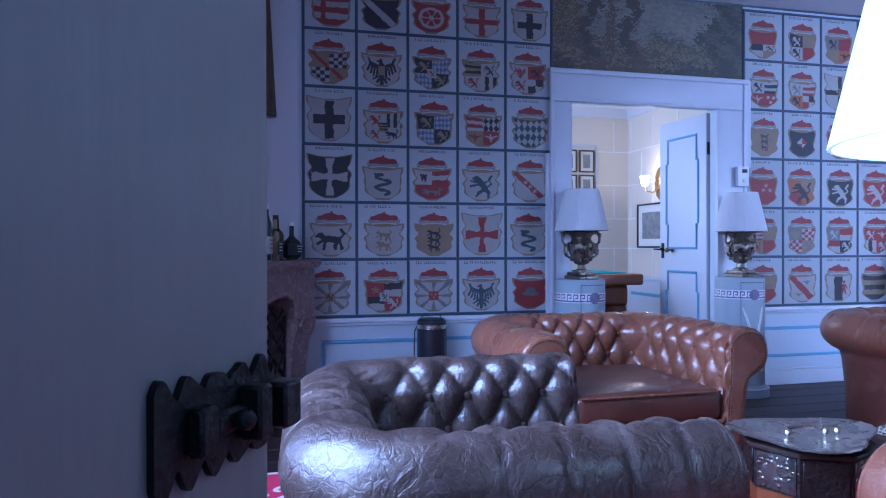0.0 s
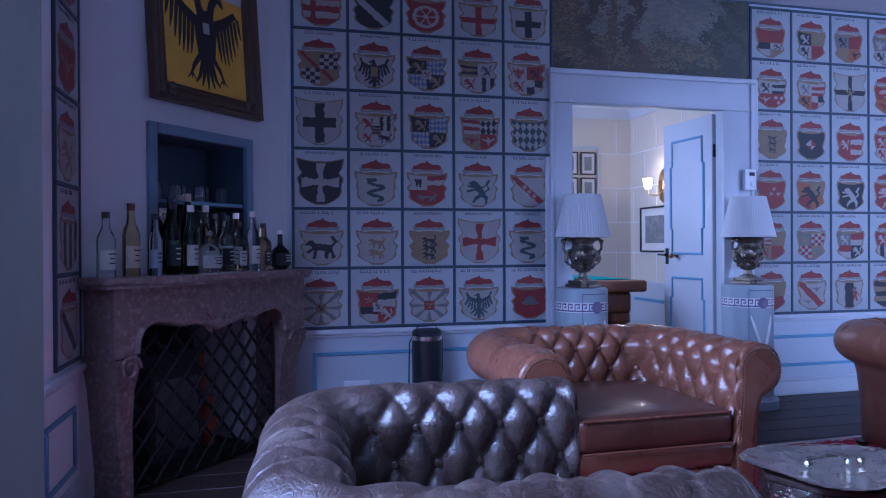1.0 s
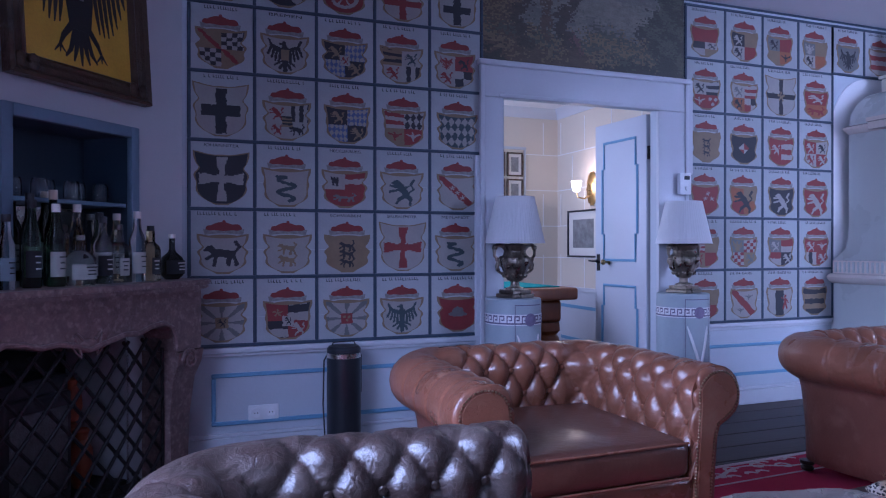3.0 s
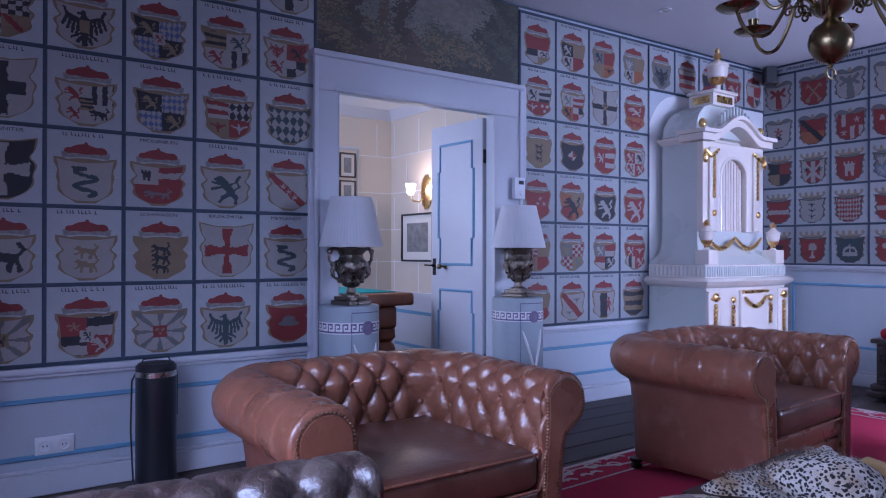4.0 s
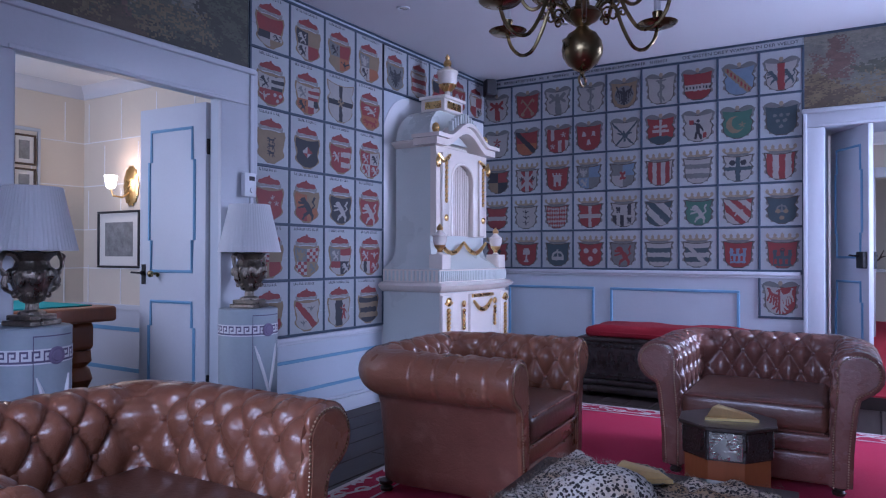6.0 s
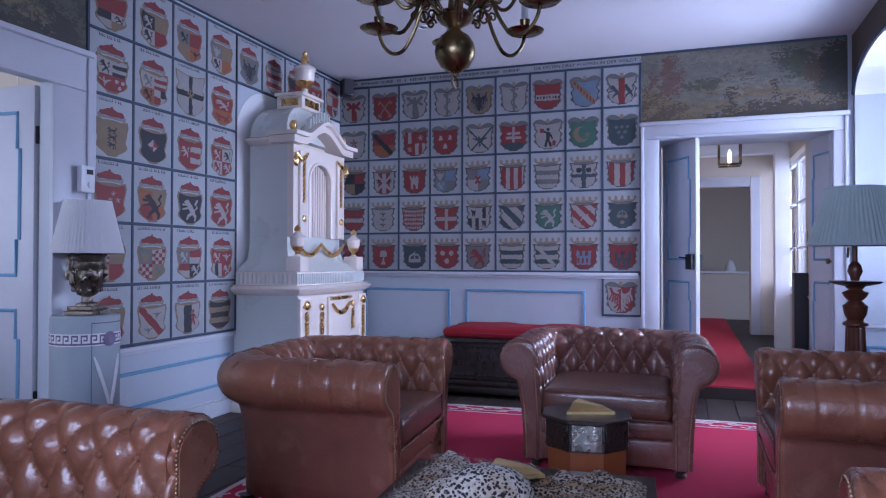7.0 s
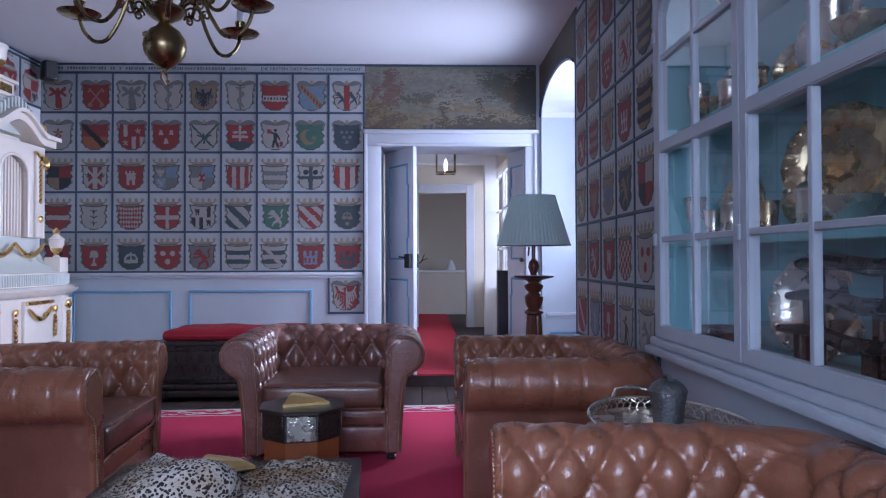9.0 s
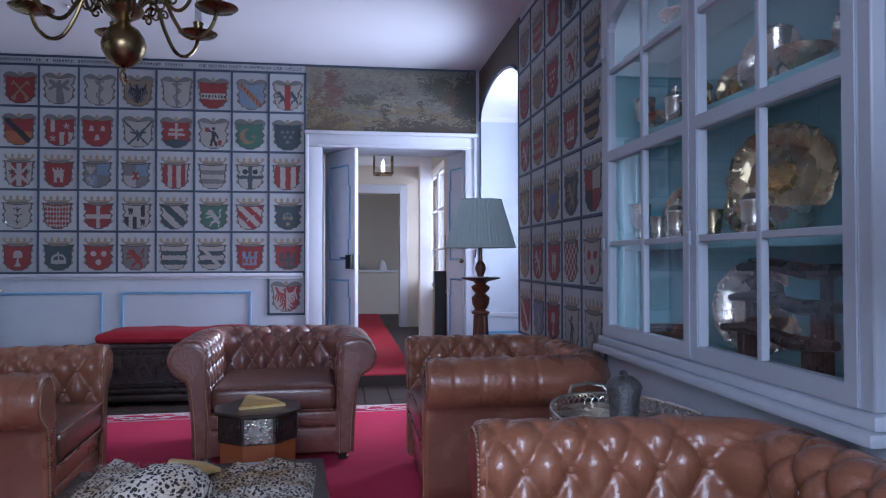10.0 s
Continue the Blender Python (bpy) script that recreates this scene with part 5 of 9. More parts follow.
SR = [[("red shield with white band", on(R_, BEND, W_)), ("blue shield with pale figure", on(P_, FIGURE, W_)), ("white cup on red shield", on(R_, CUP, W_)), ("black figure on white shield", on(W_, FIGURE, K_)), ("grey beast on white shield", on(W_, RAMPANT, Y_))],
      [("ochre shield with grey cross", on(G_, CROSS, Y_)), ("white beast on red shield", on(R_, RAMPANT, W_)), ("white tower on red shield", on(R_, TOWER, W_)), ("red and white chequers", chequy(R_, W_, 3.5)), ("red discs on white shield", on(W_, DISCS, R_))],
      [("white beast on ochre shield", on(G_, RAMPANT, W_)), ("ochre bird on red shield", on(R_, EAGLE, G_)), ("blue bird on ochre shield", on(G_, EAGLE, B_)), ("ochre beast on blue shield", on(S_, RAMPANT, G_)), ("red and dark quarters", quarters(R_, W_, K_, R_))],
      [("white beast on red shield", on(R_, RAMPANT, W_)), ("ochre and red bars", bars(G_, R_)), ("red beast on ochre shield", on(G_, RAMPANT, R_)), ("white tower on red shield", on(R_, CASTLE, W_)), ("ochre and black bars", bars(G_, K_))],
      [("grey wheel on red shield", on(R_, WHEEL, Y_)), ("grey beast on ochre shield", on(G_, RAMPANT, Y_)), ("white wheel on red shield", on(R_, STARS, W_)), ("red beast on white shield", on(W_, RAMPANT, R_)), ("blue and ochre bars", bars(S_, G_))],
      [("red beast on grey shield", on(Y_, RAMPANT, R_)), ("red and ochre bars", bars(R_, G_)), ("grey tower on red shield", on(R_, TOWER, Y_)), ("black bird on grey shield", on(Y_, EAGLE, K_)), ("black figure on red shield", on(R_, BIRD, K_))]]
panel_field("south", (5.075, SOUTH, 0), 180, [0.313 * k for k in range(6)], [0.595 + 0.345 * k for k in range(7)], SR, "crown", (1, 0))
WP = [[("black band on white shield", on(W_, BEND, K_))], [("black stripes on white shield", pales(W_, K_))], [("ochre beast on white shield", on(W_, RAMPANT, G_))], [("ochre figure on red shield", on(R_, BIRD, G_))], [("white beast on red shield", on(R_, RAMPANT, W_))], [("red tower on white shield", on(W_, TOWER, R_))]]
panel_field("west", (WEST, 3.225, 0), 90, [0.0, 0.335], [0.605 + 0.345 * k for k in range(7)], WP, "cap", (1,))


# lettered strip over the east panels
strip = thing("lettered_board", "narrow pale frieze board with worn dark lettering", "frieze board", wall_frame((EAST, NORTH, 0), -90))
part("board", boxes(((0.0, 2.660, 0.0), (2.70, 2.712, 0.008)), bevel=0.002), "board", strip)
part("edge_strip", boxes(((0.0, 2.7125, 0.0), (2.70, 2.728, 0.014)), bevel=0.003), "batten", strip)
bm = bmesh.new()
rnd = random.Random(8)
x = 0.10
while x < 1.72:
    ln = rnd.uniform(0.010, 0.020)
    box(bm, (x, 2.674, 0.008), (x + 0.005, 2.698, 0.0088))
    box(bm, (x + ln - 0.004, 2.674, 0.008), (x + ln, 2.698, 0.0088))
    if rnd.random() < 0.6:
        box(bm, (x, 2.684 + rnd.choice((0, 0.010)), 0.0081), (x + ln, 2.688, 0.0089))
    x += ln + (0.008 if rnd.random() < 0.85 else 0.04)
tagged(part("lettering", bm, "h_black", strip, smooth=False), kind="stuff")


sign("lettering", "DIE ERSTEN DREY WAPPEN IN DER WELDT", strip, pose(1.83, 2.674, 0.008), 0.036, "h_black", 0.84)

# ---- painted overdoors ----
OILS = ["oil_sky", "oil_cloud", "oil_green", "oil_dark", "oil_brown", "oil_ochre", "oil_rose", "oil_umber"]
for k, c in zip(OILS, ((0.150, 0.145, 0.125), (0.205, 0.190, 0.155), (0.062, 0.072, 0.048), (0.022, 0.023, 0.019), (0.085, 0.056, 0.034), (0.175, 0.128, 0.062), (0.135, 0.068, 0.056), (0.045, 0.033, 0.024))):
    c = tuple(0.66 * a + 0.34 * b for a, b in zip(c, (0.085, 0.074, 0.056)))
    M[k] = material(k.replace("oil_", "oil_paint_"), c, 0.55, 0, 0.45, 0.25, 16, 70, 0.25, stretch=(1, 2.2, 1))


def wooded(x, y):
    """Tree trunks over a brown bank, a bright clearing, bushes and a dark wood beyond."""
    if any(abs(x - a - 0.03 * math.sin(9 * y + a)) < b for a, b in ((0.19, 0.035), (0.40, 0.032))) and y > 0.20:
        return 7
    if abs(x - 0.29 - 0.02 * y) < 0.022 and y > 0.3:
        return 4
    if x < 0.16 and y > 0.42:
        return 4 if math.sin(60 * y + 8 * x) > -0.2 else 5
    if y < 0.10 + 0.12 * max(0.0, 0.12 - x) * 4:
        return 3 if x < 0.10 or x > 0.55 else 4
    if y < 0.34 - 0.35 * x and x < 0.5:
        return 5 if math.sin(31 * x + 25 * y) > 0.15 else 4
    if abs(x - 0.455) < 0.018 and 0.14 < y < 0.62:
        return 6 if y < 0.36 else 1
    if x > 0.80 + 0.06 * math.sin(9 * y):
        return 3 if math.sin(40 * x + 17 * y) > -0.3 else 2
    if y < 0.45 + 0.05 * math.sin(14 * x):
        return 2 if math.sin(23 * x + 31 * y) > -0.25 else 5
    return 0 if math.sin(11 * y + 5 * x) > 0.2 else 1


def coastal(x, y):
    """A castle on a rock, a calm shore with small boats and trees, dark cliffs at the end."""
    if x < 0.24 and y < 0.50 - 1.7 * max(0.0, x - 0.06):
        return 4 if math.sin(30 * x - 22 * y) > -0.4 else 5
    if (0.10 < x < 0.20 and 0.42 < y < 0.66) or (0.12 < x < 0.17 and y < 0.95 and y > 0.4) or (0.04 < x < 0.08 and 0.5 < y < 0.68) or (0.18 < x < 0.22 and 0.5 < y < 0.74):
        return 6
    if x > 0.80 and y > 0.20 and y < 0.95 and x - 0.80 > 0.35 * abs(y - 0.55) - 0.02:
        return 3 if x > 0.88 else 4
    if x > 0.68 and y > 0.52 and y < 0.9 and math.hypot((x - 0.76) * 2.2, y - 0.72) < 0.20:
        return 2
    if y < 0.12 + 0.05 * math.sin(12 * x) + (0.06 if x > 0.7 else 0):
        return 7 if x > 0.32 else 5
    if 0.22 < x < 0.40 and 0.42 < y < 0.56:
        return 2
    if abs(x - 0.46) < 0.018 and 0.12 < y < 0.40 or abs(x - 0.67) < 0.012 and 0.22 < y < 0.48:
        return 7
    if 0.42 < x < 0.60 and 0.55 < y < 0.62 and math.sin(50 * x) > 0:
        return 4
    if y < 0.42:
        return 5 if math.sin(26 * y + 9 * x) > 0.1 else 0
    return 1 if math.sin(14 * y + 4 * x) > 0.3 else 0


def canvas_mesh(w, h, paint, inside=None):
    """A canvas cut into brush-sized dabs, each in one oil colour."""
    nu, nv = int(w / 0.011), int(h / 0.009)
    vs = [(w * i / nu, h * j / nv, 0.0085) for j in range(nv + 1) for i in range(nu + 1)]
    fs, mi = [], []
    for j in range(nv):
        for i in range(nu):
            x, y = (i + 0.5) / nu, (j + 0.5) / nv
            if inside and not inside(x * w, y * h):
                continue
            a = j * (nu + 1) + i
            fs.append((a, a + 1, a + nu + 2, a + nu + 1))
            q = Vector((x * w * 9, y * h * 16, 3.0))
            jx, jy = 0.030 * noise.noise((i * 0.9, j * 2.1, 1.5)), 0.13 * noise.noise((i * 0.5, j * 2.3, 8.5))
            mi.append(paint(jx + x + 0.035 * noise.noise(q) + 0.018 * noise.noise(q * 3.1), jy + y + 0.10 * noise.noise(q + Vector((7, 0, 0))) + 0.05 * noise.noise(q * 3.1)))
    me = bpy.data.meshes.new("painted_scene")
    me.from_pydata(vs, [], fs)
    for k in OILS:
        me.materials.append(M[k])
    me.polygons.foreach_set("material_index", mi)
    return me


def overdoor(name, label, m, w, h, paint):
    p = thing(name, label, "painting", m)
    part("canvas", boxes(((0, 0, 0), (w, h, 0.008)), bevel=0.002), "oil_umber", p)
    ob = new("painted_scene", canvas_mesh(w, h, paint))
    ob.parent = p
    part("edge", boxes(((0, -0.012, 0), (w, -0.0005, 0.012)), ((0, h + 0.0005, 0), (w, h + 0.012, 0.012)), bevel=0.002), "batten", p)
    return p


overdoor("overdoor_painting", "dark wooded landscape painted on board over the doorway", wall_frame((2.09, NORTH, 2.195), 0), 1.47, 0.52, wooded)
overdoor("overdoor_painting", "brown coastal landscape with a castle painted over the doorway", wall_frame((EAST, 1.875, 2.175), -90), 1.46, 0.535, coastal)
p = thing("arch_painting", "brown painted landscape frieze over the arched niche", "painting", Matrix.Translation((0, SOUTH, 0)))
bm = bmesh.new()
arc = [(5.75 - 0.69 * math.cos(a), 2.28 + 0.235 * math.sin(a)) for a in [math.pi * (0.14 + 0.86 * i / 14) for i in range(15)]]
prism(bm, [(5.06, 2.715), (5.06, 2.38)] + arc + [(6.47, 2.28), (6.47, 2.715)], -0.008, 0.0, Matrix.Rotation(radians(90), 4, "X"))
part("canvas", bm, "oil_brown", p, smooth=False)
bm = bmesh.new()
tube(bm, [(x, 0.010, z) for x, z in arc], 0.010, 6)
part("arch_edge", bm, "batten", p)


# ---- doors and windows ----
def casing(name, at, turn, w0, w1, o0, o1, top, head):
    m = wall_frame(at, turn)
    bm = bmesh.new()
    for lo, hi in (((w0, 0), (o0, head)), ((o1, 0), (w1, head)), ((w0, head + 0.001), (w1, top))):
        box(bm, (*lo, 0), (*hi, 0.030), 0.006, 2, m)
    for lo, hi in (((w0, 0), (w0 + 0.022, top - 0.03)), ((w1 - 0.022, 0), (w1, top - 0.03))):
        box(bm, (lo[0] - 0.004, lo[1], 0.0302), (hi[0], hi[1], 0.044), 0.005, 2, m)
    box(bm, (w0 - 0.012, top - 0.029, 0.0), (w1 + 0.012, top + 0.004, 0.052), 0.008, 2, m)
    box(bm, (o0 - 0.03, head - 0.001, 0.0302), (o1 + 0.03, head + 0.022, 0.040), 0.004, 1, m)
    return tagged(part(name, bm, "trim_white"), "pale painted wooden door casing", "door frame", kind="structure")


casing("trim_north_door", (0, NORTH, 0), 0, 2.085, 3.575, 2.232, 3.345, 2.18, 1.968)
casing("trim_east_door", (EAST, 1.875, 0), -90, 0.0, 1.46, 0.135, 1.36, 2.165, 2.03)
# plain ears low on the north casing
bm = boxes(((2.055, NORTH - 0.028, 0.0), (2.099, NORTH, 1.62)), ((3.576, NORTH - 0.028, 1.56), (3.62, NORTH, 2.185)), bevel=0.005)
tagged(part("trim_north_ears", bm, "trim_white"), "pale painted stepped casing edge", "trim", kind="structure")


def door_leaf(name, label, hinge, free, height, z0, handles, paint="trim_white", line="blue_line", thick=0.036):
    d = Vector((free[0] - hinge[0], free[1] - hinge[1], 0))
    w = d.length
    m = Matrix.Translation((hinge[0], hinge[1], z0)) @ Matrix.Rotation(math.atan2(d.y, d.x), 4, "Z") @ SIDE
    leaf = thing(name, label, "door", m, kind="structure")
    part("leaf_board", boxes(((0, 0, -thick / 2), (w, height, thick / 2)), bevel=0.004, seg=2), paint, leaf)
    for y0, y1 in ((0.14, 0.80), (0.98, height - 0.14)):
        e = w * 0.19
        for s in (-1, 1):
            step = 0.018
            ym = (y1 - y0) * 0.22
            pts = [(e, y0), (w - e, y0), (w - e, y0 + ym), (w - e + step, y0 + ym), (w - e + step, y1 - ym), (w - e, y1 - ym), (w - e, y1), (e, y1), (e, y1 - ym), (e - step, y1 - ym), (e - step, y0 + ym), (e, y0 + ym)]
            bm = bmesh.new()
            tube(bm, [(x, y, s * thick / 2) for x, y in pts], 0.011, 6, True)
            part("panel_moulding", bm, line, leaf)
    for s in (-1, 1):
        for x, kind in handles:
            bm = bmesh.new()
            if kind == "lever":
                sphere(bm, (x, 0.97, s * (thick / 2 + 0.012)), 0.014, u=10, v=8)
                tube(bm, [(x, 0.97, s * (thick / 2)), (x, 0.97, s * (thick / 2 + 0.045)), (x + 0.05, 0.972, s * (thick / 2 + 0.05))], 0.006, 8)
                box(bm, (x - 0.018, 0.90, s * thick / 2 - 0.003), (x + 0.018, 1.02, s * thick / 2 + 0.003))
                part("lever_handle", bm, "iron", leaf)
            elif kind == "knob":
                lathe(bm, [(0.020, 0), (0.008, 0.006), (0.007, 0.03), (0.019, 0.042), (0.020, 0.055), (0.010, 0.064), (0.0001, 0.066)], 14, Matrix.Translation((x, 0.965, s * thick / 2)) @ Matrix.Rotation(radians(0 if s > 0 else 180), 4, "X"))
                part("knob", bm, "brass", leaf)
            else:
                box(bm, (x - 0.05, 0.90, s * thick / 2), (x + 0.03, 1.02, s * (thick / 2 + 0.035)), 0.004)
                tube(bm, [(x - 0.02, 0.99, s * (thick / 2 + 0.03)), (x - 0.02, 0.99, s * (thick / 2 + 0.06)), (x - 0.08, 0.995, s * (thick / 2 + 0.065))], 0.007, 8)
                part("box_lock", bm, "iron", leaf)
    bm = bmesh.new()
    for z in (0.3, height - 0.3):
        tube(bm, [(0, z, 0), (0, z + 0.09, 0)], 0.011, 8)
    part("hinges", bm, "iron", leaf)
    return leaf


door_leaf("door_north", "open white door leaf with light blue panel mouldings", (3.355, 4.672), (3.322, 5.23), 1.955, 0.01, [(0.52, "lever"), (0.40, "knob")])
door_leaf("door_east_left", "open grey-white panelled door leaf with iron lock", (6.88, 1.71), (6.455, 1.452), 1.93, 0.10, [(0.45, "box")])
door_leaf("door_east_right", "open grey-white panelled door leaf with brass knobs", (6.88, 0.60), (6.47, 0.455), 1.93, 0.10, [(0.36, "knob")])

# entry door with its wrought lock plate
HX, HY, FX, FY = -0.12, 0.05, 0.254, 0.685
dv = Vector((FX - HX, FY - HY, 0))
m = Matrix.Translation((HX, HY, 0.01)) @ Matrix.Rotation(math.atan2(dv.y, dv.x), 4, "Z") @ SIDE
M["entry_paint"] = material("grey_door_paint", (0.20, 0.195, 0.19), 0.5, 0, 0.12, 0.08, 2, 30, 0.12, stretch=(3, 0.3, 1))
door = thing("door_entry", "plain grey-painted plank door standing ajar", "door", m, kind="structure")
part("leaf_board", boxes(((0, 0, -0.022), (dv.length, 2.05, 0.022)), bevel=0.004, seg=2), "entry_paint", door)
L = dv.length
pts = []
n = 90
for i in range(n + 1):
    x = -0.105 + 0.105 * i / n
    pts.append((x, 0.017 + 0.010 * abs(math.sin(15.7 * i / n + 0.6)) + 0.002 * math.sin(37 * i / n)))
for i in range(n + 1):
    x = -0.105 * i / n
    pts.append((x, -0.017 - 0.010 * abs(math.sin(15.7 * (1 - i / n) + 0.6)) - 0.002 * math.sin(35 * i / n)))
bm = bmesh.new()
prism(bm, pts, 0.022, 0.026, Matrix.Translation((L - 0.002, 0.905, 0)))
pl = part("plate", bm, "iron", door, "scalloped black iron plate", smooth=False)
bm = boxes(((L - 0.085, 0.893, 0.026), (L - 0.070, 0.917, 0.036)), ((L - 0.068, 0.899, 0.026), (L - 0.030, 0.911, 0.033)), ((L - 0.040, 0.890, 0.026), (L - 0.026, 0.920, 0.040)), ((L - 0.020, 0.892, 0.026), (L - 0.001, 0.918, 0.044)), ((L - 0.024, 0.898, 0.026), (L + 0.012, 0.912, 0.034)), bevel=0.002)
part("bolt", bm, "iron", pl)
bm = bmesh.new()
sphere(bm, (L - 0.052, 0.905, 0.038), 0.006, u=10, v=8)
part("bolt_knob", bm, "iron", pl)


def window(name, label, m, w, h, cols, rows, depth=0.05):
    """Casement with glazing bars: x across, y up, z out."""
    win = thing(name, label, "window", m, kind="structure")
    bm = bmesh.new()
    for lo, hi in (((0, 0), (w, 0.05)), ((0, h - 0.05), (w, h)), ((0, 0.0505), (0.05, h - 0.0505)), ((w - 0.05, 0.0505), (w, h - 0.0505)), ((w / 2 - 0.035, 0.0505), (w / 2 + 0.035, h - 0.0505))):
        box(bm, (*lo, 0), (*hi, depth), 0.005)
    part("window_frame", bm, "white_wall", win)
    bm = bmesh.new()
    for j in range(1, rows):
        box(bm, (0.051, h * j / rows - 0.012, 0.01), (w - 0.051, h * j / rows + 0.012, depth - 0.01))
    part("glazing_bars", bm, "white_wall", win, smooth=False)
    pane = part("pane", boxes(((0.03, 0.03, 0.022), (w - 0.03, h - 0.03, 0.026))), "glass", win, smooth=False)
    pane.visible_shadow = False
    return win


window("window_west", "white casement window with glazing bars", wall_frame((WEST - 0.48, 2.95, 0.62), -90), 1.85, 1.85, 4, 3)
window("window_south", "white casement window with glazing bars", wall_frame((6.40, -0.36, 0.64), 180), 1.30, 1.54, 2, 3)
dado("baseboard_niche", (6.424, SOUTH - 0.03, 0), -90, 0.36, 0.62, [(0.03, 0.34, 0.2, 0.46)])


# ---- planks and rug ----
rnd = random.Random(4)
PLANK = {}
y = 0.40
while y < NORTH - 0.02:
    x = -0.6 - rnd.uniform(0, 1.5)
    w = 0.198
    while x < 6.46:
        ln = rnd.choice((1.6, 2.1, 2.6))
        x0, x1 = max(x, -0.9), min(x + ln, 6.478)
        if x1 - x0 > 0.05:
            key = round(x1 - x0, 2)
            if key not in PLANK:
                ob = part("plank", boxes(((0.002, 0.002, -0.02), (key - 0.002, w - 0.002, 0)), bevel=0.003), "floor_wood", floor, smooth=False)
                PLANK[key] = ob
            else:
                ob = shared("plank", PLANK[key], floor, Matrix())
            ob.matrix_basis = pose(x0, y, 0)
        x += ln
    y += 0.20

rug = thing("rug", "crimson wool rug with a pale scrolled border", "rug", pose(2.92, 1.97, 0, 0, 0, 2.6))
RW, RH, RB = 2.70, 1.56, 0.215
part("field", boxes(((-RW + RB, -RH + RB, 0.001), (RW - RB, RH - RB, 0.011)), bevel=0.002), "rug_red", rug)
bm = bmesh.new()
for lo, hi in (((-RW, RH - RB + 0.001), (RW, RH)), ((-RW, -RH), (RW, -RH + RB - 0.001)), ((-RW, -RH + RB), (-RW + RB - 0.001, RH - RB)), ((RW - RB + 0.001, -RH + RB), (RW, RH - RB))):
    box(bm, (*lo, 0.001), (*hi, 0.0105), 0.002)
part("border", bm, "rug_red", rug)
bm = bmesh.new()
for lo, hi in (((-RW, RH - 0.03), (RW, RH - 0.004)), ((-RW, -RH + 0.004), (RW, -RH + 0.03)), ((-RW + 0.004, -RH + 0.03), (-RW + 0.03, RH - 0.03)), ((RW - 0.03, -RH + 0.03), (RW - 0.004, RH - 0.03)), ((-RW + RB - 0.01, RH - RB - 0.012), (RW - RB + 0.01, RH - RB)), ((RW - RB, -RH + RB), (RW - RB + 0.012, RH - RB))):
    box(bm, (*lo, 0.0106), (*hi, 0.0125))
part("border_line", bm, "rug_white", rug, smooth=False)


def ribbon(bm, pts, w, z, m):
    vs = []
    for i, p in enumerate(pts):
        a, b = Vector(pts[max(i - 1, 0)]), Vector(pts[min(i + 1, len(pts) - 1)])
        d = (b - a).normalized()
        k = w * (0.55 + 0.45 * math.sin(math.pi * (i + 0.7) / (len(pts) + 0.4)))
        n = Vector((-d.y, d.x)) * k
        vs.append((bm.verts.new(m @ Vector((p[0] + n.x, p[1] + n.y, z))), bm.verts.new(m @ Vector((p[0] - n.x, p[1] - n.y, z)))))
    for (a, b), (c, d) in zip(vs, vs[1:]):
        bm.faces.new((a, b, d, c))


def scroll_run(bm, length, m):
    n = max(1, round(length / 0.30))
    s = length / n
    for k in range(n):
        x0, f = k * s, 1 if k % 2 else -1
        ribbon(bm, [(x0 + s * i / 12, f * 0.045 * math.cos(math.pi * i / 12)) for i in range(13)], 0.011, 0.0128, m)
        for cx, g, r in ((x0 + s * 0.30, 1, 0.045), (x0 + s * 0.72, -1, 0.045)):
            ribbon(bm, [(cx + g * f * (r * (1 - t / 14)) * math.cos(t * 0.62), f * g * 0.024 + r * (1 - t / 14) * math.sin(t * 0.62)) for t in range(13)], 0.010, 0.0132, m)
        for cx, cy in ((x0 + s * 0.12, -f * 0.05), (x0 + s * 0.5, f * 0.055), (x0 + s * 0.88, f * 0.05)):
            ribbon(bm, [(cx - 0.03, cy), (cx - 0.01, cy + 0.018), (cx + 0.012, cy + 0.012), (cx + 0.032, cy - 0.012)], 0.012, 0.0136, m)


bm = bmesh.new()
c = RB / 2 - 0.004
scroll_run(bm, 2 * RW - 0.4, Matrix.Translation((-RW + 0.2, RH - c, 0)))
scroll_run(bm, 2 * RH - 0.4, Matrix.Translation((RW - c, -RH + 0.2, 0)) @ Matrix.Rotation(radians(90), 4, "Z"))
scroll_run(bm, 2 * RH - 0.4, Matrix.Translation((-RW + c, -RH + 0.2, 0)) @ Matrix.Rotation(radians(90), 4, "Z"))
tagged(part("border_scroll", bm, "rug_white", rug, smooth=False), kind="stuff")


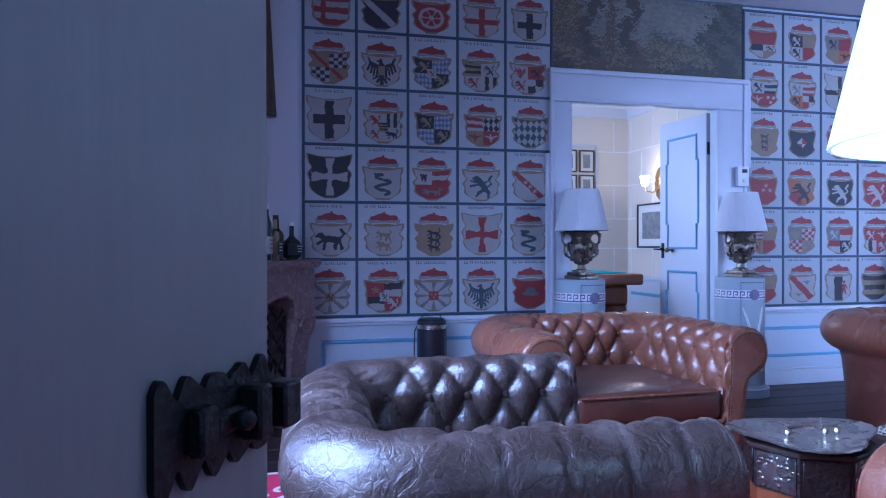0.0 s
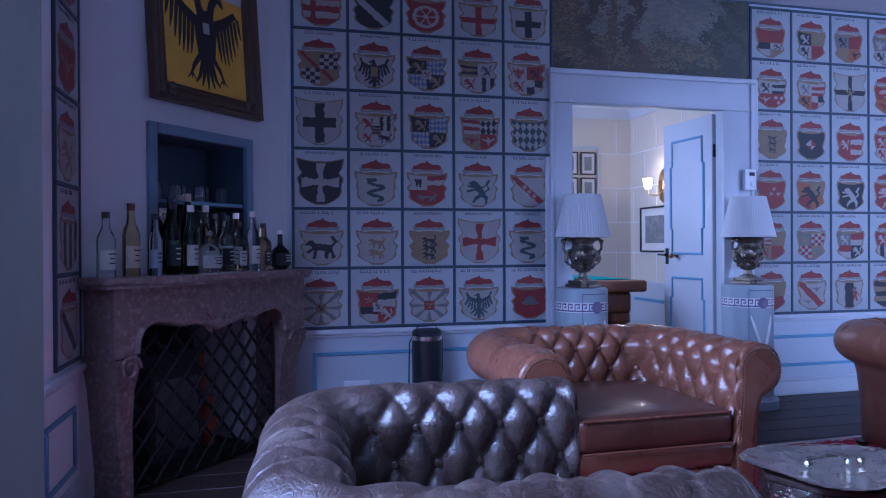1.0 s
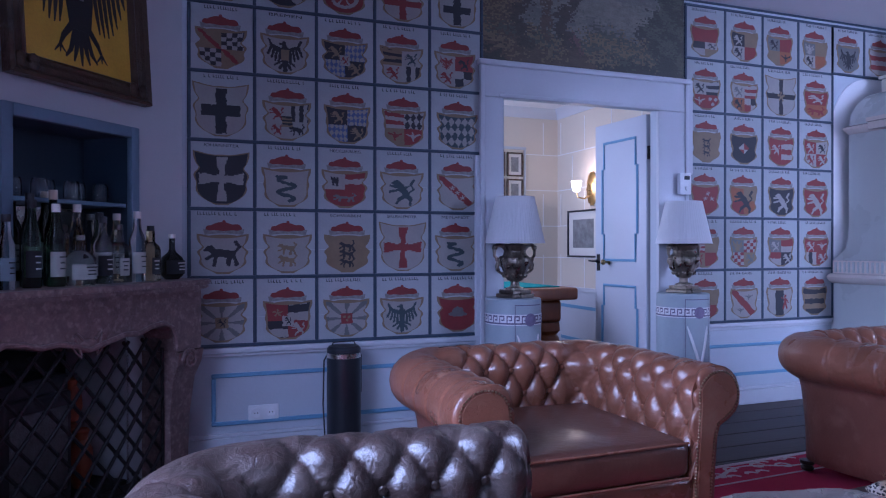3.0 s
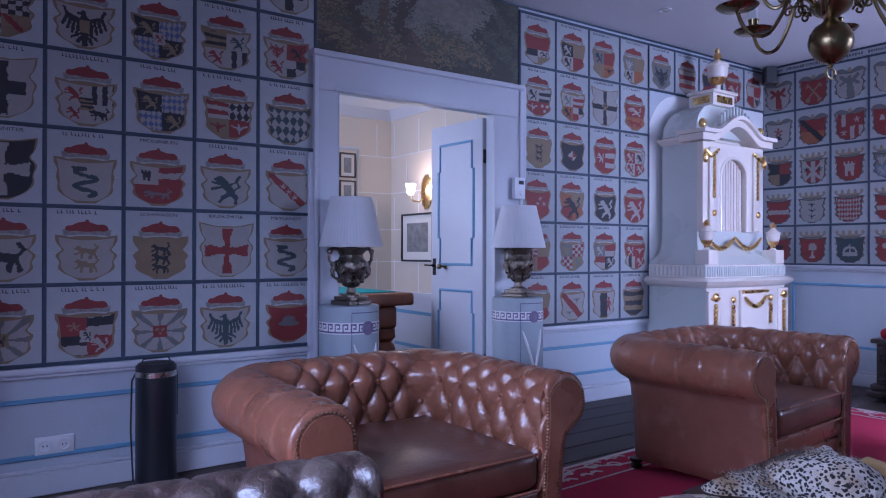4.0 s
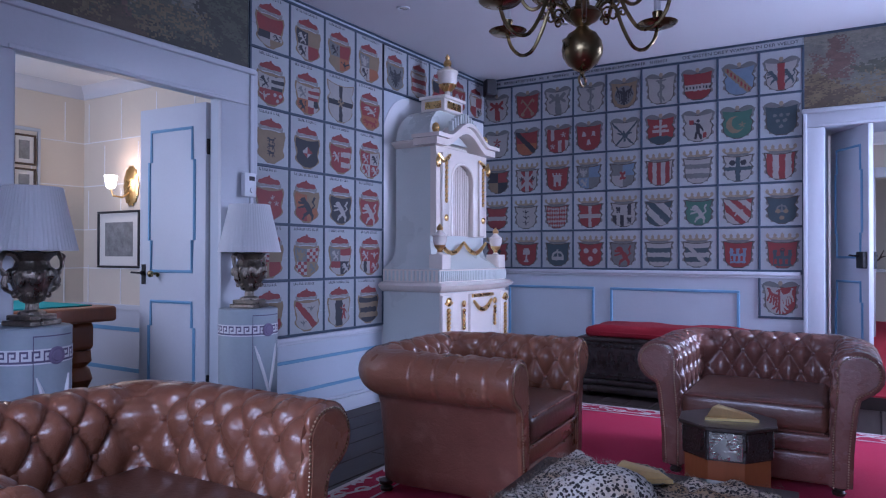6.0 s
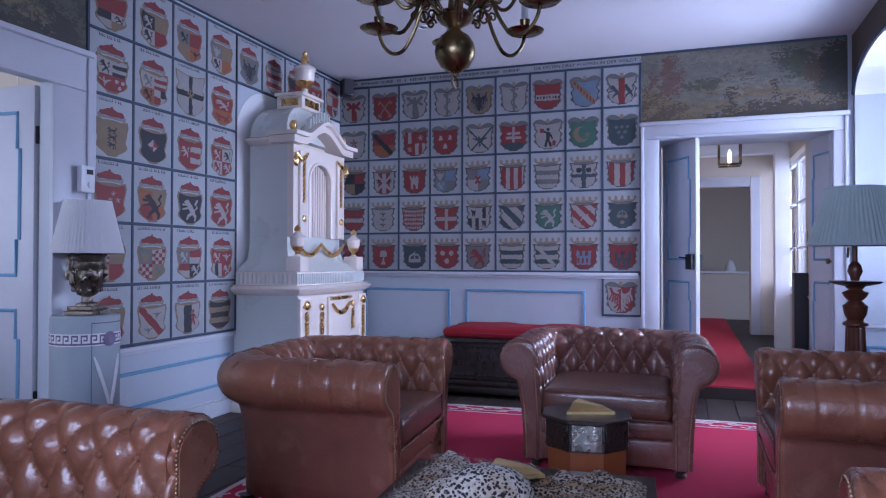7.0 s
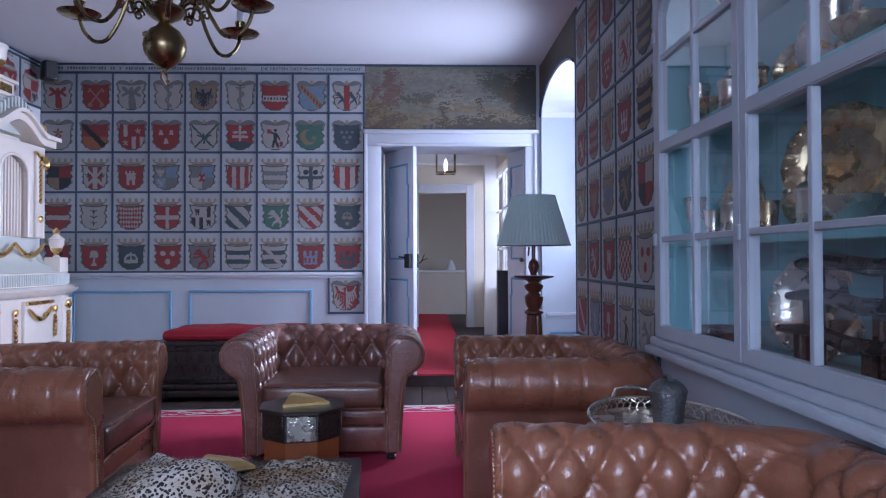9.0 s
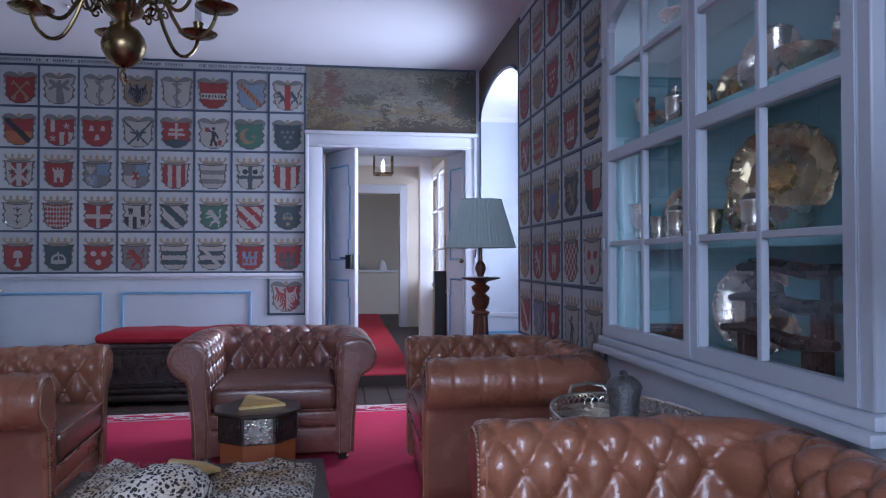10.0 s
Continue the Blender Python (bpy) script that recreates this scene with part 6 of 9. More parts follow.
# ---- fireplace corner ----
fire = thing("fireplace", "red-brown marble chimneypiece with carved scrolls", "fireplace", CHM)
FL, FR, FDEP = -0.075, 1.25, 0.20
bm = bmesh.new()
prof = [(FL - 0.03, 0.0), (FL - 0.03, FDEP + 0.02), (FL + 0.06, FDEP + 0.055)]
prof += [(FL + 0.06 + (FR - FL - 0.12) * i / 16, FDEP + 0.055 + 0.012 * math.sin(math.pi * i / 16)) for i in range(1, 16)]
prof += [(FR - 0.06, FDEP + 0.055), (FR + 0.03, FDEP + 0.02), (FR + 0.03, 0.0)]
for y0, y1, k in ((0.905, 0.930, 1.0), (0.885, 0.904, 0.975)):
    lo = [bm.verts.new((x if k == 1 else FL + (x - FL) * 0.985 + 0.01, y0, z * k)) for x, z in prof]
    hi = [bm.verts.new((x if k == 1 else FL + (x - FL) * 0.985 + 0.01, y1, z * k)) for x, z in prof]
    bm.faces.new(lo)
    bm.faces.new(hi[::-1])
    for i in range(len(prof)):
        j = (i + 1) % len(prof)
        bm.faces.new((lo[i], hi[i], hi[j], lo[j]))
bmesh.ops.bevel(bm, geom=[e for e in bm.edges if abs(e.verts[0].co.y - e.verts[1].co.y) < 1e-5 and e.verts[0].co.z > 0.05], offset=0.006, segments=2, affect="EDGES")
part("mantel_shelf", bm, "marble", fire)
# frieze with shaped lower edge
OL, OR = 0.065, 1.05
edge = [(OL - 0.002, 0.60), (OL + 0.004, 0.66), (OL + 0.03, 0.705), (OL + 0.09, 0.73), (OL + 0.17, 0.722), (OL + 0.24, 0.70), (OL + 0.32, 0.705), (OL + 0.40, 0.69), (OL + 0.4675, 0.665)]
edge = edge + [(OL + OR - x, y) for x, y in edge[-2::-1]]
bm = bmesh.new()
prism(bm, [(FL + 0.02, 0.60), (FL + 0.02, 0.884), (FR - 0.02, 0.884), (FR - 0.02, 0.60)] + edge[::-1], 0.02, FDEP)
part("frieze", bm, "marble", fire, smooth=False)
bm = bmesh.new()
tube(bm, [(x, y + 0.012, FDEP + 0.002) for x, y in edge], 0.012, 8)
for s, cx in ((1, OL + 0.4675),):
    for g in (-1, 1):
        ribbon_pts = [(cx + g * (0.03 + 0.045 * t / 6 + 0.03 * math.sin(t)), 0.70 + 0.05 * math.sin(t * 0.9 + 0.4), FDEP + 0.004) for t in range(9)]
        tube(bm, ribbon_pts, [0.007 - 0.0006 * t for t in range(9)], 7)
    sphere(bm, (cx, 0.70, FDEP), 0.026, (1.6, 1, 0.3))
part("carved_edge", bm, "marble", fire)
for x0, x1, s in ((FL + 0.03, OL, 1), (OR, FR - 0.03, -1)):
    bm = bmesh.new()
    out = x0 if s > 0 else x1
    inn = x1 if s > 0 else x0
    rows = [(0.0, 0.05, 0.17), (0.10, 0.05, 0.17), (0.30, 0.03, 0.165), (0.46, 0.015, 0.18), (0.54, 0.0, 0.21), (0.598, -0.01, 0.215)]
    for (z0, a0, d0), (z1, a1, d1) in zip(rows, rows[1:]):
        q = [bm.verts.new(p) for p in ((out + s * a0, z0, 0), (out + s * a0, z0, d0), (inn, z0, d0), (inn, z0, 0), (out + s * a1, z1, 0), (out + s * a1, z1, d1), (inn, z1, d1), (inn, z1, 0))]
        for f in ((0, 1, 5, 4), (1, 2, 6, 5), (2, 3, 7, 6), (3, 0, 4, 7)):
            bm.faces.new([q[i] for i in f])
    bmesh.ops.remove_doubles(bm, verts=bm.verts, dist=0.0002)
    part("jamb", bm, "marble", fire, smooth=False)
    bm = bmesh.new()
    cx, cy = (x0 + x1) / 2 + s * 0.005, 0.555
    tube(bm, [(cx + s * 0.055 * (1 - t / 26) * math.cos(t * 0.5), cy + 0.055 * (1 - t / 26) * math.sin(t * 0.5), FDEP + 0.014) for t in range(24)], [0.010 - 0.0002 * t for t in range(24)], 7)
    part("scroll", bm, "marble", fire)
bm = boxes(((0.085, 0.001, -0.39), (0.965, 0.02, 0.0)), ((0.087, 0.02, -0.395), (0.963, 0.775, -0.37)), ((0.086, 0.02, -0.37), (0.098, 0.775, 0.0)), ((0.952, 0.02, -0.37), (0.964, 0.775, 0.0)), ((0.10, 0.765, -0.37), (0.95, 0.777, 0.0)))
part("firebox", bm, "soot", fire, "sooty black firebox", smooth=False)

screen = thing("fire_screen", "black iron diamond lattice screen before the hearth", "fire screen", CHM)
bm = bmesh.new()
for k in range(-7, 12):
    for s in (-1, 1):
        pts = []
        for i in range(29):
            y = 0.02 + 0.68 * i / 28
            x = (OL + 0.02 + 0.118 * k + 0.92 * (y - 0.02)) if s > 0 else (OR - 0.02 - 0.118 * k - 0.92 * (y - 0.02))
            if OL + 0.012 < x < OR - 0.012 and y < 0.70 - 0.02 * math.sin(9 * x):
                pts.append((x, y, 0.13 + 0.02 * math.sin(math.pi * (x - OL) / (OR - OL)) + s * 0.004))
        if len(pts) > 1:
            tube(bm, pts, 0.0078, 6)
            for q in pts[3::5]:
                sphere(bm, q, 0.012, (1, 1, 0.7), 6, 5)
part("lattice", bm, "iron", screen)
bm = bmesh.new()
tube(bm, [(OL + 0.012, 0.02, 0.13), (OR - 0.012, 0.02, 0.13)], 0.008, 6)
for x in (OL + 0.012, OR - 0.012):
    tube(bm, [(x, 0.012, 0.13), (x, 0.62, 0.13)], 0.008, 6)
part("screen_frame", bm, "iron", screen)
bx = thing("wine_crate", "dark metal cabinet standing in the hearth", "cabinet", CHM @ pose(0.34, 0.02, -0.30))
part("body", boxes(((0, 0, 0), (0.34, 0.46, 0.26)), bevel=0.01), "dark_screen", bx)
part("door_panel", boxes(((0.03, 0.05, 0.2605), (0.31, 0.40, 0.268)), bevel=0.004), "pewter", bx)
lg = thing("stereo_unit", "flat black unit on the hearth cabinet", "appliance", CHM @ pose(0.30, 0.481, -0.28))
part("body", boxes(((0, 0, 0), (0.36, 0.07, 0.24)), bevel=0.006), "black", lg)
part("front_bar", boxes(((0.02, 0.012, 0.2405), (0.34, 0.05, 0.245)), bevel=0.002), "dark_screen", lg)
for i, (x, z, r, zz) in enumerate(((0.80, 0.02, 0.055, -0.12), (0.86, 0.02, 0.06, -0.26), (0.82, 0.30, 0.05, -0.20))):
    pot = thing("clay_pot", "glazed terracotta pot standing in the hearth", "pot", CHM @ pose(x, z, zz, -90), "clay pots in the hearth")
    h = 0.24 if i < 2 else 0.18
    part("body", lathed([(r * 0.6, 0), (r, h * 0.35), (r * 0.9, h * 0.7), (r * 0.5, h * 0.88), (r * 0.62, h)], 16), "clay", pot)
    part("rim", lathed([(r * 0.62, h), (r * 0.70, h + 0.008), (r * 0.60, h + 0.016), (r * 0.4, h + 0.01)], 16), "clay", pot)

# bottle niche: frame, shelf, glasses
niche = thing("niche_frame", "blue-grey painted moulding round the bottle niche", "frame", CHM)
bm = bmesh.new()
for lo, hi in (((0.295, 0.935), (0.345, 1.635)), ((0.965, 0.935), (1.015, 1.635)), ((0.3455, 1.585), (0.9645, 1.635))):
    box(bm, (*lo, -0.01), (*hi, 0.022), 0.005, 2)
part("moulding", bm, "niche_paint", niche)
part("shelf_board", boxes(((0.338, 1.265, -0.275), (0.972, 1.283, -0.02)), bevel=0.002), "niche_paint", niche)
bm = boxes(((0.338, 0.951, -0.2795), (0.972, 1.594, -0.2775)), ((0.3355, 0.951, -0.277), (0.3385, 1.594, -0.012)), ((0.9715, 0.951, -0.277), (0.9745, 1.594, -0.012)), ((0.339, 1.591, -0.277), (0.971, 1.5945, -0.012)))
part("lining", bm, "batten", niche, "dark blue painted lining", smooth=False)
mirror = part("back_glass", boxes(((0.345, 0.96, -0.277), (0.965, 1.26, -0.272))), "silver", niche, "dull mirror at the back of the niche", smooth=False)
for k in range(7):
    x = 0.40 + 0.083 * k
    t = thing("tumbler", "clear glass tumbler upside down on the niche shelf", "glass", CHM @ pose(x, 1.2832, -0.10 - 0.05 * (k % 2), -90), "tumblers on the shelf")
    part("bowl", lathed([(0.030, 0), (0.034, 0.03), (0.033, 0.07), (0.028, 0.085), (0.0255, 0.08), (0.030, 0.06), (0.030, 0.004), (0.0285, 0.0005)], 14), "glass", t)

M["g_clear"] = glass("bottle_clear", (0.92, 0.95, 0.95))
M["g_green"] = glass("bottle_green", (0.10, 0.22, 0.10))
M["g_dark"] = glass("bottle_dark", (0.035, 0.04, 0.03))
M["g_amber"] = glass("bottle_amber", (0.88, 0.66, 0.36))
M["label_white"] = material("label_paper", (0.74, 0.72, 0.67), 0.7, 0, 0.05, 0.04)
M["label_red"] = material("label_cream_paper", (0.60, 0.50, 0.40), 0.7, 0, 0.1, 0.05)
M["label_black"] = material("label_black_paper", (0.03, 0.03, 0.035), 0.6, 0, 0.1, 0.05)
M["label_orange"] = material("label_blue_paper", (0.35, 0.42, 0.50), 0.7, 0, 0.1, 0.05)


def bottle(x, z, up, h, r, kind, glass_mat, cap, lab, label):
    b = thing("bottle", label, "bottle", CHM @ pose(x, up, z, -90), "bottles on the mantel")
    if kind == "round":
        prof = [(r * 0.55, 0), (r * 0.9, 0.02), (r, h * 0.28), (r * 0.85, h * 0.48), (r * 0.34, h * 0.60), (0.014, h * 0.66), (0.014, h * 0.92)]
    elif kind == "square":
        prof = [(r * 0.94, 0), (r, 0.006), (r, h * 0.55), (r * 0.85, h * 0.63), (0.016, h * 0.70), (0.014, h * 0.93)]
    elif kind == "decanter":
        prof = [(r * 0.9, 0), (r, 0.01), (r * 0.98, h * 0.55), (r * 0.7, h * 0.66), (0.02, h * 0.70), (0.02, h * 0.80)]
    else:
        prof = [(r * 0.94, 0), (r, 0.006), (r, h * 0.58), (r * 0.80, h * 0.66), (0.018, h * 0.74), (0.014, h * 0.93)]
    seg, wav = (4, 0) if kind == "square" else (18, 0)
    m = Matrix.Rotation(radians(45), 4, "Z") @ Matrix.Diagonal((1.25, 1.25, 1, 1)) if kind == "square" else None
    part("glass_body", lathed(prof, seg, m), glass_mat, b, smooth=kind != "square")
    part("cap", lathed([(0.016, h * 0.90), (0.017, h * 0.905), (0.017, h), (0.0001, h + 0.001)], 12), cap, b)
    if lab:
        bm = bmesh.new()
        a0, a1, n = radians(-165), radians(-15), 12
        rows = []
        rr = r * (1.012 if kind != "square" else 0.90)
        for z0 in (h * 0.12, h * 0.42):
            if kind == "square":
                rows.append([bm.verts.new((rr * (-0.8 + 1.6 * i / n), -rr * 0.99, z0)) for i in range(n + 1)])
            else:
                rows.append([bm.verts.new((rr * math.cos(a0 + (a1 - a0) * i / n), rr * math.sin(a0 + (a1 - a0) * i / n), z0)) for i in range(n + 1)])
        for i in range(n):
            bm.faces.new((rows[0][i], rows[0][i + 1], rows[1][i + 1], rows[1][i]))
        bmesh.ops.solidify(bm, geom=bm.faces[:], thickness=0.0008)
        tag = part("label", bm, lab, b)
        bm = bmesh.new()
        for j in range(3):
            w = r * (0.9, 0.6, 0.7)[j]
            box(bm, (-w / 2, -r * 1.03 - 0.001, h * (0.35 - 0.07 * j)), (w / 2, -r * 1.02, h * (0.35 - 0.07 * j) + 0.005))
        part("label_bars", bm, "label_black" if lab != "label_black" else "label_white", tag, smooth=False)
    return b


MT = 0.931
for args in (
    (-0.025, 0.12, MT, 0.27, 0.038, "tall", "g_clear", "foot_wood", "label_white", "clear liquor bottle with white label and dark stopper"),
    (0.095, 0.13, MT, 0.31, 0.037, "tall", "g_amber", "mahogany", "label_red", "amber liquor bottle with red and white label"),
    (0.215, 0.14, MT, 0.27, 0.031, "tall", "g_clear", "black", "label_orange", "clear liquor bottle with blue label"),
    (0.34, 0.12, MT, 0.33, 0.034, "tall", "g_green", "black", "label_black", "green liquor bottle with black label"),
    (0.45, 0.12, MT, 0.32, 0.035, "tall", "g_green", "label_white", "label_white", "pale green liquor bottle with cream label"),
    (0.57, 0.12, MT, 0.20, 0.060, "decanter", "g_clear", "pewter", "label_white", "squat clear decanter with a tag"),
    (0.69, 0.12, MT, 0.28, 0.038, "tall", "g_clear", "black", "label_black", "clear liquor bottle with black label"),
    (0.79, 0.11, MT, 0.25, 0.038, "square", "g_clear", "foot_wood", "label_white", "square clear liquor bottle with white label"),
    (0.89, 0.12, MT, 0.31, 0.036, "tall", "g_clear", "label_white", "label_white", "tall clear bottle with amber liquor"),
    (0.985, 0.11, MT, 0.25, 0.036, "square", "g_amber", "black", "label_black", "square amber whiskey bottle with black label"),
    (1.13, 0.11, MT, 0.215, 0.058, "round", "g_dark", "label_white", "label_black", "round dark green liqueur bottle"),
    (0.40, 0.04, MT, 0.36, 0.036, "tall", "g_dark", "black", "label_white", "tall dark wine bottle with a white label"),
    (0.51, 0.04, MT, 0.38, 0.036, "tall", "g_dark", "label_red", "label_black", "tall dark wine bottle with red capsule"),
    (0.63, 0.04, MT, 0.33, 0.034, "tall", "g_clear", "label_white", "label_white", "clear spirit bottle with a white label"),
    (0.74, 0.05, MT, 0.30, 0.034, "tall", "g_green", "black", "label_white", "green bottle with a white label"),
    (0.84, 0.05, MT, 0.30, 0.034, "tall", "g_amber", "label_white", "label_white", "amber spirit bottle with a white cap"),
    (0.42, -0.08, 0.951, 0.34, 0.040, "tall", "g_dark", "black", "label_white", "dark wine bottle in the niche"),
    (0.56, -0.06, 0.951, 0.36, 0.038, "tall", "g_dark", "label_red", "label_white", "dark wine bottle with red capsule"),
    (0.66, -0.10, 0.951, 0.25, 0.034, "tall", "g_amber", "black", "label_black", "amber bottle in the niche"),
    (0.74, -0.08, 0.951, 0.27, 0.034, "square", "g_amber", "black", "label_white", "square amber bottle in the niche"),
    (0.83, -0.09, 0.951, 0.28, 0.034, "tall", "g_clear", "pewter", "label_black", "clear bottle in the niche"),
):
    bottle(*args)

# framed double eagle
pic = thing("framed_eagle_painting", "black two-headed heraldic bird on gold in a carved wooden frame", "painting", CHM @ pose(0.665, 1.735, 0.03, -4))
PW, PH, PF = 0.375, 0.92, 0.095
part("gold_ground", boxes(((-PW + PF - 0.01, PF - 0.01, 0), (PW - PF + 0.01, PH - PF + 0.01, 0.012))), "yellow_gold", pic, smooth=False)
bm = bmesh.new()
rings = []
for o, z in ((0, 0.0), (0, 0.045), (0.012, 0.055), (0.028, 0.040), (0.050, 0.038), (0.066, 0.030), (0.075, 0.036), (0.086, 0.030), (0.095, 0.012)):
    rings.append([bm.verts.new((x, y, z)) for x, y in ((-PW + o, o), (PW - o, o), (PW - o, PH - o), (-PW + o, PH - o))])
for a, b in zip(rings, rings[1:]):
    for i in range(4):
        bm.faces.new((a[i], a[(i + 1) % 4], b[(i + 1) % 4], b[i]))
part("frame", bm, "frame_wood", pic, smooth=False)
bm = bmesh.new()
for s in (-1, 1):
    cx = s * PW
    for k in range(4):
        for y in (PF * 0.5, PH - PF * 0.5):
            sphere(bm, (s * (PW - 0.05) - s * 0.06 * (k % 2), y + 0.02 * (k // 2), 0.04), 0.02, (1.2, 1.2, 0.5), 8, 6)
tagged(part("carved_corners", bm, "frame_wood", pic), kind="stuff")
bm = bmesh.new()
Z0, Z1 = 0.0125, 0.0150
ey = 0.375


def up2(pts):
    prism(bm, pts, Z0, Z1)


up2([(-0.055, ey - 0.12), (0.055, ey - 0.12), (0.075, ey + 0.02), (0.05, ey + 0.13), (-0.05, ey + 0.13), (-0.075, ey + 0.02)])
for s in (-1, 1):
    tube(bm, [(s * 0.03, ey + 0.10, Z1), (s * 0.05, ey + 0.17, Z1), (s * 0.085, ey + 0.215, Z1), (s * 0.115, ey + 0.20, Z1), (s * 0.135, ey + 0.175, Z1)], [0.026, 0.022, 0.024, 0.018, 0.006], 8)
    tube(bm, [(s * 0.06, ey + 0.06, Z1), (s * 0.14, ey + 0.10, Z1), (s * 0.215, ey + 0.16, Z1), (s * 0.25, ey + 0.13, Z1)], [0.028, 0.026, 0.018, 0.006], 8)
    for k in range(7):
        x = 0.085 + 0.026 * k
        ln = 0.17 + 0.05 * math.sin(k * 0.6) - 0.008 * k
        top = ey + 0.06 + 0.014 * k
        tube(bm, [(s * x, top, Z1), (s * (x + 0.012), top - ln * 0.6, Z1), (s * (x + 0.022), top - ln, Z1)], [0.013, 0.011, 0.003], 6)
    tube(bm, [(s * 0.04, ey - 0.10, Z1), (s * 0.09, ey - 0.16, Z1), (s * 0.11, ey - 0.20, Z1)], [0.018, 0.014, 0.008], 6)
    for k in (-1, 0, 1):
        tube(bm, [(s * 0.11, ey - 0.20, Z1), (s * (0.11 + 0.03 * k), ey - 0.235, Z1)], [0.007, 0.003], 5)
for k in range(-2, 3):
    tube(bm, [(k * 0.012, ey - 0.11, Z1), (k * 0.028, ey - 0.21, Z1), (k * 0.042, ey - 0.27 + 0.012 * abs(k), Z1)], [0.016, 0.012, 0.004], 6)
for v in bm.verts:
    v.co.z = Z0 + (v.co.z - Z0) * 0.10 if v.co.z > Z1 else max(v.co.z, Z0 - 0.0004)
part("painted_bird", bm, "ink", pic)
part("breast_shield", boxes(((-0.022, ey + 0.01, 0.0155), (0.022, ey + 0.065, 0.0180)), bevel=0.002), "h_white", pic)

# ---- along the north wall ----
heat = thing("tower_heater", "slim dark blue-black tower heater with a silver band", "heater", pose(1.255, NORTH - 0.115, 0))
part("body", lathed([(0.088, 0.02), (0.090, 0.03), (0.090, 0.50)], 24), "black", heat)
part("base", lathed([(0.10, 0), (0.10, 0.015), (0.088, 0.02)], 24), "black", heat)
part("silver_band", lathed([(0.0905, 0.5005), (0.0905, 0.525)], 24), "silver", heat)
part("top_cap", lathed([(0.090, 0.5255), (0.090, 0.545), (0.078, 0.560), (0.0001, 0.562)], 24), "black", heat)
bm = bmesh.new()
tube(bm, [(-0.095, 0.02, 0.01), (-0.105, 0.03, 0.25), (-0.10, 0.03, 0.48), (-0.05, 0.03, 0.575), (0.06, 0.03, 0.578), (0.10, 0.03, 0.50), (0.10, 0.03, 0.30)], 0.004, 6)
part("power_cable", bm, "black", heat)
sock = thing("wall_socket", "white double wall socket on the dado", "socket", wall_frame((0.85, NORTH, 0.215), 0))
part("plate", boxes(((-0.078, -0.04, 0), (0.078, 0.04, 0.012)), bevel=0.004, seg=2), "white_plastic", sock)
for x in (-0.038, 0.038):
    s1 = part("socket_ring", lathed([(0.027, 0), (0.027, 0.006), (0.021, 0.006), (0.020, 0.001), (0.0001, 0.001)], 18), "white_plastic", sock)
    s1.matrix_basis = pose(x, 0, 0.0121)
    part("pin_holes", boxes(((x - 0.010, -0.003, 0.0131), (x - 0.005, 0.003, 0.0145)), ((x + 0.005, -0.003, 0.0131), (x + 0.010, 0.003, 0.0145))), "black", sock, smooth=False)
th = thing("thermostat", "white wall thermostat beside the door", "thermostat", wall_frame((3.52, NORTH - 0.045, 1.49), 0))
part("case", boxes(((-0.045, -0.065, 0), (0.045, 0.075, 0.032)), bevel=0.006, seg=2), "white_plastic", th)
part("display", boxes(((-0.012, 0.030, 0.0325), (0.030, 0.055, 0.034))), "dark_screen", th, smooth=False)
part("dial", lathed([(0.018, 0.032), (0.018, 0.040), (0.0001, 0.041)], 16, Matrix.Translation((0.012, -0.025, 0))), "white_plastic", th)

M["stone_paint"] = material("grey_stone_paint", (0.33, 0.38, 0.42), 0.45, 0, 0.12, 0.06, 5, 60, 0.05)
M["key_purple"] = material("purple_grey_paint", (0.12, 0.10, 0.17), 0.5, 0, 0.15, 0.08)


def on_drum(r, a, z, out=0.0):
    return Vector(((r + out) * math.sin(a), -(r + out) * math.cos(a), z))


def patch(bm, r, a0, a1, z0, z1, out, n=4):
    lo = [bm.verts.new(on_drum(r, a0 + (a1 - a0) * i / n, z0, out)) for i in range(n + 1)]
    hi = [bm.verts.new(on_drum(r, a0 + (a1 - a0) * i / n, z1, out)) for i in range(n + 1)]
    for i in range(n):
        bm.faces.new((lo[i], lo[i + 1], hi[i + 1], hi[i]))


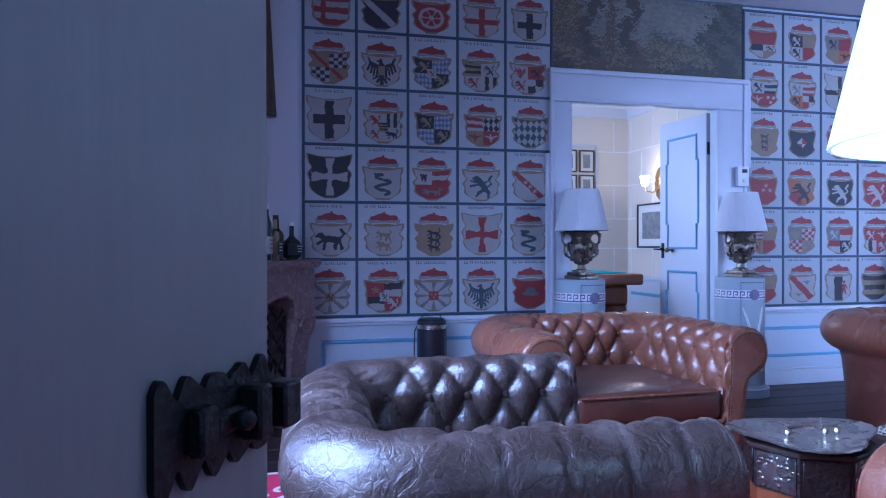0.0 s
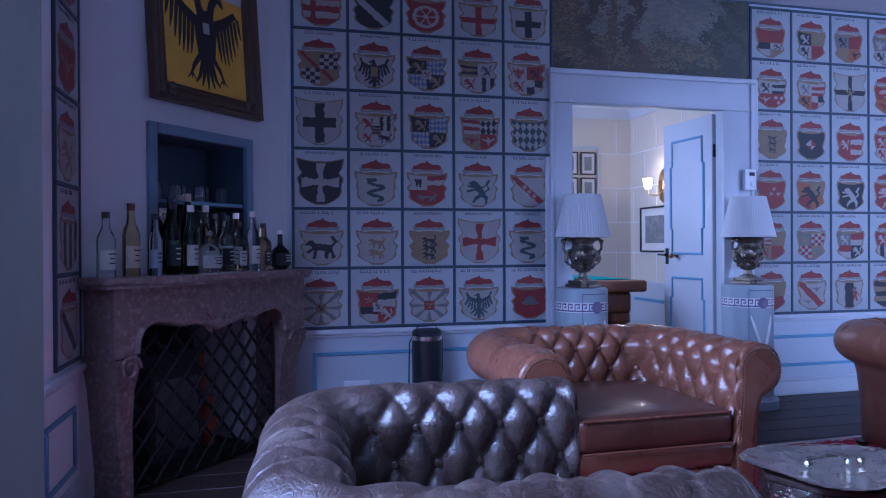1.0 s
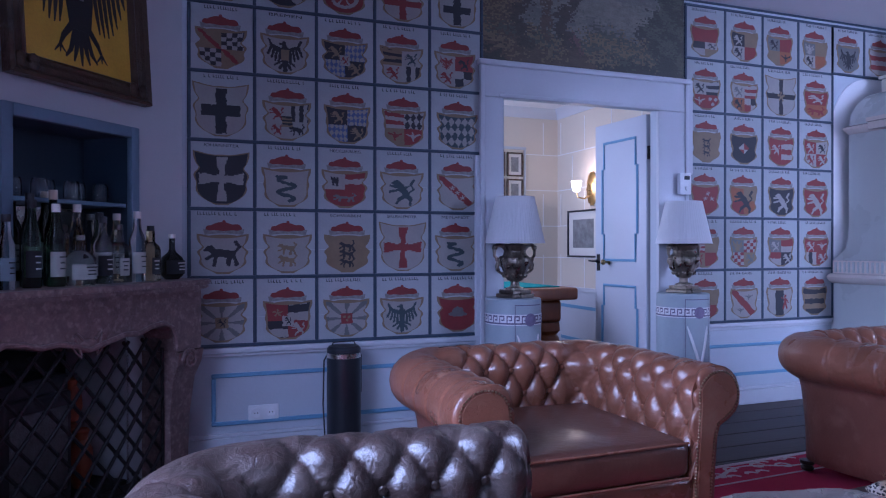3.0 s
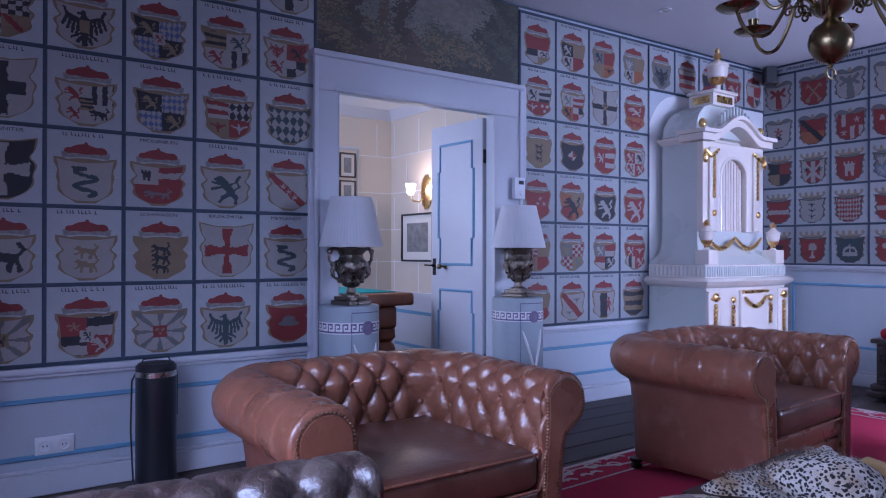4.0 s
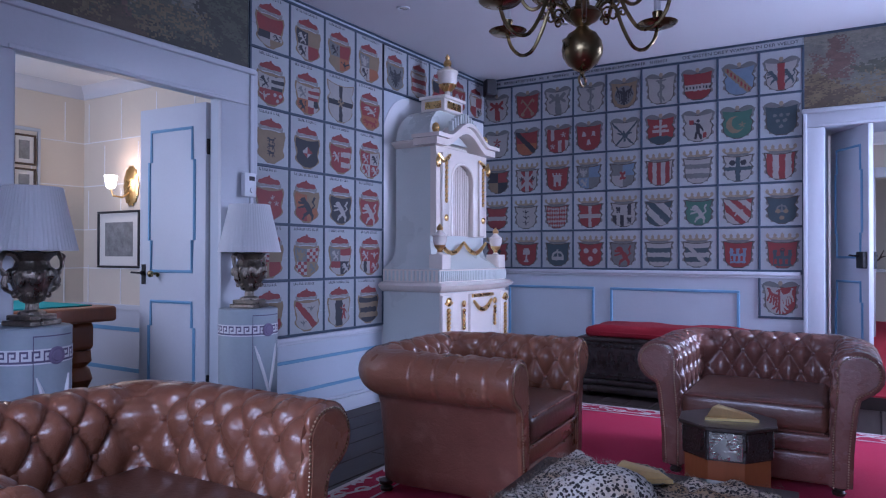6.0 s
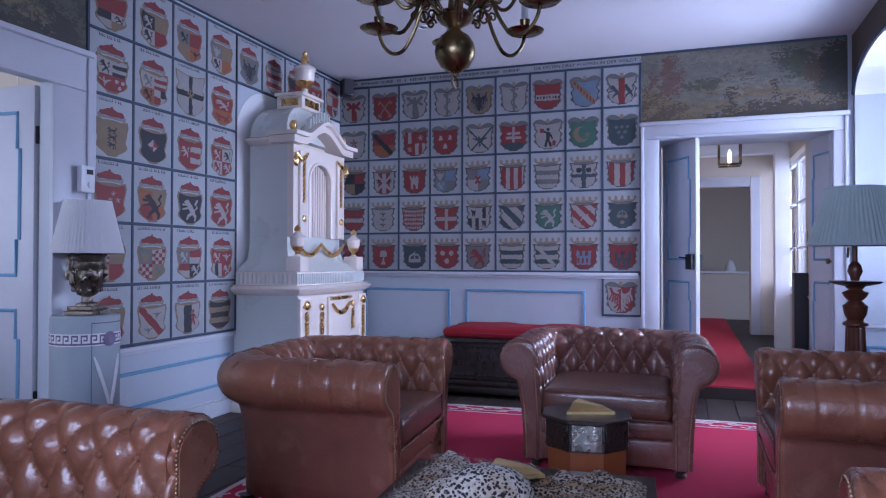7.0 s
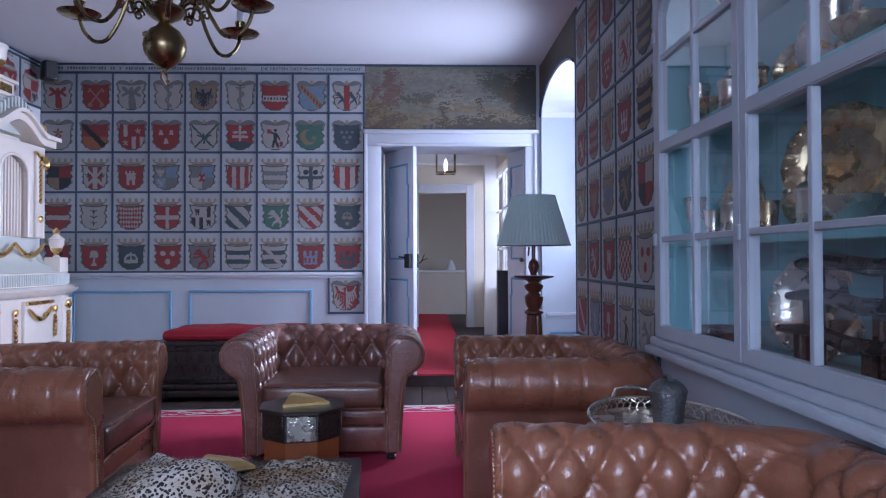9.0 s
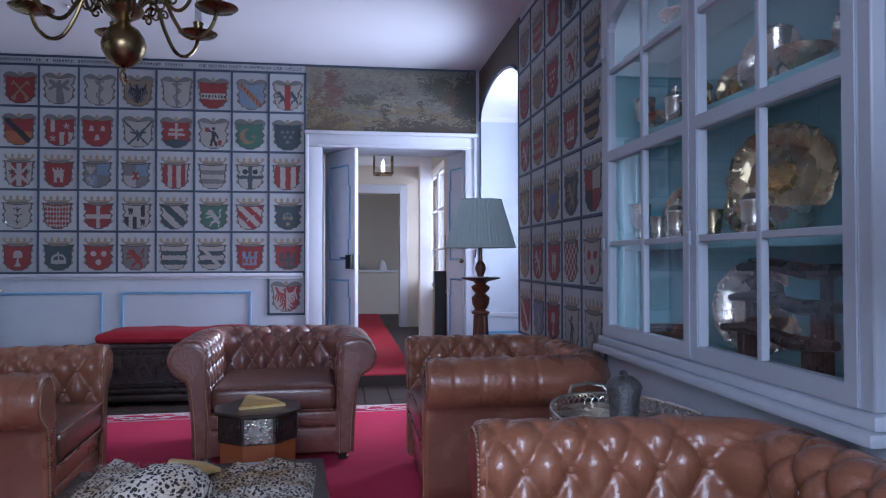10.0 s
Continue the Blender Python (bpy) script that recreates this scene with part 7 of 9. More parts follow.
def pedestal(x, y, turn):
    R, H = 0.159, 0.795
    p = thing("drum_pedestal", "grey painted drum pedestal cupboard with key band and swords", "pedestal", pose(x, y, 0, 0, 0, turn), "pedestals beside the door")
    part("drum", lathed([(R, 0.075), (R, H - 0.006), (R - 0.006, H)], 48), "stone_paint", p)
    part("plinth", lathed([(R + 0.03, 0), (R + 0.03, 0.055), (R + 0.012, 0.06), (R + 0.004, 0.0745)], 40), "stone_paint", p)
    bm = bmesh.new()
    patch(bm, R, -math.pi, math.pi, 0.652, 0.712, 0.0015, 64)
    part("white_band", bm, "white_wall", p)
    bm = bmesh.new()
    n = 24
    s = 2 * math.pi / n
    for k in range(n):
        a = -math.pi + k * s
        for u0, u1, v0, v1 in ((0.00, 0.72, 0.76, 0.90), (0.00, 0.14, 0.10, 0.76), (0.14, 1.0, 0.10, 0.24), (0.58, 0.72, 0.42, 0.76), (0.30, 0.58, 0.42, 0.55)):
            patch(bm, R, a + s * u0, a + s * u1, 0.652 + 0.06 * v0, 0.652 + 0.06 * v1, 0.0024, 2)
    part("key_pattern", bm, "key_purple", p)
    a = radians(34)
    d = part("medallion", lathed([(0.036, 0), (0.036, 0.004), (0.030, 0.008), (0.024, 0.005), (0.020, 0.010), (0.0001, 0.014)], 20), "purple_stone", p)
    d.matrix_basis = Matrix.Translation(on_drum(R, a, 0.682)) @ Matrix.Rotation(a, 4, "Z") @ SIDE
    bm = bmesh.new()
    for a in (radians(2), radians(66)):
        patch(bm, R, a - 0.010, a + 0.010, 0.10, H - 0.03, 0.0032, 1)
    patch(bm, R, radians(2), radians(66), H - 0.035, H - 0.030, 0.0032, 8)
    part("door_joint", bm, "key_purple", p)
    for a0, a1 in ((radians(6), radians(56)), (radians(58), radians(22))):
        bm = bmesh.new()
        tube(bm, [on_drum(R, a0 + (a1 - a0) * i / 8, 0.60 - 0.42 * i / 8, 0.002) for i in range(9)], [0.003] + [0.009] * 7 + [0.012], 6)
        part("sword", bm, "white_wall", p, "pale painted sword")
    bm = bmesh.new()
    tube(bm, [on_drum(R, radians(12), 0.34, 0.0), on_drum(R, radians(12), 0.34, 0.03), on_drum(R, radians(20), 0.34, 0.034)], 0.005, 6)
    part("key", bm, "iron", p)
    return p


pedestal(2.214, 4.385, -24)
pedestal(3.397, 4.385, -36)


def pleated(bm, r0, z0, r1, z1, n=60, amp=0.010):
    lathe(bm, [(r0, z0), (r1, z1), (r1 - 0.004, z1), (r0 - 0.004, z0)], n * 2, None, n, amp)


def urn_lamp(x, y, z):
    l = thing("table_lamp", "white pleated shade on a dark silver two-handled urn", "lamp", pose(x, y, z, 0, 0, 15), "urn lamps on pedestals")
    part("plinth", boxes(((-0.078, -0.078, 0), (0.078, 0.078, 0.022)), ((-0.066, -0.066, 0.0225), (0.066, 0.066, 0.045)), bevel=0.004), "old_silver", l)
    part("urn_body", lathed([(0.052, 0.045), (0.050, 0.055), (0.026, 0.065), (0.024, 0.09), (0.044, 0.10), (0.058, 0.125), (0.072, 0.16), (0.088, 0.195), (0.092, 0.215), (0.086, 0.228), (0.066, 0.243), (0.060, 0.265), (0.078, 0.288), (0.092, 0.300), (0.06, 0.305)], 28, None, 14, 0.035), "old_silver", l)
    for s in (-1, 1):
        bm = bmesh.new()
        tube(bm, [(s * 0.066, 0, 0.262), (s * 0.090, 0, 0.292), (s * 0.128, 0, 0.300), (s * 0.152, 0, 0.278), (s * 0.150, 0, 0.238), (s * 0.126, 0, 0.215), (s * 0.132, 0, 0.180), (s * 0.122, 0, 0.150), (s * 0.098, 0, 0.138), (s * 0.072, 0, 0.150)], [0.008, 0.011, 0.012, 0.012, 0.009, 0.010, 0.012, 0.009, 0.008, 0.006], 8)
        sphere(bm, (s * 0.150, 0, 0.282), 0.016, u=8, v=6)
        sphere(bm, (s * 0.128, 0, 0.216), 0.014, (1, 1.2, 1), 8, 6)
        sphere(bm, (s * 0.128, 0, 0.162), 0.013, u=8, v=6)
        part("handle", bm, "old_silver", l)
    bm = bmesh.new()
    for k in range(9):
        a = 2 * math.pi * k / 9
        sphere(bm, (0.084 * math.cos(a), 0.084 * math.sin(a), 0.198 + 0.016 * math.sin(3 * a)), 0.017, (1, 1, 1.5), 8, 6)
        sphere(bm, (0.082 * math.cos(a + 0.35), 0.082 * math.sin(a + 0.35), 0.222), 0.011, u=8, v=6)
        sphere(bm, (0.062 * math.cos(a + 0.3), 0.062 * math.sin(a + 0.3), 0.125), 0.013, u=8, v=6)
    part("relief", bm, "old_silver", l)
    part("neck", lathed([(0.03, 0.305), (0.02, 0.315), (0.012, 0.33), (0.012, 0.42)], 12), "brass", l)
    bm = bmesh.new()
    pleated(bm, 0.170, 0.308, 0.110, 0.572)
    shade = part("shade", bm, "shade", l)
    bm = bmesh.new()
    for k in range(3):
        a = 2 * math.pi * k / 3
        tube(bm, [(0, 0, 0.42), (0.109 * math.cos(a), 0.109 * math.sin(a), 0.565)], 0.0025, 5)
    part("shade_carrier", bm, "brass", shade)
    return l


urn_lamp(2.226, 4.385, 0.796)
urn_lamp(3.405, 4.385, 0.796)


# ---- tiled stove ----
def stove():
    s = thing("tiled_stove", "tall white and pale green glazed stove with gilded ornament", "stove", pose(5.40, NORTH - 0.262, 0))
    hw, d = 0.515, 0.25                     # half width, half depth of the base
    # plan outlines: the front swells, the sides are straight
    def plan(w, dep, bow, n=16):
        back = 0.258 if dep > 0.2 else 0.225
        pts = [(-w, back), (-w, -dep)]
        pts += [(-w + 2 * w * i / n, -dep - bow * math.sin(math.pi * i / n) ** 0.8) for i in range(1, n)]
        return pts + [(w, -dep), (w, back)]

    def tier(name, rows, mat, n=16):
        """rows: half width, half depth, bow, height."""
        bm = bmesh.new()
        rings = [[bm.verts.new((x, y, z)) for x, y in plan(w, dep, bow, n)] for w, dep, bow, z in rows]
        for a, b in zip(rings, rings[1:]):
            for i in range(len(a)):
                j = (i + 1) % len(a)
                bm.faces.new((a[i], a[j], b[j], b[i]))
        bm.faces.new(rings[0][::-1])
        bm.faces.new(rings[-1])
        return part(name, bm, mat, s)

    def husk_row(count, x, y, z, step, r, scale):
        bm = bmesh.new()
        sphere(bm, (0, 0, 0), r, scale, 8, 6)
        husk = part("gilt_husk", bm, "gold", s)
        husk.matrix_basis = pose(x, y, z)
        for k in range(1, count):
            shared("gilt_husk", husk, s, pose(x, y, z + step * k))

    tier("plinth", [(hw + 0.06, d + 0.05, 0.05, 0.0), (hw + 0.06, d + 0.05, 0.05, 0.05), (hw + 0.03, d + 0.03, 0.05, 0.09), (hw + 0.01, d + 0.01, 0.05, 0.12)], "stove_white")
    # lower chest: green sides, white front
    tier("lower_chest", [(hw, d, 0.04, 0.1205), (hw - 0.005, d, 0.04, 0.20), (hw - 0.01, d - 0.005, 0.04, 0.82)], "stove_green")
    bm = bmesh.new()
    n = 16
    fr = [(-hw + 0.004 + (2 * hw - 0.008) * i / n, -d - 0.006 - 0.04 * math.sin(math.pi * i / n) ** 0.8) for i in range(n + 1)]
    for (x0, y0), (x1, y1) in zip(fr, fr[1:]):
        q = [bm.verts.new(p) for p in ((x0, y0, 0.122), (x1, y1, 0.122), (x1, y1, 0.815), (x0, y0, 0.815))]
        bm.faces.new(q)
    bmesh.ops.remove_doubles(bm, verts=bm.verts, dist=0.0005)
    bmesh.ops.solidify(bm, geom=bm.faces[:], thickness=0.006)
    part("front_tiles", bm, "stove_white", s)
    for name, x0, x1, out in (("pilaster", -hw - 0.006, -hw + 0.14, 0.022), ("pilaster", hw - 0.14, hw + 0.006, 0.022), ("fire_door", -0.17, 0.17, 0.030)):
        y = -d - out - (0.034 if name == "fire_door" else 0.012)
        part(name, boxes(((x0, y, 0.124), (x1, y + 0.03, 0.80)), bevel=0.008, seg=2), "stove_white", s)
    # cornice, fluted band, and shoulder
    tier("cornice", [(hw + 0.005, d + 0.01, 0.05, 0.8205), (hw + 0.045, d + 0.045, 0.055, 0.85), (hw + 0.055, d + 0.055, 0.055, 0.868), (hw + 0.035, d + 0.035, 0.05, 0.885), (hw + 0.015, d + 0.015, 0.05, 0.892)], "stove_white")
    tier("band", [(hw, d, 0.045, 0.8925), (hw, d, 0.045, 0.985)], "stove_white")
    flute = part("flute", boxes(((-0.007, -0.007, 0.90), (0.007, 0.007, 0.975)), bevel=0.004, seg=2), "stove_green", s)
    spots = [(x, y, 0) for x, y in plan(hw + 0.002, d + 0.002, 0.045, 44)[1:-1]]
    spots += [(-hw - 0.002, -d + 0.04 + (NORTH - 4.318 + d - 0.08) * i / 12, 90) for i in range(13)]
    for k, (x, y, a) in enumerate(spots):
        if k == 0:
            flute.matrix_basis = pose(x, y, 0, 0, 0, a)
        else:
            shared("flute", flute, s, pose(x, y, 0, 0, 0, a))
    w2, d2 = 0.385, 0.090
    tier("shoulder", [(hw - 0.01, d - 0.01, 0.035, 0.9855), (hw - 0.03, d - 0.03, 0.035, 1.00), (w2 + 0.03, d2 + 0.03, 0.02, 1.07), (w2 + 0.005, d2 + 0.005, 0.01, 1.15), (w2, d2, 0.0, 1.24)], "stove_green")
    tier("upper_body", [(w2, d2, 0.0, 1.2405), (w2, d2, 0.0, 1.90)], "stove_green")
    # white front with an arched recess
    bm = bmesh.new()
    arch = [(-0.17, 1.235), (-0.17, 1.66)] + [(-0.17 * math.cos(math.pi * i / 12), 1.66 + 0.14 * math.sin(math.pi * i / 12)) for i in range(1, 12)] + [(0.17, 1.66), (0.17, 1.235)]
    prism(bm, [(-w2 - 0.004, 1.235), (-w2 - 0.004, 1.90), (w2 + 0.004, 1.90), (w2 + 0.004, 1.235)] + arch[::-1], 0, 0.05, Matrix.Translation((0, -d2 - 0.001, 0)) @ SIDE)
    front = part("arched_front", bm, "stove_white", s, smooth=False)
    M["stove_ribs"] = material("peach_glaze", (0.60, 0.50, 0.42), 0.3, 0, 0.08, 0.03)
    for k in range(9):
        x = -0.144 + 0.036 * k
        bm = bmesh.new()
        tube(bm, [(x, -d2 - 0.004, 1.24), (x, -d2 - 0.004, 1.655 + 0.135 * math.sqrt(max(0, 1 - (x / 0.17) ** 2)))], 0.015, 8)
        part("reed", bm, "stove_ribs", front)
    bm = bmesh.new()
    tube(bm, [(x, -d2 - 0.052, z) for x, z in arch], 0.012, 8)
    part("arch_moulding", bm, "stove_white", front)
    for side in (-1, 1):
        x = side * (w2 - 0.10)
        part("side_pilaster", boxes(((x - 0.045, -d2 - 0.075, 1.24), (x + 0.045, -d2 - 0.0515, 1.86)), bevel=0.008, seg=2), "stove_white", s)
        husk_row(9, x, -d2 - 0.078, 1.50, 0.035, 0.019, (1, 0.6, 1))
        bm = bmesh.new()
        sphere(bm, (x, -d2 - 0.080, 1.37), 0.026, (1, 0.5, 1), 10, 8)
        part("gilt_rosette", bm, "gold", s)
        bm = bmesh.new()
        tube(bm, [(side * (w2 + 0.0), -d2 - 0.07, 1.84), (side * (w2 - 0.05), -d2 - 0.085, 1.79), (side * (w2 - 0.11), -d2 - 0.085, 1.82), (side * (w2 - 0.16), -d2 - 0.075, 1.85)], [0.010, 0.016, 0.016, 0.010], 8)
        sphere(bm, (side * w2, -d2 - 0.07, 1.78), 0.02, (1, 1, 2.2), 8, 6)
        part("gilt_festoon", bm, "gold", s)
        # lower gilded details
        xl = side * (hw - 0.068)
        husk_row(14, xl, -d - 0.040, 0.30, 0.030, 0.022, (1.1, 0.6, 0.8))
        bm = bmesh.new()
        sphere(bm, (xl, -d - 0.042, 0.755), 0.034, (1, 0.5, 0.9), 10, 8)
        tube(bm, [(xl - 0.05, -d - 0.04, 0.745), (xl, -d - 0.045, 0.725), (xl + 0.05, -d - 0.04, 0.745)], 0.008, 6)
        part("gilt_capital", bm, "gold", s)
        xm = side * 0.245
        bm = bmesh.new()
        for k in range(5):
            sphere(bm, (xm, -d - 0.050, 0.55 + 0.032 * k), 0.018, (1, 0.6, 1), 8, 6)
        sphere(bm, (xm, -d - 0.050, 0.73), 0.026, (1, 0.5, 1), 10, 8)
        part("gilt_pendant", bm, "gold", s)
        # small urns on the shoulder corners
        at = Matrix.Translation((side * (hw - 0.08), -d + 0.045, 0.986))
        u = part("urn_block", boxes(((-0.06, -0.06, 0), (0.06, 0.06, 0.11)), bevel=0.008, seg=2), "stove_white", s)
        u.matrix_basis = at
        u2 = part("corner_urn", lathed([(0.030, 0.111), (0.016, 0.125), (0.016, 0.14), (0.036, 0.165), (0.052, 0.205), (0.052, 0.235), (0.058, 0.245), (0.036, 0.262), (0.014, 0.285), (0.018, 0.300), (0.0001, 0.325)], 16), "stove_white", s)
        u2.matrix_basis = at
        u3 = part("urn_gilding", lathed([(0.022, 0.285), (0.026, 0.300), (0.016, 0.318), (0.0001, 0.332)], 12), "gold", s)
        u3.matrix_basis = at
        u4 = part("urn_foot_gilding", lathed([(0.019, 0.126), (0.020, 0.140), (0.037, 0.1605), (0.044, 0.178), (0.020, 0.15)], 14), "gold", s)
        u4.matrix_basis = at
        b = bmesh.new()
        sphere(b, (side * (w2 - 0.01), -d2 - 0.04, 2.035), 0.030, (1, 1, 1.3), 10, 8)
        part("gilt_finial", b, "gold", s)
    bm = bmesh.new()
    tube(bm, [(-0.16, -d - 0.072, 0.785), (0.16, -d - 0.072, 0.785)], 0.014, 8)
    part("gilt_bar", bm, "gold", s)
    for x0, x1, z, y, dip in ((-0.14, 0.14, 0.745, -d - 0.075, 0.07), (-0.36, 0.0, 1.19, -d2 - 0.062, 0.085), (0.0, 0.36, 1.19, -d2 - 0.062, 0.085)):
        bm = bmesh.new()
        tube(bm, [(x0 + (x1 - x0) * i / 12, y, z - dip * math.sin(math.pi * i / 12)) for i in range(13)], [0.010 + 0.009 * math.sin(math.pi * i / 12) for i in range(13)], 8)
        part("gilt_garland", bm, "gold", s)
    # shaped pediment, dome, crest and top urn
    def arc_z(x, base, rise):
        return base + rise * max(0.0, math.cos(math.pi * x / (2 * 0.30))) ** 1.5 if abs(x) < 0.30 else base

    for name, base, th, out, w, mat in (("pediment", 1.905, 0.05, 0.10, w2 + 0.07, "stove_white"), ("pediment_crown", 1.957, 0.028, 0.13, w2 + 0.09, "stove_white")):
        bm = bmesh.new()
        xs = [-w + 2 * w * i / 24 for i in range(25)]
        fr = [[bm.verts.new((x, y, arc_z(x, base, 0.13) + dz)) for x in xs] for y, dz in ((-d2 - out, 0), (-d2 - out, th), (0.02, th), (0.02, 0))]
        for a, b in zip(fr, fr[1:] + fr[:1]):
            for i in range(24):
                bm.faces.new((a[i], a[i + 1], b[i + 1], b[i]))
        for i in (0, 24):
            bm.faces.new([r[i] for r in fr])
        part(name, bm, mat, s)
    bm = bmesh.new()
    for k in range(11):
        x = -0.20 + 0.04 * k
        z = arc_z(x, 1.99, 0.13)
        box(bm, (x - 0.009, -d2 - 0.085, z), (x + 0.009, -d2 - 0.045, z + 0.075), 0.004)
    part("fluted_crest", bm, "stove_green", s)
    tier("side_cornice", [(w2 + 0.01, 0.02, 0.0, 1.9005), (w2 + 0.06, 0.05, 0.0, 1.93), (w2 + 0.065, 0.05, 0.0, 1.945), (w2 + 0.02, 0.03, 0.0, 1.96)], "stove_white")
    tier("dome", [(w2, d2 - 0.01, 0.0, 1.9605), (w2 - 0.02, d2 - 0.02, 0.0, 2.05), (w2 - 0.08, d2 - 0.04, 0.0, 2.13), (w2 - 0.17, d2 - 0.06, 0.0, 2.19), (w2 - 0.24, d2 - 0.07, 0.0, 2.215)], "stove_green")
    part("crest_block", boxes(((-0.14, -0.06, 2.2155), (0.14, 0.16, 2.31)), ((-0.16, -0.08, 2.3105), (0.16, 0.17, 2.335)), bevel=0.006, seg=2), "stove_white", s)
    part("crest_gilding", boxes(((-0.10, -0.067, 2.235), (0.10, -0.061, 2.292)), ((-0.147, -0.03, 2.235), (-0.141, 0.12, 2.292)), bevel=0.002), "gold", s)
    u = part("top_urn", lathed([(0.050, 2.3355), (0.022, 2.355), (0.022, 2.39), (0.050, 2.42), (0.075, 2.46), (0.078, 2.52), (0.088, 2.535), (0.086, 2.55), (0.050, 2.572), (0.022, 2.59)], 20), "stove_white", s)
    part("top_urn_gilding", lathed([(0.022, 2.5905), (0.034, 2.61), (0.026, 2.635), (0.014, 2.645), (0.020, 2.665), (0.0001, 2.69)], 14), "gold", s)
    part("top_urn_leaves", lathed([(0.0265, 2.39), (0.054, 2.4185), (0.070, 2.445), (0.060, 2.42), (0.03, 2.395)], 20, None, 10, 0.06), "gold", s)


stove()
# plaster arch of the stove recess
bm = bmesh.new()
pts = [(4.886, 0.0), (4.886, 1.95)] + [(5.25 - 0.364 * math.cos(math.pi / 2 * i / 10), 1.95 + 0.38 * math.sin(math.pi / 2 * i / 10)) for i in range(1, 11)] + [(6.478, 2.33), (6.478, 0.0)]
prism(bm, pts, 0.001, 0.005, Matrix.Translation((0, NORTH, 0)) @ SIDE)
tagged(part("wall_stove_recess", bm, "white_wall", smooth=False), "white plaster behind the stove", "wall", kind="structure")

# ---- chandelier ----
ch = thing("chandelier", "aged brass chandelier with scrolled candle arms", "chandelier", pose(3.245, 2.38, 0))
part("globe", lathed([(0.012, 1.800), (0.03, 1.808), (0.058, 1.83), (0.076, 1.862), (0.080, 1.886), (0.075, 1.915), (0.056, 1.945), (0.030, 1.962), (0.022, 1.975)], 28), "brass", ch)
part("stem", lathed([(0.022, 1.9755), (0.034, 1.985), (0.060, 2.00), (0.075, 2.02), (0.060, 2.04), (0.030, 2.05), (0.024, 2.10), (0.045, 2.14), (0.080, 2.16), (0.055, 2.18), (0.026, 2.20), (0.030, 2.26), (0.050, 2.30), (0.030, 2.34), (0.016, 2.36), (0.016, 2.60), (0.05, 2.68), (0.06, CEIL - 0.001)], 20), "brass", ch)
bm = bmesh.new()
tube(bm, [(0, 0, 1.80), (0, 0, 1.785)], [0.012, 0.006], 8)
tube(bm, [(0.035 * math.cos(2 * math.pi * i / 16), 0.0, 1.765 + 0.020 * math.sin(2 * math.pi * i / 16)) for i in range(16)], 0.005, 6, True)
part("pull_ring", bm, "brass", ch)
for tier, count, reach, z0, off in ((0, 6, 0.350, 2.03, 22), (1, 6, 0.25, 2.17, 52)):
    proto = None
    for k in range(count):
        m = pose(0, 0, 0, 0, 0, off + 360 / count * k)
        pts = [(0.05, 0, z0), (0.10, 0, z0 + 0.055), (0.14, 0, z0 + 0.045), (0.175, 0, z0 - 0.035), (0.22, 0, z0 - 0.105), (0.27, 0, z0 - 0.115), (0.315, 0, z0 - 0.075), (0.335, 0, z0 - 0.02)]
        pts = [(x * reach / 0.335, y, z) for x, y, z in pts]
        fine = []
        for i in range(len(pts) - 1):
            p0, p1, p2, p3 = (Vector(pts[max(i - 1, 0)]), Vector(pts[i]), Vector(pts[i + 1]), Vector(pts[min(i + 2, len(pts) - 1)]))
            for t in (0, 0.25, 0.5, 0.75):
                fine.append(0.5 * (2 * p1 + (p2 - p0) * t + (2 * p0 - 5 * p1 + 4 * p2 - p3) * t * t + (3 * p1 - p0 - 3 * p2 + p3) * t ** 3))
        fine.append(Vector(pts[-1]))
        if proto is None:
            bm = bmesh.new()
            tube(bm, fine, 0.0075, 8)
            arm = part("arm", bm, "brass", ch)
            bm = bmesh.new()
            for cx, cz, r, g in ((0.135, z0 + 0.01, 0.032, 1), (0.175, z0 + 0.025, 0.020, -1), (0.10, z0 - 0.02, 0.022, -1)):
                tube(bm, [(cx * reach / 0.335 + g * r * (1 - t / 20) * math.cos(0.5 * t), 0, cz + r * (1 - t / 20) * math.sin(0.5 * t)) for t in range(15)], 0.0045, 6)
            scr = part("arm_scroll", bm, "brass", ch)
            zc = z0 - 0.02
            cup = part("drip_pan", lathed([(0.010, zc), (0.020, zc + 0.004), (0.068, zc + 0.010), (0.080, zc + 0.020), (0.070, zc + 0.017), (0.016, zc + 0.014), (0.014, zc + 0.03), (0.020, zc + 0.05), (0.022, zc + 0.065)], 20, Matrix.Translation((reach, 0, 0))), "brass", ch)
            can = part("candle_tube", lathed([(0.015, zc + 0.0655), (0.015, zc + 0.14), (0.009, zc + 0.145), (0.012, zc + 0.165), (0.006, zc + 0.195), (0.0001, zc + 0.205)], 12, Matrix.Translation((reach, 0, 0))), "white_plastic", ch)
            proto = (("arm", arm), ("arm_scroll", scr), ("drip_pan", cup), ("candle_tube", can))
            arm.matrix_basis = m
            for _, ob in proto[1:]:
                ob.parent = arm
        else:
            branch = shared("arm", arm, ch, m)
            for nm, ob in proto[1:]:
                shared(nm, ob, branch, Matrix())

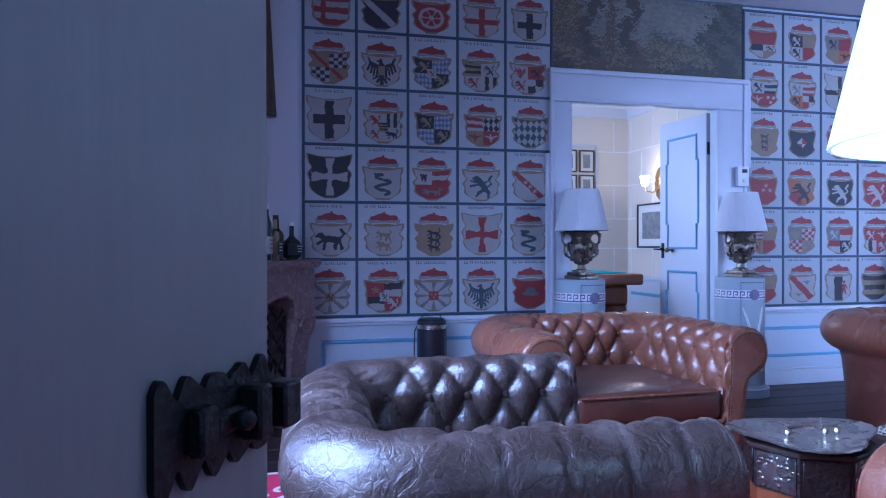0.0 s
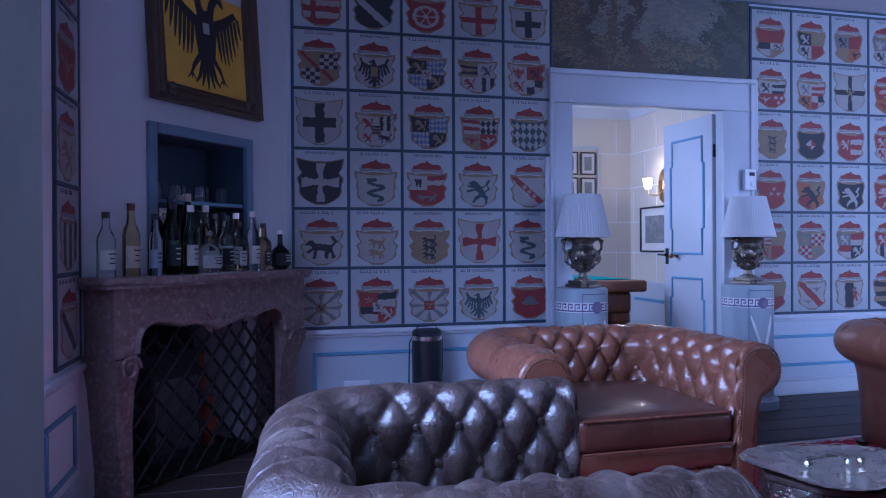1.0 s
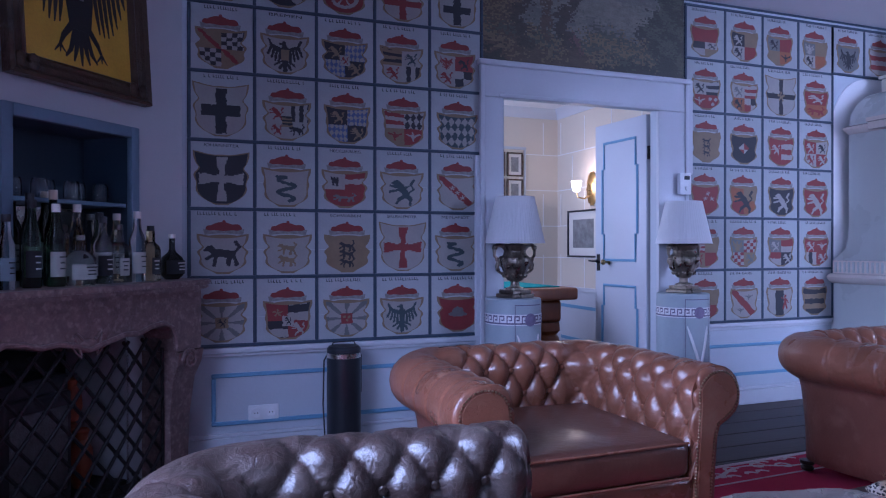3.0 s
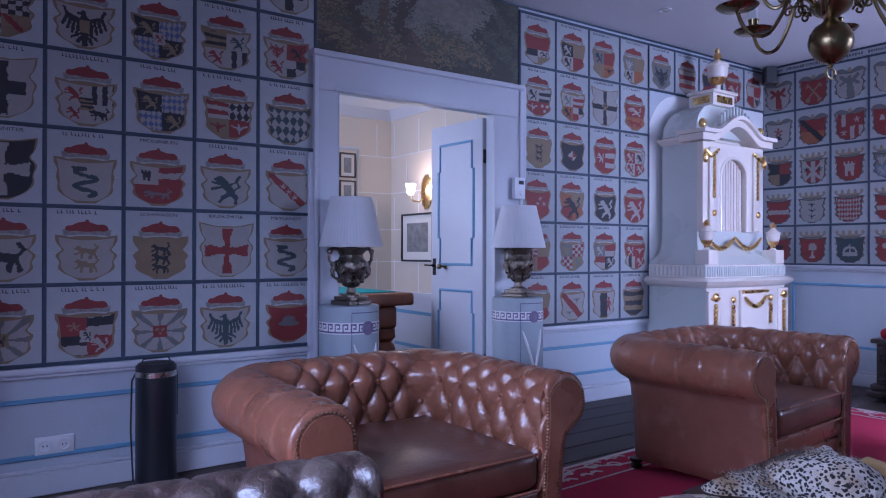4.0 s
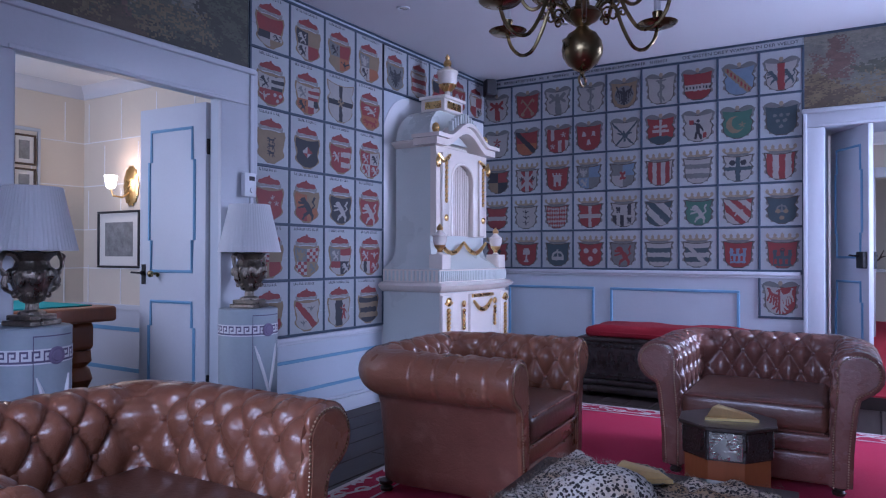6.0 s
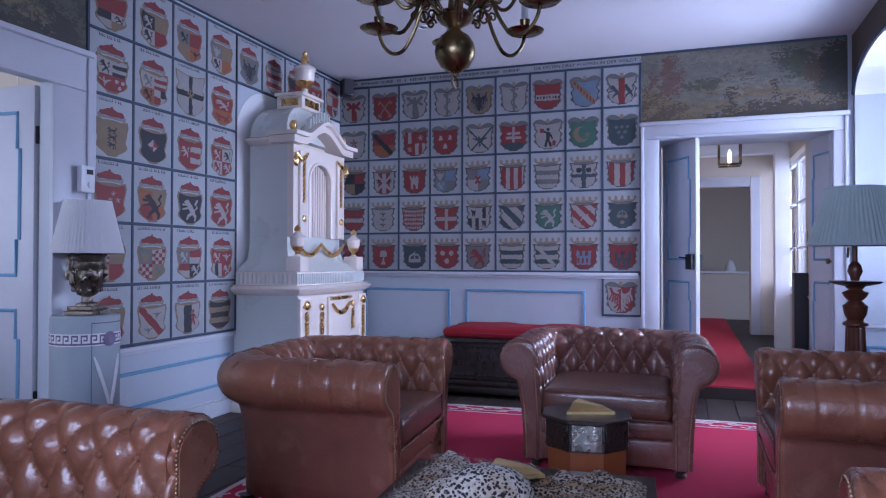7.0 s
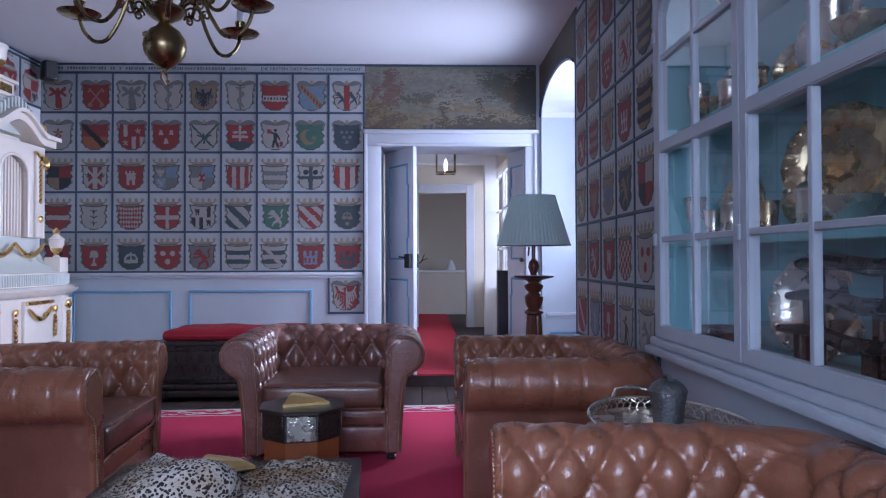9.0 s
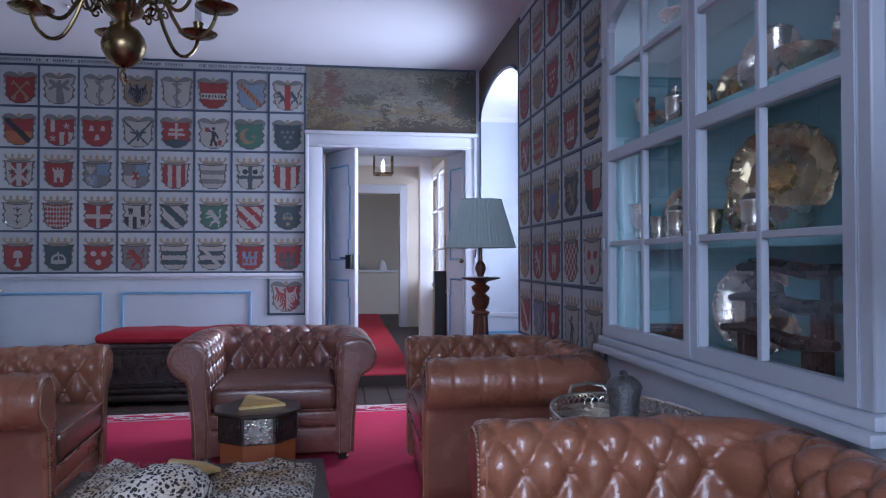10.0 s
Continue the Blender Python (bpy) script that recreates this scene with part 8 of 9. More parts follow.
# ---- lamps ----
fl = thing("floor_lamp", "turned mahogany standard lamp with a pale green pleated shade", "lamp", pose(4.61, 0.745, 0))
part("base", lathed([(0.16, 0), (0.165, 0.02), (0.14, 0.04), (0.06, 0.07), (0.045, 0.10)], 28), "mahogany", fl)
part("fluted_column", lathed([(0.040, 0.1005), (0.046, 0.20), (0.046, 0.60), (0.040, 0.745)], 48, None, 12, 0.07), "mahogany", fl)
part("turned_neck", lathed([(0.040, 0.7455), (0.056, 0.755), (0.056, 0.765), (0.035, 0.78), (0.050, 0.81), (0.056, 0.85), (0.040, 0.865), (0.030, 0.875), (0.050, 0.895), (0.058, 0.915), (0.030, 0.930), (0.045, 0.945)], 24), "mahogany", fl)
part("tray_disc", lathed([(0.045, 0.9455), (0.112, 0.962), (0.118, 0.970), (0.112, 0.973), (0.02, 0.968)], 32), "foot_wood", fl)
part("spindle", lathed([(0.018, 0.974), (0.022, 0.99), (0.034, 1.02), (0.028, 1.05), (0.012, 1.07), (0.012, 1.22)], 16), "mahogany", fl)
bm = bmesh.new()
pleated(bm, 0.212, 1.148, 0.126, 1.436, 56, 0.014)
shade = part("shade", bm, "shade_green", fl)
for z, r in ((1.150, 0.2125), (1.434, 0.1265)):
    bm = bmesh.new()
    tube(bm, [(r * math.cos(2 * math.pi * i / 40), r * math.sin(2 * math.pi * i / 40), z) for i in range(40)], 0.004, 6, True)
    part("shade_binding", bm, "shade_green", shade)
bm = bmesh.new()
for k in range(4):
    tube(bm, [(0.03 + 0.008 * k, 0.02, 1.14), (0.034 + 0.008 * k, 0.022, 1.10 - 0.012 * (k % 2))], 0.004, 5)
part("pull_tassel", bm, "mahogany", shade)

M["shade_lit"] = glowing("lit_shade", (0.88, 0.95, 0.90), 0.28)
el = thing("floor_lamp", "brass standard lamp with a lit white pleated shade", "lamp", pose(1.05, 0.78, 0))
part("base", lathed([(0.13, 0), (0.13, 0.02), (0.05, 0.04), (0.015, 0.06)], 24), "brass", el)
part("pole", lathed([(0.012, 0.0605), (0.012, 1.30)], 12), "brass", el)
bm = bmesh.new()
pleated(bm, 0.205, 1.115, 0.125, 1.46, 60, 0.006)
part("shade", bm, "shade_lit", el)

# ---- chest with red cushion ----
cx = thing("carved_chest", "black carved oak chest against the panelling", "chest", pose(6.17, 2.78, 0))
part("body", boxes(((-0.22, -0.62, 0.13), (0.24, 0.62, 0.42)), bevel=0.006), "carved_oak", cx)
part("lid", boxes(((-0.25, -0.65, 0.4205), (0.26, 0.65, 0.455)), bevel=0.01, seg=2), "carved_oak", cx)
part("base_moulding", boxes(((-0.25, -0.65, 0.085), (0.26, 0.65, 0.129)), ((-0.27, -0.67, 0.03), (0.28, 0.67, 0.084)), bevel=0.01, seg=2), "carved_oak", cx)
bm = bmesh.new()
rnd = random.Random(2)
for k in range(26):
    y = -0.58 + 0.0464 * k
    for z in (0.165, 0.385):
        sphere(bm, (-0.224, y, z), 0.017, (0.5, 1.2, 0.7), 8, 6)
    tube(bm, [(-0.224, y + 0.02 * math.cos(t * 0.9) * (1 - t / 12), 0.265 + (0.04 if k % 2 else -0.03) + 0.05 * (1 - t / 12) * math.sin(t * 0.9)) for t in range(10)], 0.008, 5)
tagged(part("carving", bm, "carved_oak", cx), kind="stuff")
for y in (-0.56, 0.56):
    bm = bmesh.new()
    sphere(bm, (-0.20, y, 0.016), 0.03, (1, 1, 0.55))
    sphere(bm, (0.20, y, 0.016), 0.03, (1, 1, 0.55))
    part("bun_feet", bm, "carved_oak", cx)
cu = thing("bench_cushion", "flat red velvet cushion on the chest lid", "cushion", pose(6.17, 2.78, 0.4555))
bm = bmesh.new()
box(bm, (-0.23, -0.60, 0.0), (0.23, 0.60, 0.075), 0.035, 4)
bmesh.ops.subdivide_edges(bm, edges=[e for e in bm.edges if e.calc_length() > 0.2], cuts=12, use_grid_fill=True)
for v in bm.verts:
    v.co.z += 0.014 * noise.noise(v.co * 7) + 0.018 * (1 - (v.co.y / 0.62) ** 4) if v.co.z > 0.04 else 0
part("pad", bm, "velvet", cu)
bm = bmesh.new()
tube(bm, [(-0.225, -0.58, 0.040), (-0.232, 0.0, 0.036), (-0.225, 0.58, 0.040)], 0.006, 6)
part("piping", bm, "velvet", cu)

# ---- low tables ----
def octagon(r, turn=22.5):
    return [(r * math.cos(radians(turn + 45 * k)), r * math.sin(radians(turn + 45 * k))) for k in range(8)]


def octagon_table(x, y, turn, label):
    t = thing("octagonal_side_table", label, "side table", pose(x, y, 0.012, 0, 0, turn), "octagonal side tables")
    bm = bmesh.new()
    prism(bm, octagon(0.178), 0.0, 0.255)
    part("wooden_body", bm, "amber_wood", t, smooth=False)
    bm = bmesh.new()
    prism(bm, octagon(0.186), 0.2555, 0.375)
    frieze = part("dark_frieze", bm, "carved_oak", t, smooth=False)
    bm = bmesh.new()
    prism(bm, octagon(0.205), 0.3755, 0.392)
    bmesh.ops.bevel(bm, geom=bm.edges[:], offset=0.004, segments=1, affect="EDGES")
    part("top", bm, "foot_wood", t, smooth=False)
    a = 0.186 * math.cos(radians(22.5))
    for k in range(8):
        bm = boxes(((-0.062, -0.004, 0.262), (0.062, 0.0, 0.370)), bevel=0.0015)
        rr = random.Random(k)
        for i in range(26):
            sphere(bm, (rr.uniform(-0.055, 0.055), -0.004, rr.uniform(0.268, 0.364)), 0.006, (1.4, 0.5, 1), 6, 4)
        p = part("embossed_plate", bm, "silver" if k % 2 == 0 else "carved_oak", frieze)
        p.matrix_basis = Matrix.Rotation(radians(45 * k), 4, "Z") @ Matrix.Translation((0, -a - 0.0005, 0))
    return t


octagon_table(3.80, 1.95, 8, "octagonal wooden side table with embossed silver plates")
octagon_table(1.91, 2.09, 20, "octagonal wooden side table under a silver dish")


def ashtray(x, y, z, turn):
    a = thing("gold_ashtray", "shallow three-sided gold metal dish with a folded lid", "ashtray", pose(x, y, z, 0, 0, turn), "gold dishes")
    bm = bmesh.new()
    lo = [(-0.105, -0.05), (0.105, -0.05), (0.085, 0.06), (-0.06, 0.075)]
    prism(bm, lo, 0.0, 0.012)
    part("tray", bm, "dish_brass", a, smooth=False)
    bm = bmesh.new()
    vs = [bm.verts.new(p) for p in ((-0.10, -0.045, 0.0125), (0.10, -0.045, 0.0125), (0.08, 0.055, 0.0125), (-0.055, 0.07, 0.0125), (-0.07, -0.015, 0.052), (0.075, -0.02, 0.026), (0.06, 0.035, 0.026), (-0.04, 0.045, 0.052))]
    for f in ((0, 1, 5, 4), (1, 2, 6, 5), (2, 3, 7, 6), (3, 0, 4, 7), (4, 5, 6, 7), (3, 2, 1, 0)):
        bm.faces.new([vs[i] for i in f])
    bmesh.ops.bevel(bm, geom=bm.edges[:], offset=0.004, segments=2, affect="EDGES")
    part("lid", bm, "dish_brass", a)
    return a


ashtray(3.80, 1.94, 0.4045, -72)

dish = thing("silver_dish", "silver dish with a lace-cut edge on the side table", "dish", pose(1.90, 2.08, 0.4045, 0, 0, 12))
bm = bmesh.new()
tri = []
for i in range(72):
    a = 2 * math.pi * i / 72
    r = 0.235 * (1 + 0.16 * math.cos(3 * a)) * (1 + 0.012 * math.cos(36 * a))
    tri.append((r * math.cos(a), r * math.sin(a) * 0.8))
rings = []
for k, z in ((0.55, 0.002), (0.80, 0.006), (0.97, 0.018), (1.0, 0.020), (0.97, 0.024), (0.78, 0.014), (0.3, 0.008)):
    rings.append([bm.verts.new((x * k, y * k, z)) for x, y in tri])
for a, b in zip(rings, rings[1:]):
    for i in range(72):
        bm.faces.new((a[i], a[(i + 1) % 72], b[(i + 1) % 72], b[i]))
bm.faces.new(rings[0][::-1])
bm.faces.new(rings[-1])
part("plate", bm, "silver", dish)
bm = bmesh.new()
tube(bm, [(-0.06, 0.02, 0.035), (0.0, 0.0, 0.042), (0.10, -0.03, 0.036)], 0.006, 6)
for x, y in ((-0.06, 0.02), (0.06, -0.02), (0.10, -0.03)):
    sphere(bm, (x, y, 0.022), 0.012, u=8, v=6)
part("handle_bar", bm, "silver", dish)

ct = thing("coffee_table", "low black square coffee table under a spotted pelt", "coffee table", pose(2.90, 2.06, 0.012, 0, 0, 4))
part("top", boxes(((-0.40, -0.45, 0.235), (0.40, 0.45, 0.275)), bevel=0.006, seg=2), "foot_wood", ct)
part("apron", boxes(((-0.37, -0.42, 0.17), (0.37, 0.42, 0.2345)), bevel=0.004), "foot_wood", ct)
lg = part("leg", boxes(((-0.03, -0.03, 0), (0.03, 0.03, 0.1695)), bevel=0.004), "foot_wood", ct)
lg.matrix_basis = pose(-0.34, -0.39, 0)
for x, y in ((0.34, -0.39), (-0.34, 0.39), (0.34, 0.39)):
    shared("leg", lg, ct, pose(x, y, 0))

# spotted pelt: one draped sheet that swells into a plain rounded end
pelt = thing("spotted_pelt", "black-spotted pale fur pelt draped over the coffee table", "fur throw", pose(2.90, 2.06, 0.288, 0, 0, 0))
bm = bmesh.new()
nx, ny = 70, 70
grid = []
for j in range(ny + 1):
    row = []
    for i in range(nx + 1):
        u, v = -1 + 2 * i / nx, -1 + 2 * j / ny
        ang = 0.05 * math.sin(9 * v) + 0.04 * math.sin(14 * u + 2)
        x, y = u * (0.31 + ang), v * 0.40
        z = 0.030 + 0.024 * noise.noise((x * 5, y * 5, 1)) + 0.022 * noise.noise((x * 14, y * 14, 4)) + 0.010 * noise.noise((x * 45, y * 45, 9))
        edge = max(abs(u), abs(v))
        z *= 1 - max(0, (edge - 0.85) / 0.15) ** 2
        row.append(bm.verts.new((x, y, max(z, 0.002))))
    grid.append(row)
for j in range(ny):
    for i in range(nx):
        bm.faces.new((grid[j][i], grid[j][i + 1], grid[j + 1][i + 1], grid[j + 1][i]))
part("hide", bm, "pelt", pelt)
bm = bmesh.new()
bmesh.ops.create_icosphere(bm, subdivisions=5, radius=1)
for v in bm.verts:
    n = v.co.copy()
    k = 1 + 0.05 * noise.noise(n * 3) + 0.03 * noise.noise(n * 9) + 0.012 * noise.noise(n * 26)
    taper = 1 - 0.28 * max(0, n.y)
    v.co = Vector((n.x * 0.098 * k * taper, n.y * 0.165 * k, n.z * 0.088 * k * taper + 0.080))
head = part("rounded_end", bm, "pelt", pelt)
head.matrix_basis = pose(-0.20, 0.06, 0.0, 0, 0, 28)
bm = bmesh.new()
rnd = random.Random(6)
for k in range(7000):
    x, y = rnd.uniform(-0.30, 0.32), rnd.uniform(-0.39, 0.40)
    z = 0.030 + 0.024 * noise.noise((x * 5, y * 5, 1)) + 0.022 * noise.noise((x * 14, y * 14, 4))
    z = max(z, 0.004) - 0.004
    d = Vector((rnd.uniform(-1, 1), rnd.uniform(-0.4, 1), 0)) * 0.018
    a, b, c = Vector((x - 0.0011, y, z)), Vector((x + 0.0011, y, z)), Vector((x + d.x, y + d.y, z + rnd.uniform(0.008, 0.02)))
    bm.faces.new([bm.verts.new(p) for p in (a, b, c)])
tagged(part("fur_pile", bm, "pelt", pelt, smooth=False), kind="stuff")
small = thing("metal_dish", "small dark metal dish resting on the pelt", "dish", pose(3.05, 2.10, 0.322))
part("bowl", lathed([(0.06, 0), (0.095, 0.012), (0.10, 0.018), (0.09, 0.014), (0.0001, 0.008)], 24), "pewter", small)
ashtray(3.02, 2.10, 0.336, -60)

# ---- tray table by the cupboard ----
tt = thing("tray_table", "low folding stand carrying a silver tray", "side table", pose(2.61, 0.655, 0.012))
bm = bmesh.new()
for s in (-1, 1):
    for y in (-0.13, 0.13):
        tube(bm, [(s * 0.20, y, 0.0), (-s * 0.20, y, 0.512)], 0.012, 8)
part("crossed_legs", bm, "mahogany", tt)
bm = bmesh.new()
for x in (-0.20, 0.20):
    tube(bm, [(x, -0.15, 0.512), (x, 0.15, 0.512)], 0.010, 8)
part("top_rails", bm, "mahogany", tt)
tr = thing("silver_tray", "oval silver tray with a pierced gallery and handles", "tray", pose(2.61, 0.655, 0.535) @ Matrix.Diagonal((1.3, 1.08, 1, 1)))
bm = bmesh.new()
lathe(bm, [(0.0001, 0.0), (0.30, 0.0), (0.305, 0.004), (0.30, 0.008), (0.0001, 0.006)], 56, None, 0, 0, 1.0, 0.72)
part("tray_floor", bm, "silver", tr)
proto = None
for k in range(56):
    a = 2 * math.pi * k / 56
    b = bmesh.new() if proto is None else None
    m = Matrix.Translation((0.298 * math.cos(a), 0.298 * 0.72 * math.sin(a), 0.008)) @ Matrix.Rotation(math.atan2(math.cos(a) * 0.72, -math.sin(a)), 4, "Z")
    if proto is None:
        tube(b, [(-0.014, 0, 0), (-0.010, 0.004, 0.016), (0.004, 0.004, 0.026), (0.012, 0, 0.034)], 0.003, 5)
        tube(b, [(0.014, 0, 0), (0.010, 0.004, 0.016), (-0.004, 0.004, 0.026), (-0.012, 0, 0.034)], 0.003, 5)
        proto = part("gallery_scroll", b, "silver", tr)
        proto.matrix_basis = m
    else:
        shared("gallery_scroll", proto, tr, m)
bm = bmesh.new()
tube(bm, [(0.30 * math.cos(2 * math.pi * i / 56), 0.216 * math.sin(2 * math.pi * i / 56), 0.044) for i in range(56)], 0.005, 6, True)
part("gallery_rim", bm, "silver", tr)
for s in (-1, 1):
    bm = bmesh.new()
    tube(bm, [(s * 0.292, -0.07, 0.044), (s * 0.305, -0.055, 0.068), (s * 0.31, 0.0, 0.078), (s * 0.305, 0.055, 0.068), (s * 0.292, 0.07, 0.044)], 0.007, 8)
    part("tray_handle", bm, "silver", tr)
lc = thing("lace_doily", "round white lace doily on the tray", "doily", pose(2.56, 0.66, 0.5435))
part("cloth", lathed([(0.0001, 0), (0.15, 0), (0.152, 0.0015), (0.0001, 0.002)], 60, None, 20, 0.03, 1, 0.8), "lace", lc)
jr = thing("pewter_jar", "dark embossed pewter jar with a curved lid", "jar", pose(2.72, 0.63, 0.546))
part("body", lathed([(0.040, 0), (0.046, 0.006), (0.050, 0.06), (0.056, 0.085), (0.057, 0.10)], 24, None, 12, 0.015), "pewter", jr)
part("lid", lathed([(0.060, 0.1005), (0.061, 0.108), (0.050, 0.125), (0.030, 0.140), (0.0001, 0.143)], 24), "pewter", jr)
bm = bmesh.new()
tube(bm, [(-0.03, 0, 0.138), (-0.01, 0, 0.155), (0.02, 0, 0.150), (0.025, 0, 0.138)], 0.007, 6)
part("lid_handle", bm, "pewter", jr)

# ---- glazed cupboard ----
CX0, CX1, CZ0, CZ1 = 1.875, 3.445, 0.735, 2.36
cab = thing("plate_cupboard", "grey-blue built-in cupboard with two glazed doors", "cupboard", wall_frame((CX1, SOUTH, 0), 180))
W = CX1 - CX0
bm = boxes(((0.016, CZ0 + 0.001, -0.265), (W - 0.016, CZ1 - 0.004, -0.255)), ((0.016, CZ0 + 0.001, -0.2545), (0.028, CZ1 - 0.004, 0)), ((W - 0.028, CZ0 + 0.001, -0.2545), (W - 0.016, CZ1 - 0.004, 0)), ((0.0285, CZ0 + 0.001, -0.2545), (W - 0.0285, CZ0 + 0.012, 0)), ((0.0285, CZ1 - 0.014, -0.2545), (W - 0.0285, CZ1 - 0.004, 0)))
part("carcass", bm, "teal", cab, "teal painted cupboard interior", smooth=False)
for z in (1.133, 1.580, 1.95):
    bm = boxes(((0.029, z, -0.254), (W - 0.029, z + 0.022, -0.06)), ((0.029, z - 0.02, -0.0595), (W - 0.029, z + 0.022, -0.045)), bevel=0.003)
    part("shelf", bm, "teal", cab)
bm = bmesh.new()
for lo, hi, z1 in (((-0.05, 0.672), (W + 0.05, 0.704), 0.075), ((-0.04, 0.7045), (W + 0.04, 0.7395), 0.055), ((-0.03, CZ1 + 0.0), (W + 0.03, CZ1 + 0.035), 0.055), ((-0.05, CZ1 + 0.0355), (W + 0.05, CZ1 + 0.075), 0.08)):
    bm = bmesh.new()
    box(bm, (*lo, 0), (*hi, z1), 0.008, 2)
    part("moulding", bm, "panel_paint", cab)
part("side_stile", boxes(((-0.02, 0.740, 0), (0.028, CZ1 - 0.001, 0.038)), bevel=0.004), "panel_paint", cab)
part("side_stile", boxes(((W - 0.028, 0.740, 0), (W + 0.02, CZ1 - 0.001, 0.038)), bevel=0.004), "panel_paint", cab)
for k in (0, 1):
    x0 = 0.022 + k * (W / 2 - 0.0205)
    x1 = x0 + W / 2 - 0.0235
    xs, zs = (x0, x0 + 0.048, x1 - 0.048, x1), (0.742, 0.795, 1.500, 1.548, CZ1 - 0.075, CZ1 - 0.003)
    bm = bmesh.new()
    grid = [[bm.verts.new((x, z, 0.004)) for x in xs] for z in zs]
    cells = [bm.faces.new((grid[b][a], grid[b][a + 1], grid[b + 1][a + 1], grid[b + 1][a])) for b in range(5) for a in range(3) if a != 1 or b % 2 == 0]
    front = bmesh.ops.extrude_face_region(bm, geom=cells)["geom"]
    bmesh.ops.translate(bm, vec=(0, 0, 0.04), verts=[v for v in front if isinstance(v, bmesh.types.BMVert)])
    bmesh.ops.recalc_face_normals(bm, faces=bm.faces)
    rim = [e for e in bm.edges if len(e.link_faces) == 2 and e.calc_face_angle(0) > 1.0 and all(v.co.z > 0.04 for v in e.verts)]
    bmesh.ops.bevel(bm, geom=rim, offset=0.004, segments=2, affect="EDGES")
    dr = part("door", bm, "panel_paint", cab)
    xm = (x0 + x1) / 2
    part("glazing_bar", boxes(((xm - 0.011, 0.7955, 0.012), (xm + 0.011, 1.4995, 0.040)), ((xm - 0.011, 1.5485, 0.012), (xm + 0.011, CZ1 - 0.0755, 0.040)), bevel=0.003), "panel_paint", dr)
    for z in (1.145, 1.888):
        part("glazing_bar", boxes(((x0 + 0.0485, z - 0.011, 0.013), (xm - 0.0115, z + 0.011, 0.039)), ((xm + 0.0115, z - 0.011, 0.013), (x1 - 0.0485, z + 0.011, 0.039)), bevel=0.003), "panel_paint", dr)
    # shaped top corner on the outer side
    xo, g = (x0 + 0.048, 1) if k == 0 else (x1 - 0.048, -1)
    bm = bmesh.new()
    prism(bm, [(xo, CZ1 - 0.0755), (xo, 2.06)] + [(xo + g * 0.26 * (1 - math.cos(math.pi / 2 * i / 8)), 2.06 + 0.10 * math.sin(math.pi / 2 * i / 8)) for i in range(1, 9)] + [(xo + g * 0.30, CZ1 - 0.0755)], 0.006, 0.043)
    part("corner_spandrel", bm, "panel_paint", dr, smooth=False)
    for xa, xb in ((x0 + 0.044, xm - 0.002), (xm + 0.002, x1 - 0.044)):
        for za, zb in ((0.790, 1.143), (1.147, 1.505), (1.543, 1.886), (1.890, CZ1 - 0.07)):
            pn = part("pane", boxes(((xa, za, 0.024), (xb, zb, 0.027))), "glass", dr, smooth=False)
            pn.visible_shadow = False
    for z in (1.12, 1.96):
        part("latch", boxes(((x0 - 0.008, z, 0.0445), (x0 + 0.014, z + 0.05, 0.056)), bevel=0.003), "panel_paint", dr)


def silver_at(name, label, cat, x, z, dep, mat, bm, tilt=0.0, turn=0.0):
    """Plate in the cupboard: x along from the east end, z the shelf, dep the depth behind the front."""
    t = thing(name, label, cat, wall_frame((CX1 - x, SOUTH - dep, z), 180) @ pose(0, 0, 0, 0, turn, 0) @ pose(0, 0, 0, tilt), "silver in the cupboard")
    part("body", bm, mat, t)
    return t


def charger(r):
    bm = bmesh.new()
    lathe(bm, [(0.0001, 0.014), (r * 0.16, 0.016), (r * 0.30, 0.006), (r * 0.62, 0.004), (r * 0.70, 0.014), (r * 0.94, 0.026), (r, 0.022), (r * 0.98, 0.012), (r * 0.6, -0.006), (0.0001, -0.006)], 56, None, 14, 0.025)
    bmesh.ops.translate(bm, verts=bm.verts, vec=(0, r + 0.004, 0))
    return bm


def stand_up(prof, seg=20, wave=0, amp=0.0):
    return lathed(prof, seg, Matrix.Rotation(radians(-90), 4, "X"), wave, amp)


SH = (0.748, 1.1555, 1.6025, 1.9725)
for x, lv, dep, r, mat, label in ((0.985, 1, 0.145, 0.172, "parcel_gilt", "large parcel-gilt charger with a scalloped rim"), (0.28, 1, 0.20, 0.110, "parcel_gilt", "embossed gilt dish standing upright"), (0.74, 1, 0.20, 0.100, "parcel_gilt", "embossed gilt dish standing upright"),
                                  (1.46, 1, 0.20, 0.095, "parcel_gilt", "small embossed gilt dish"), (0.80, 0, 0.19, 0.165, "silver", "embossed silver charger on the low shelf"), (1.44, 0, 0.19, 0.150, "silver", "embossed silver charger on the low shelf"),
                                  (0.86, 2, 0.20, 0.120, "silver", "embossed silver charger on the high shelf"), (0.66, 2, 0.20, 0.080, "parcel_gilt", "small embossed gilt dish"), (1.30, 2, 0.20, 0.10, "silver", "small embossed silver dish")):
    p = silver_at("charger", label, "dish", x, SH[lv], dep, mat, charger(r), -9, 30 if r > 0.16 else 20)
    b = part("boss", lathed([(r * 0.30, 0.008), (r * 0.24, 0.022), (r * 0.10, 0.028), (0.0001, 0.032)], 24, Matrix.Translation((0, r + 0.004, 0)), 8, 0.08), "gold", p)
    bm = bmesh.new()
    for k in range(28):
        a = 2 * math.pi * k / 28
        sphere(bm, (r * 0.93 * math.cos(a), r * 0.93 * math.sin(a) + r + 0.004, 0.024), r * 0.07, (1, 1, 0.5), 6, 5)
    part("rim_beads", bm, mat, p)
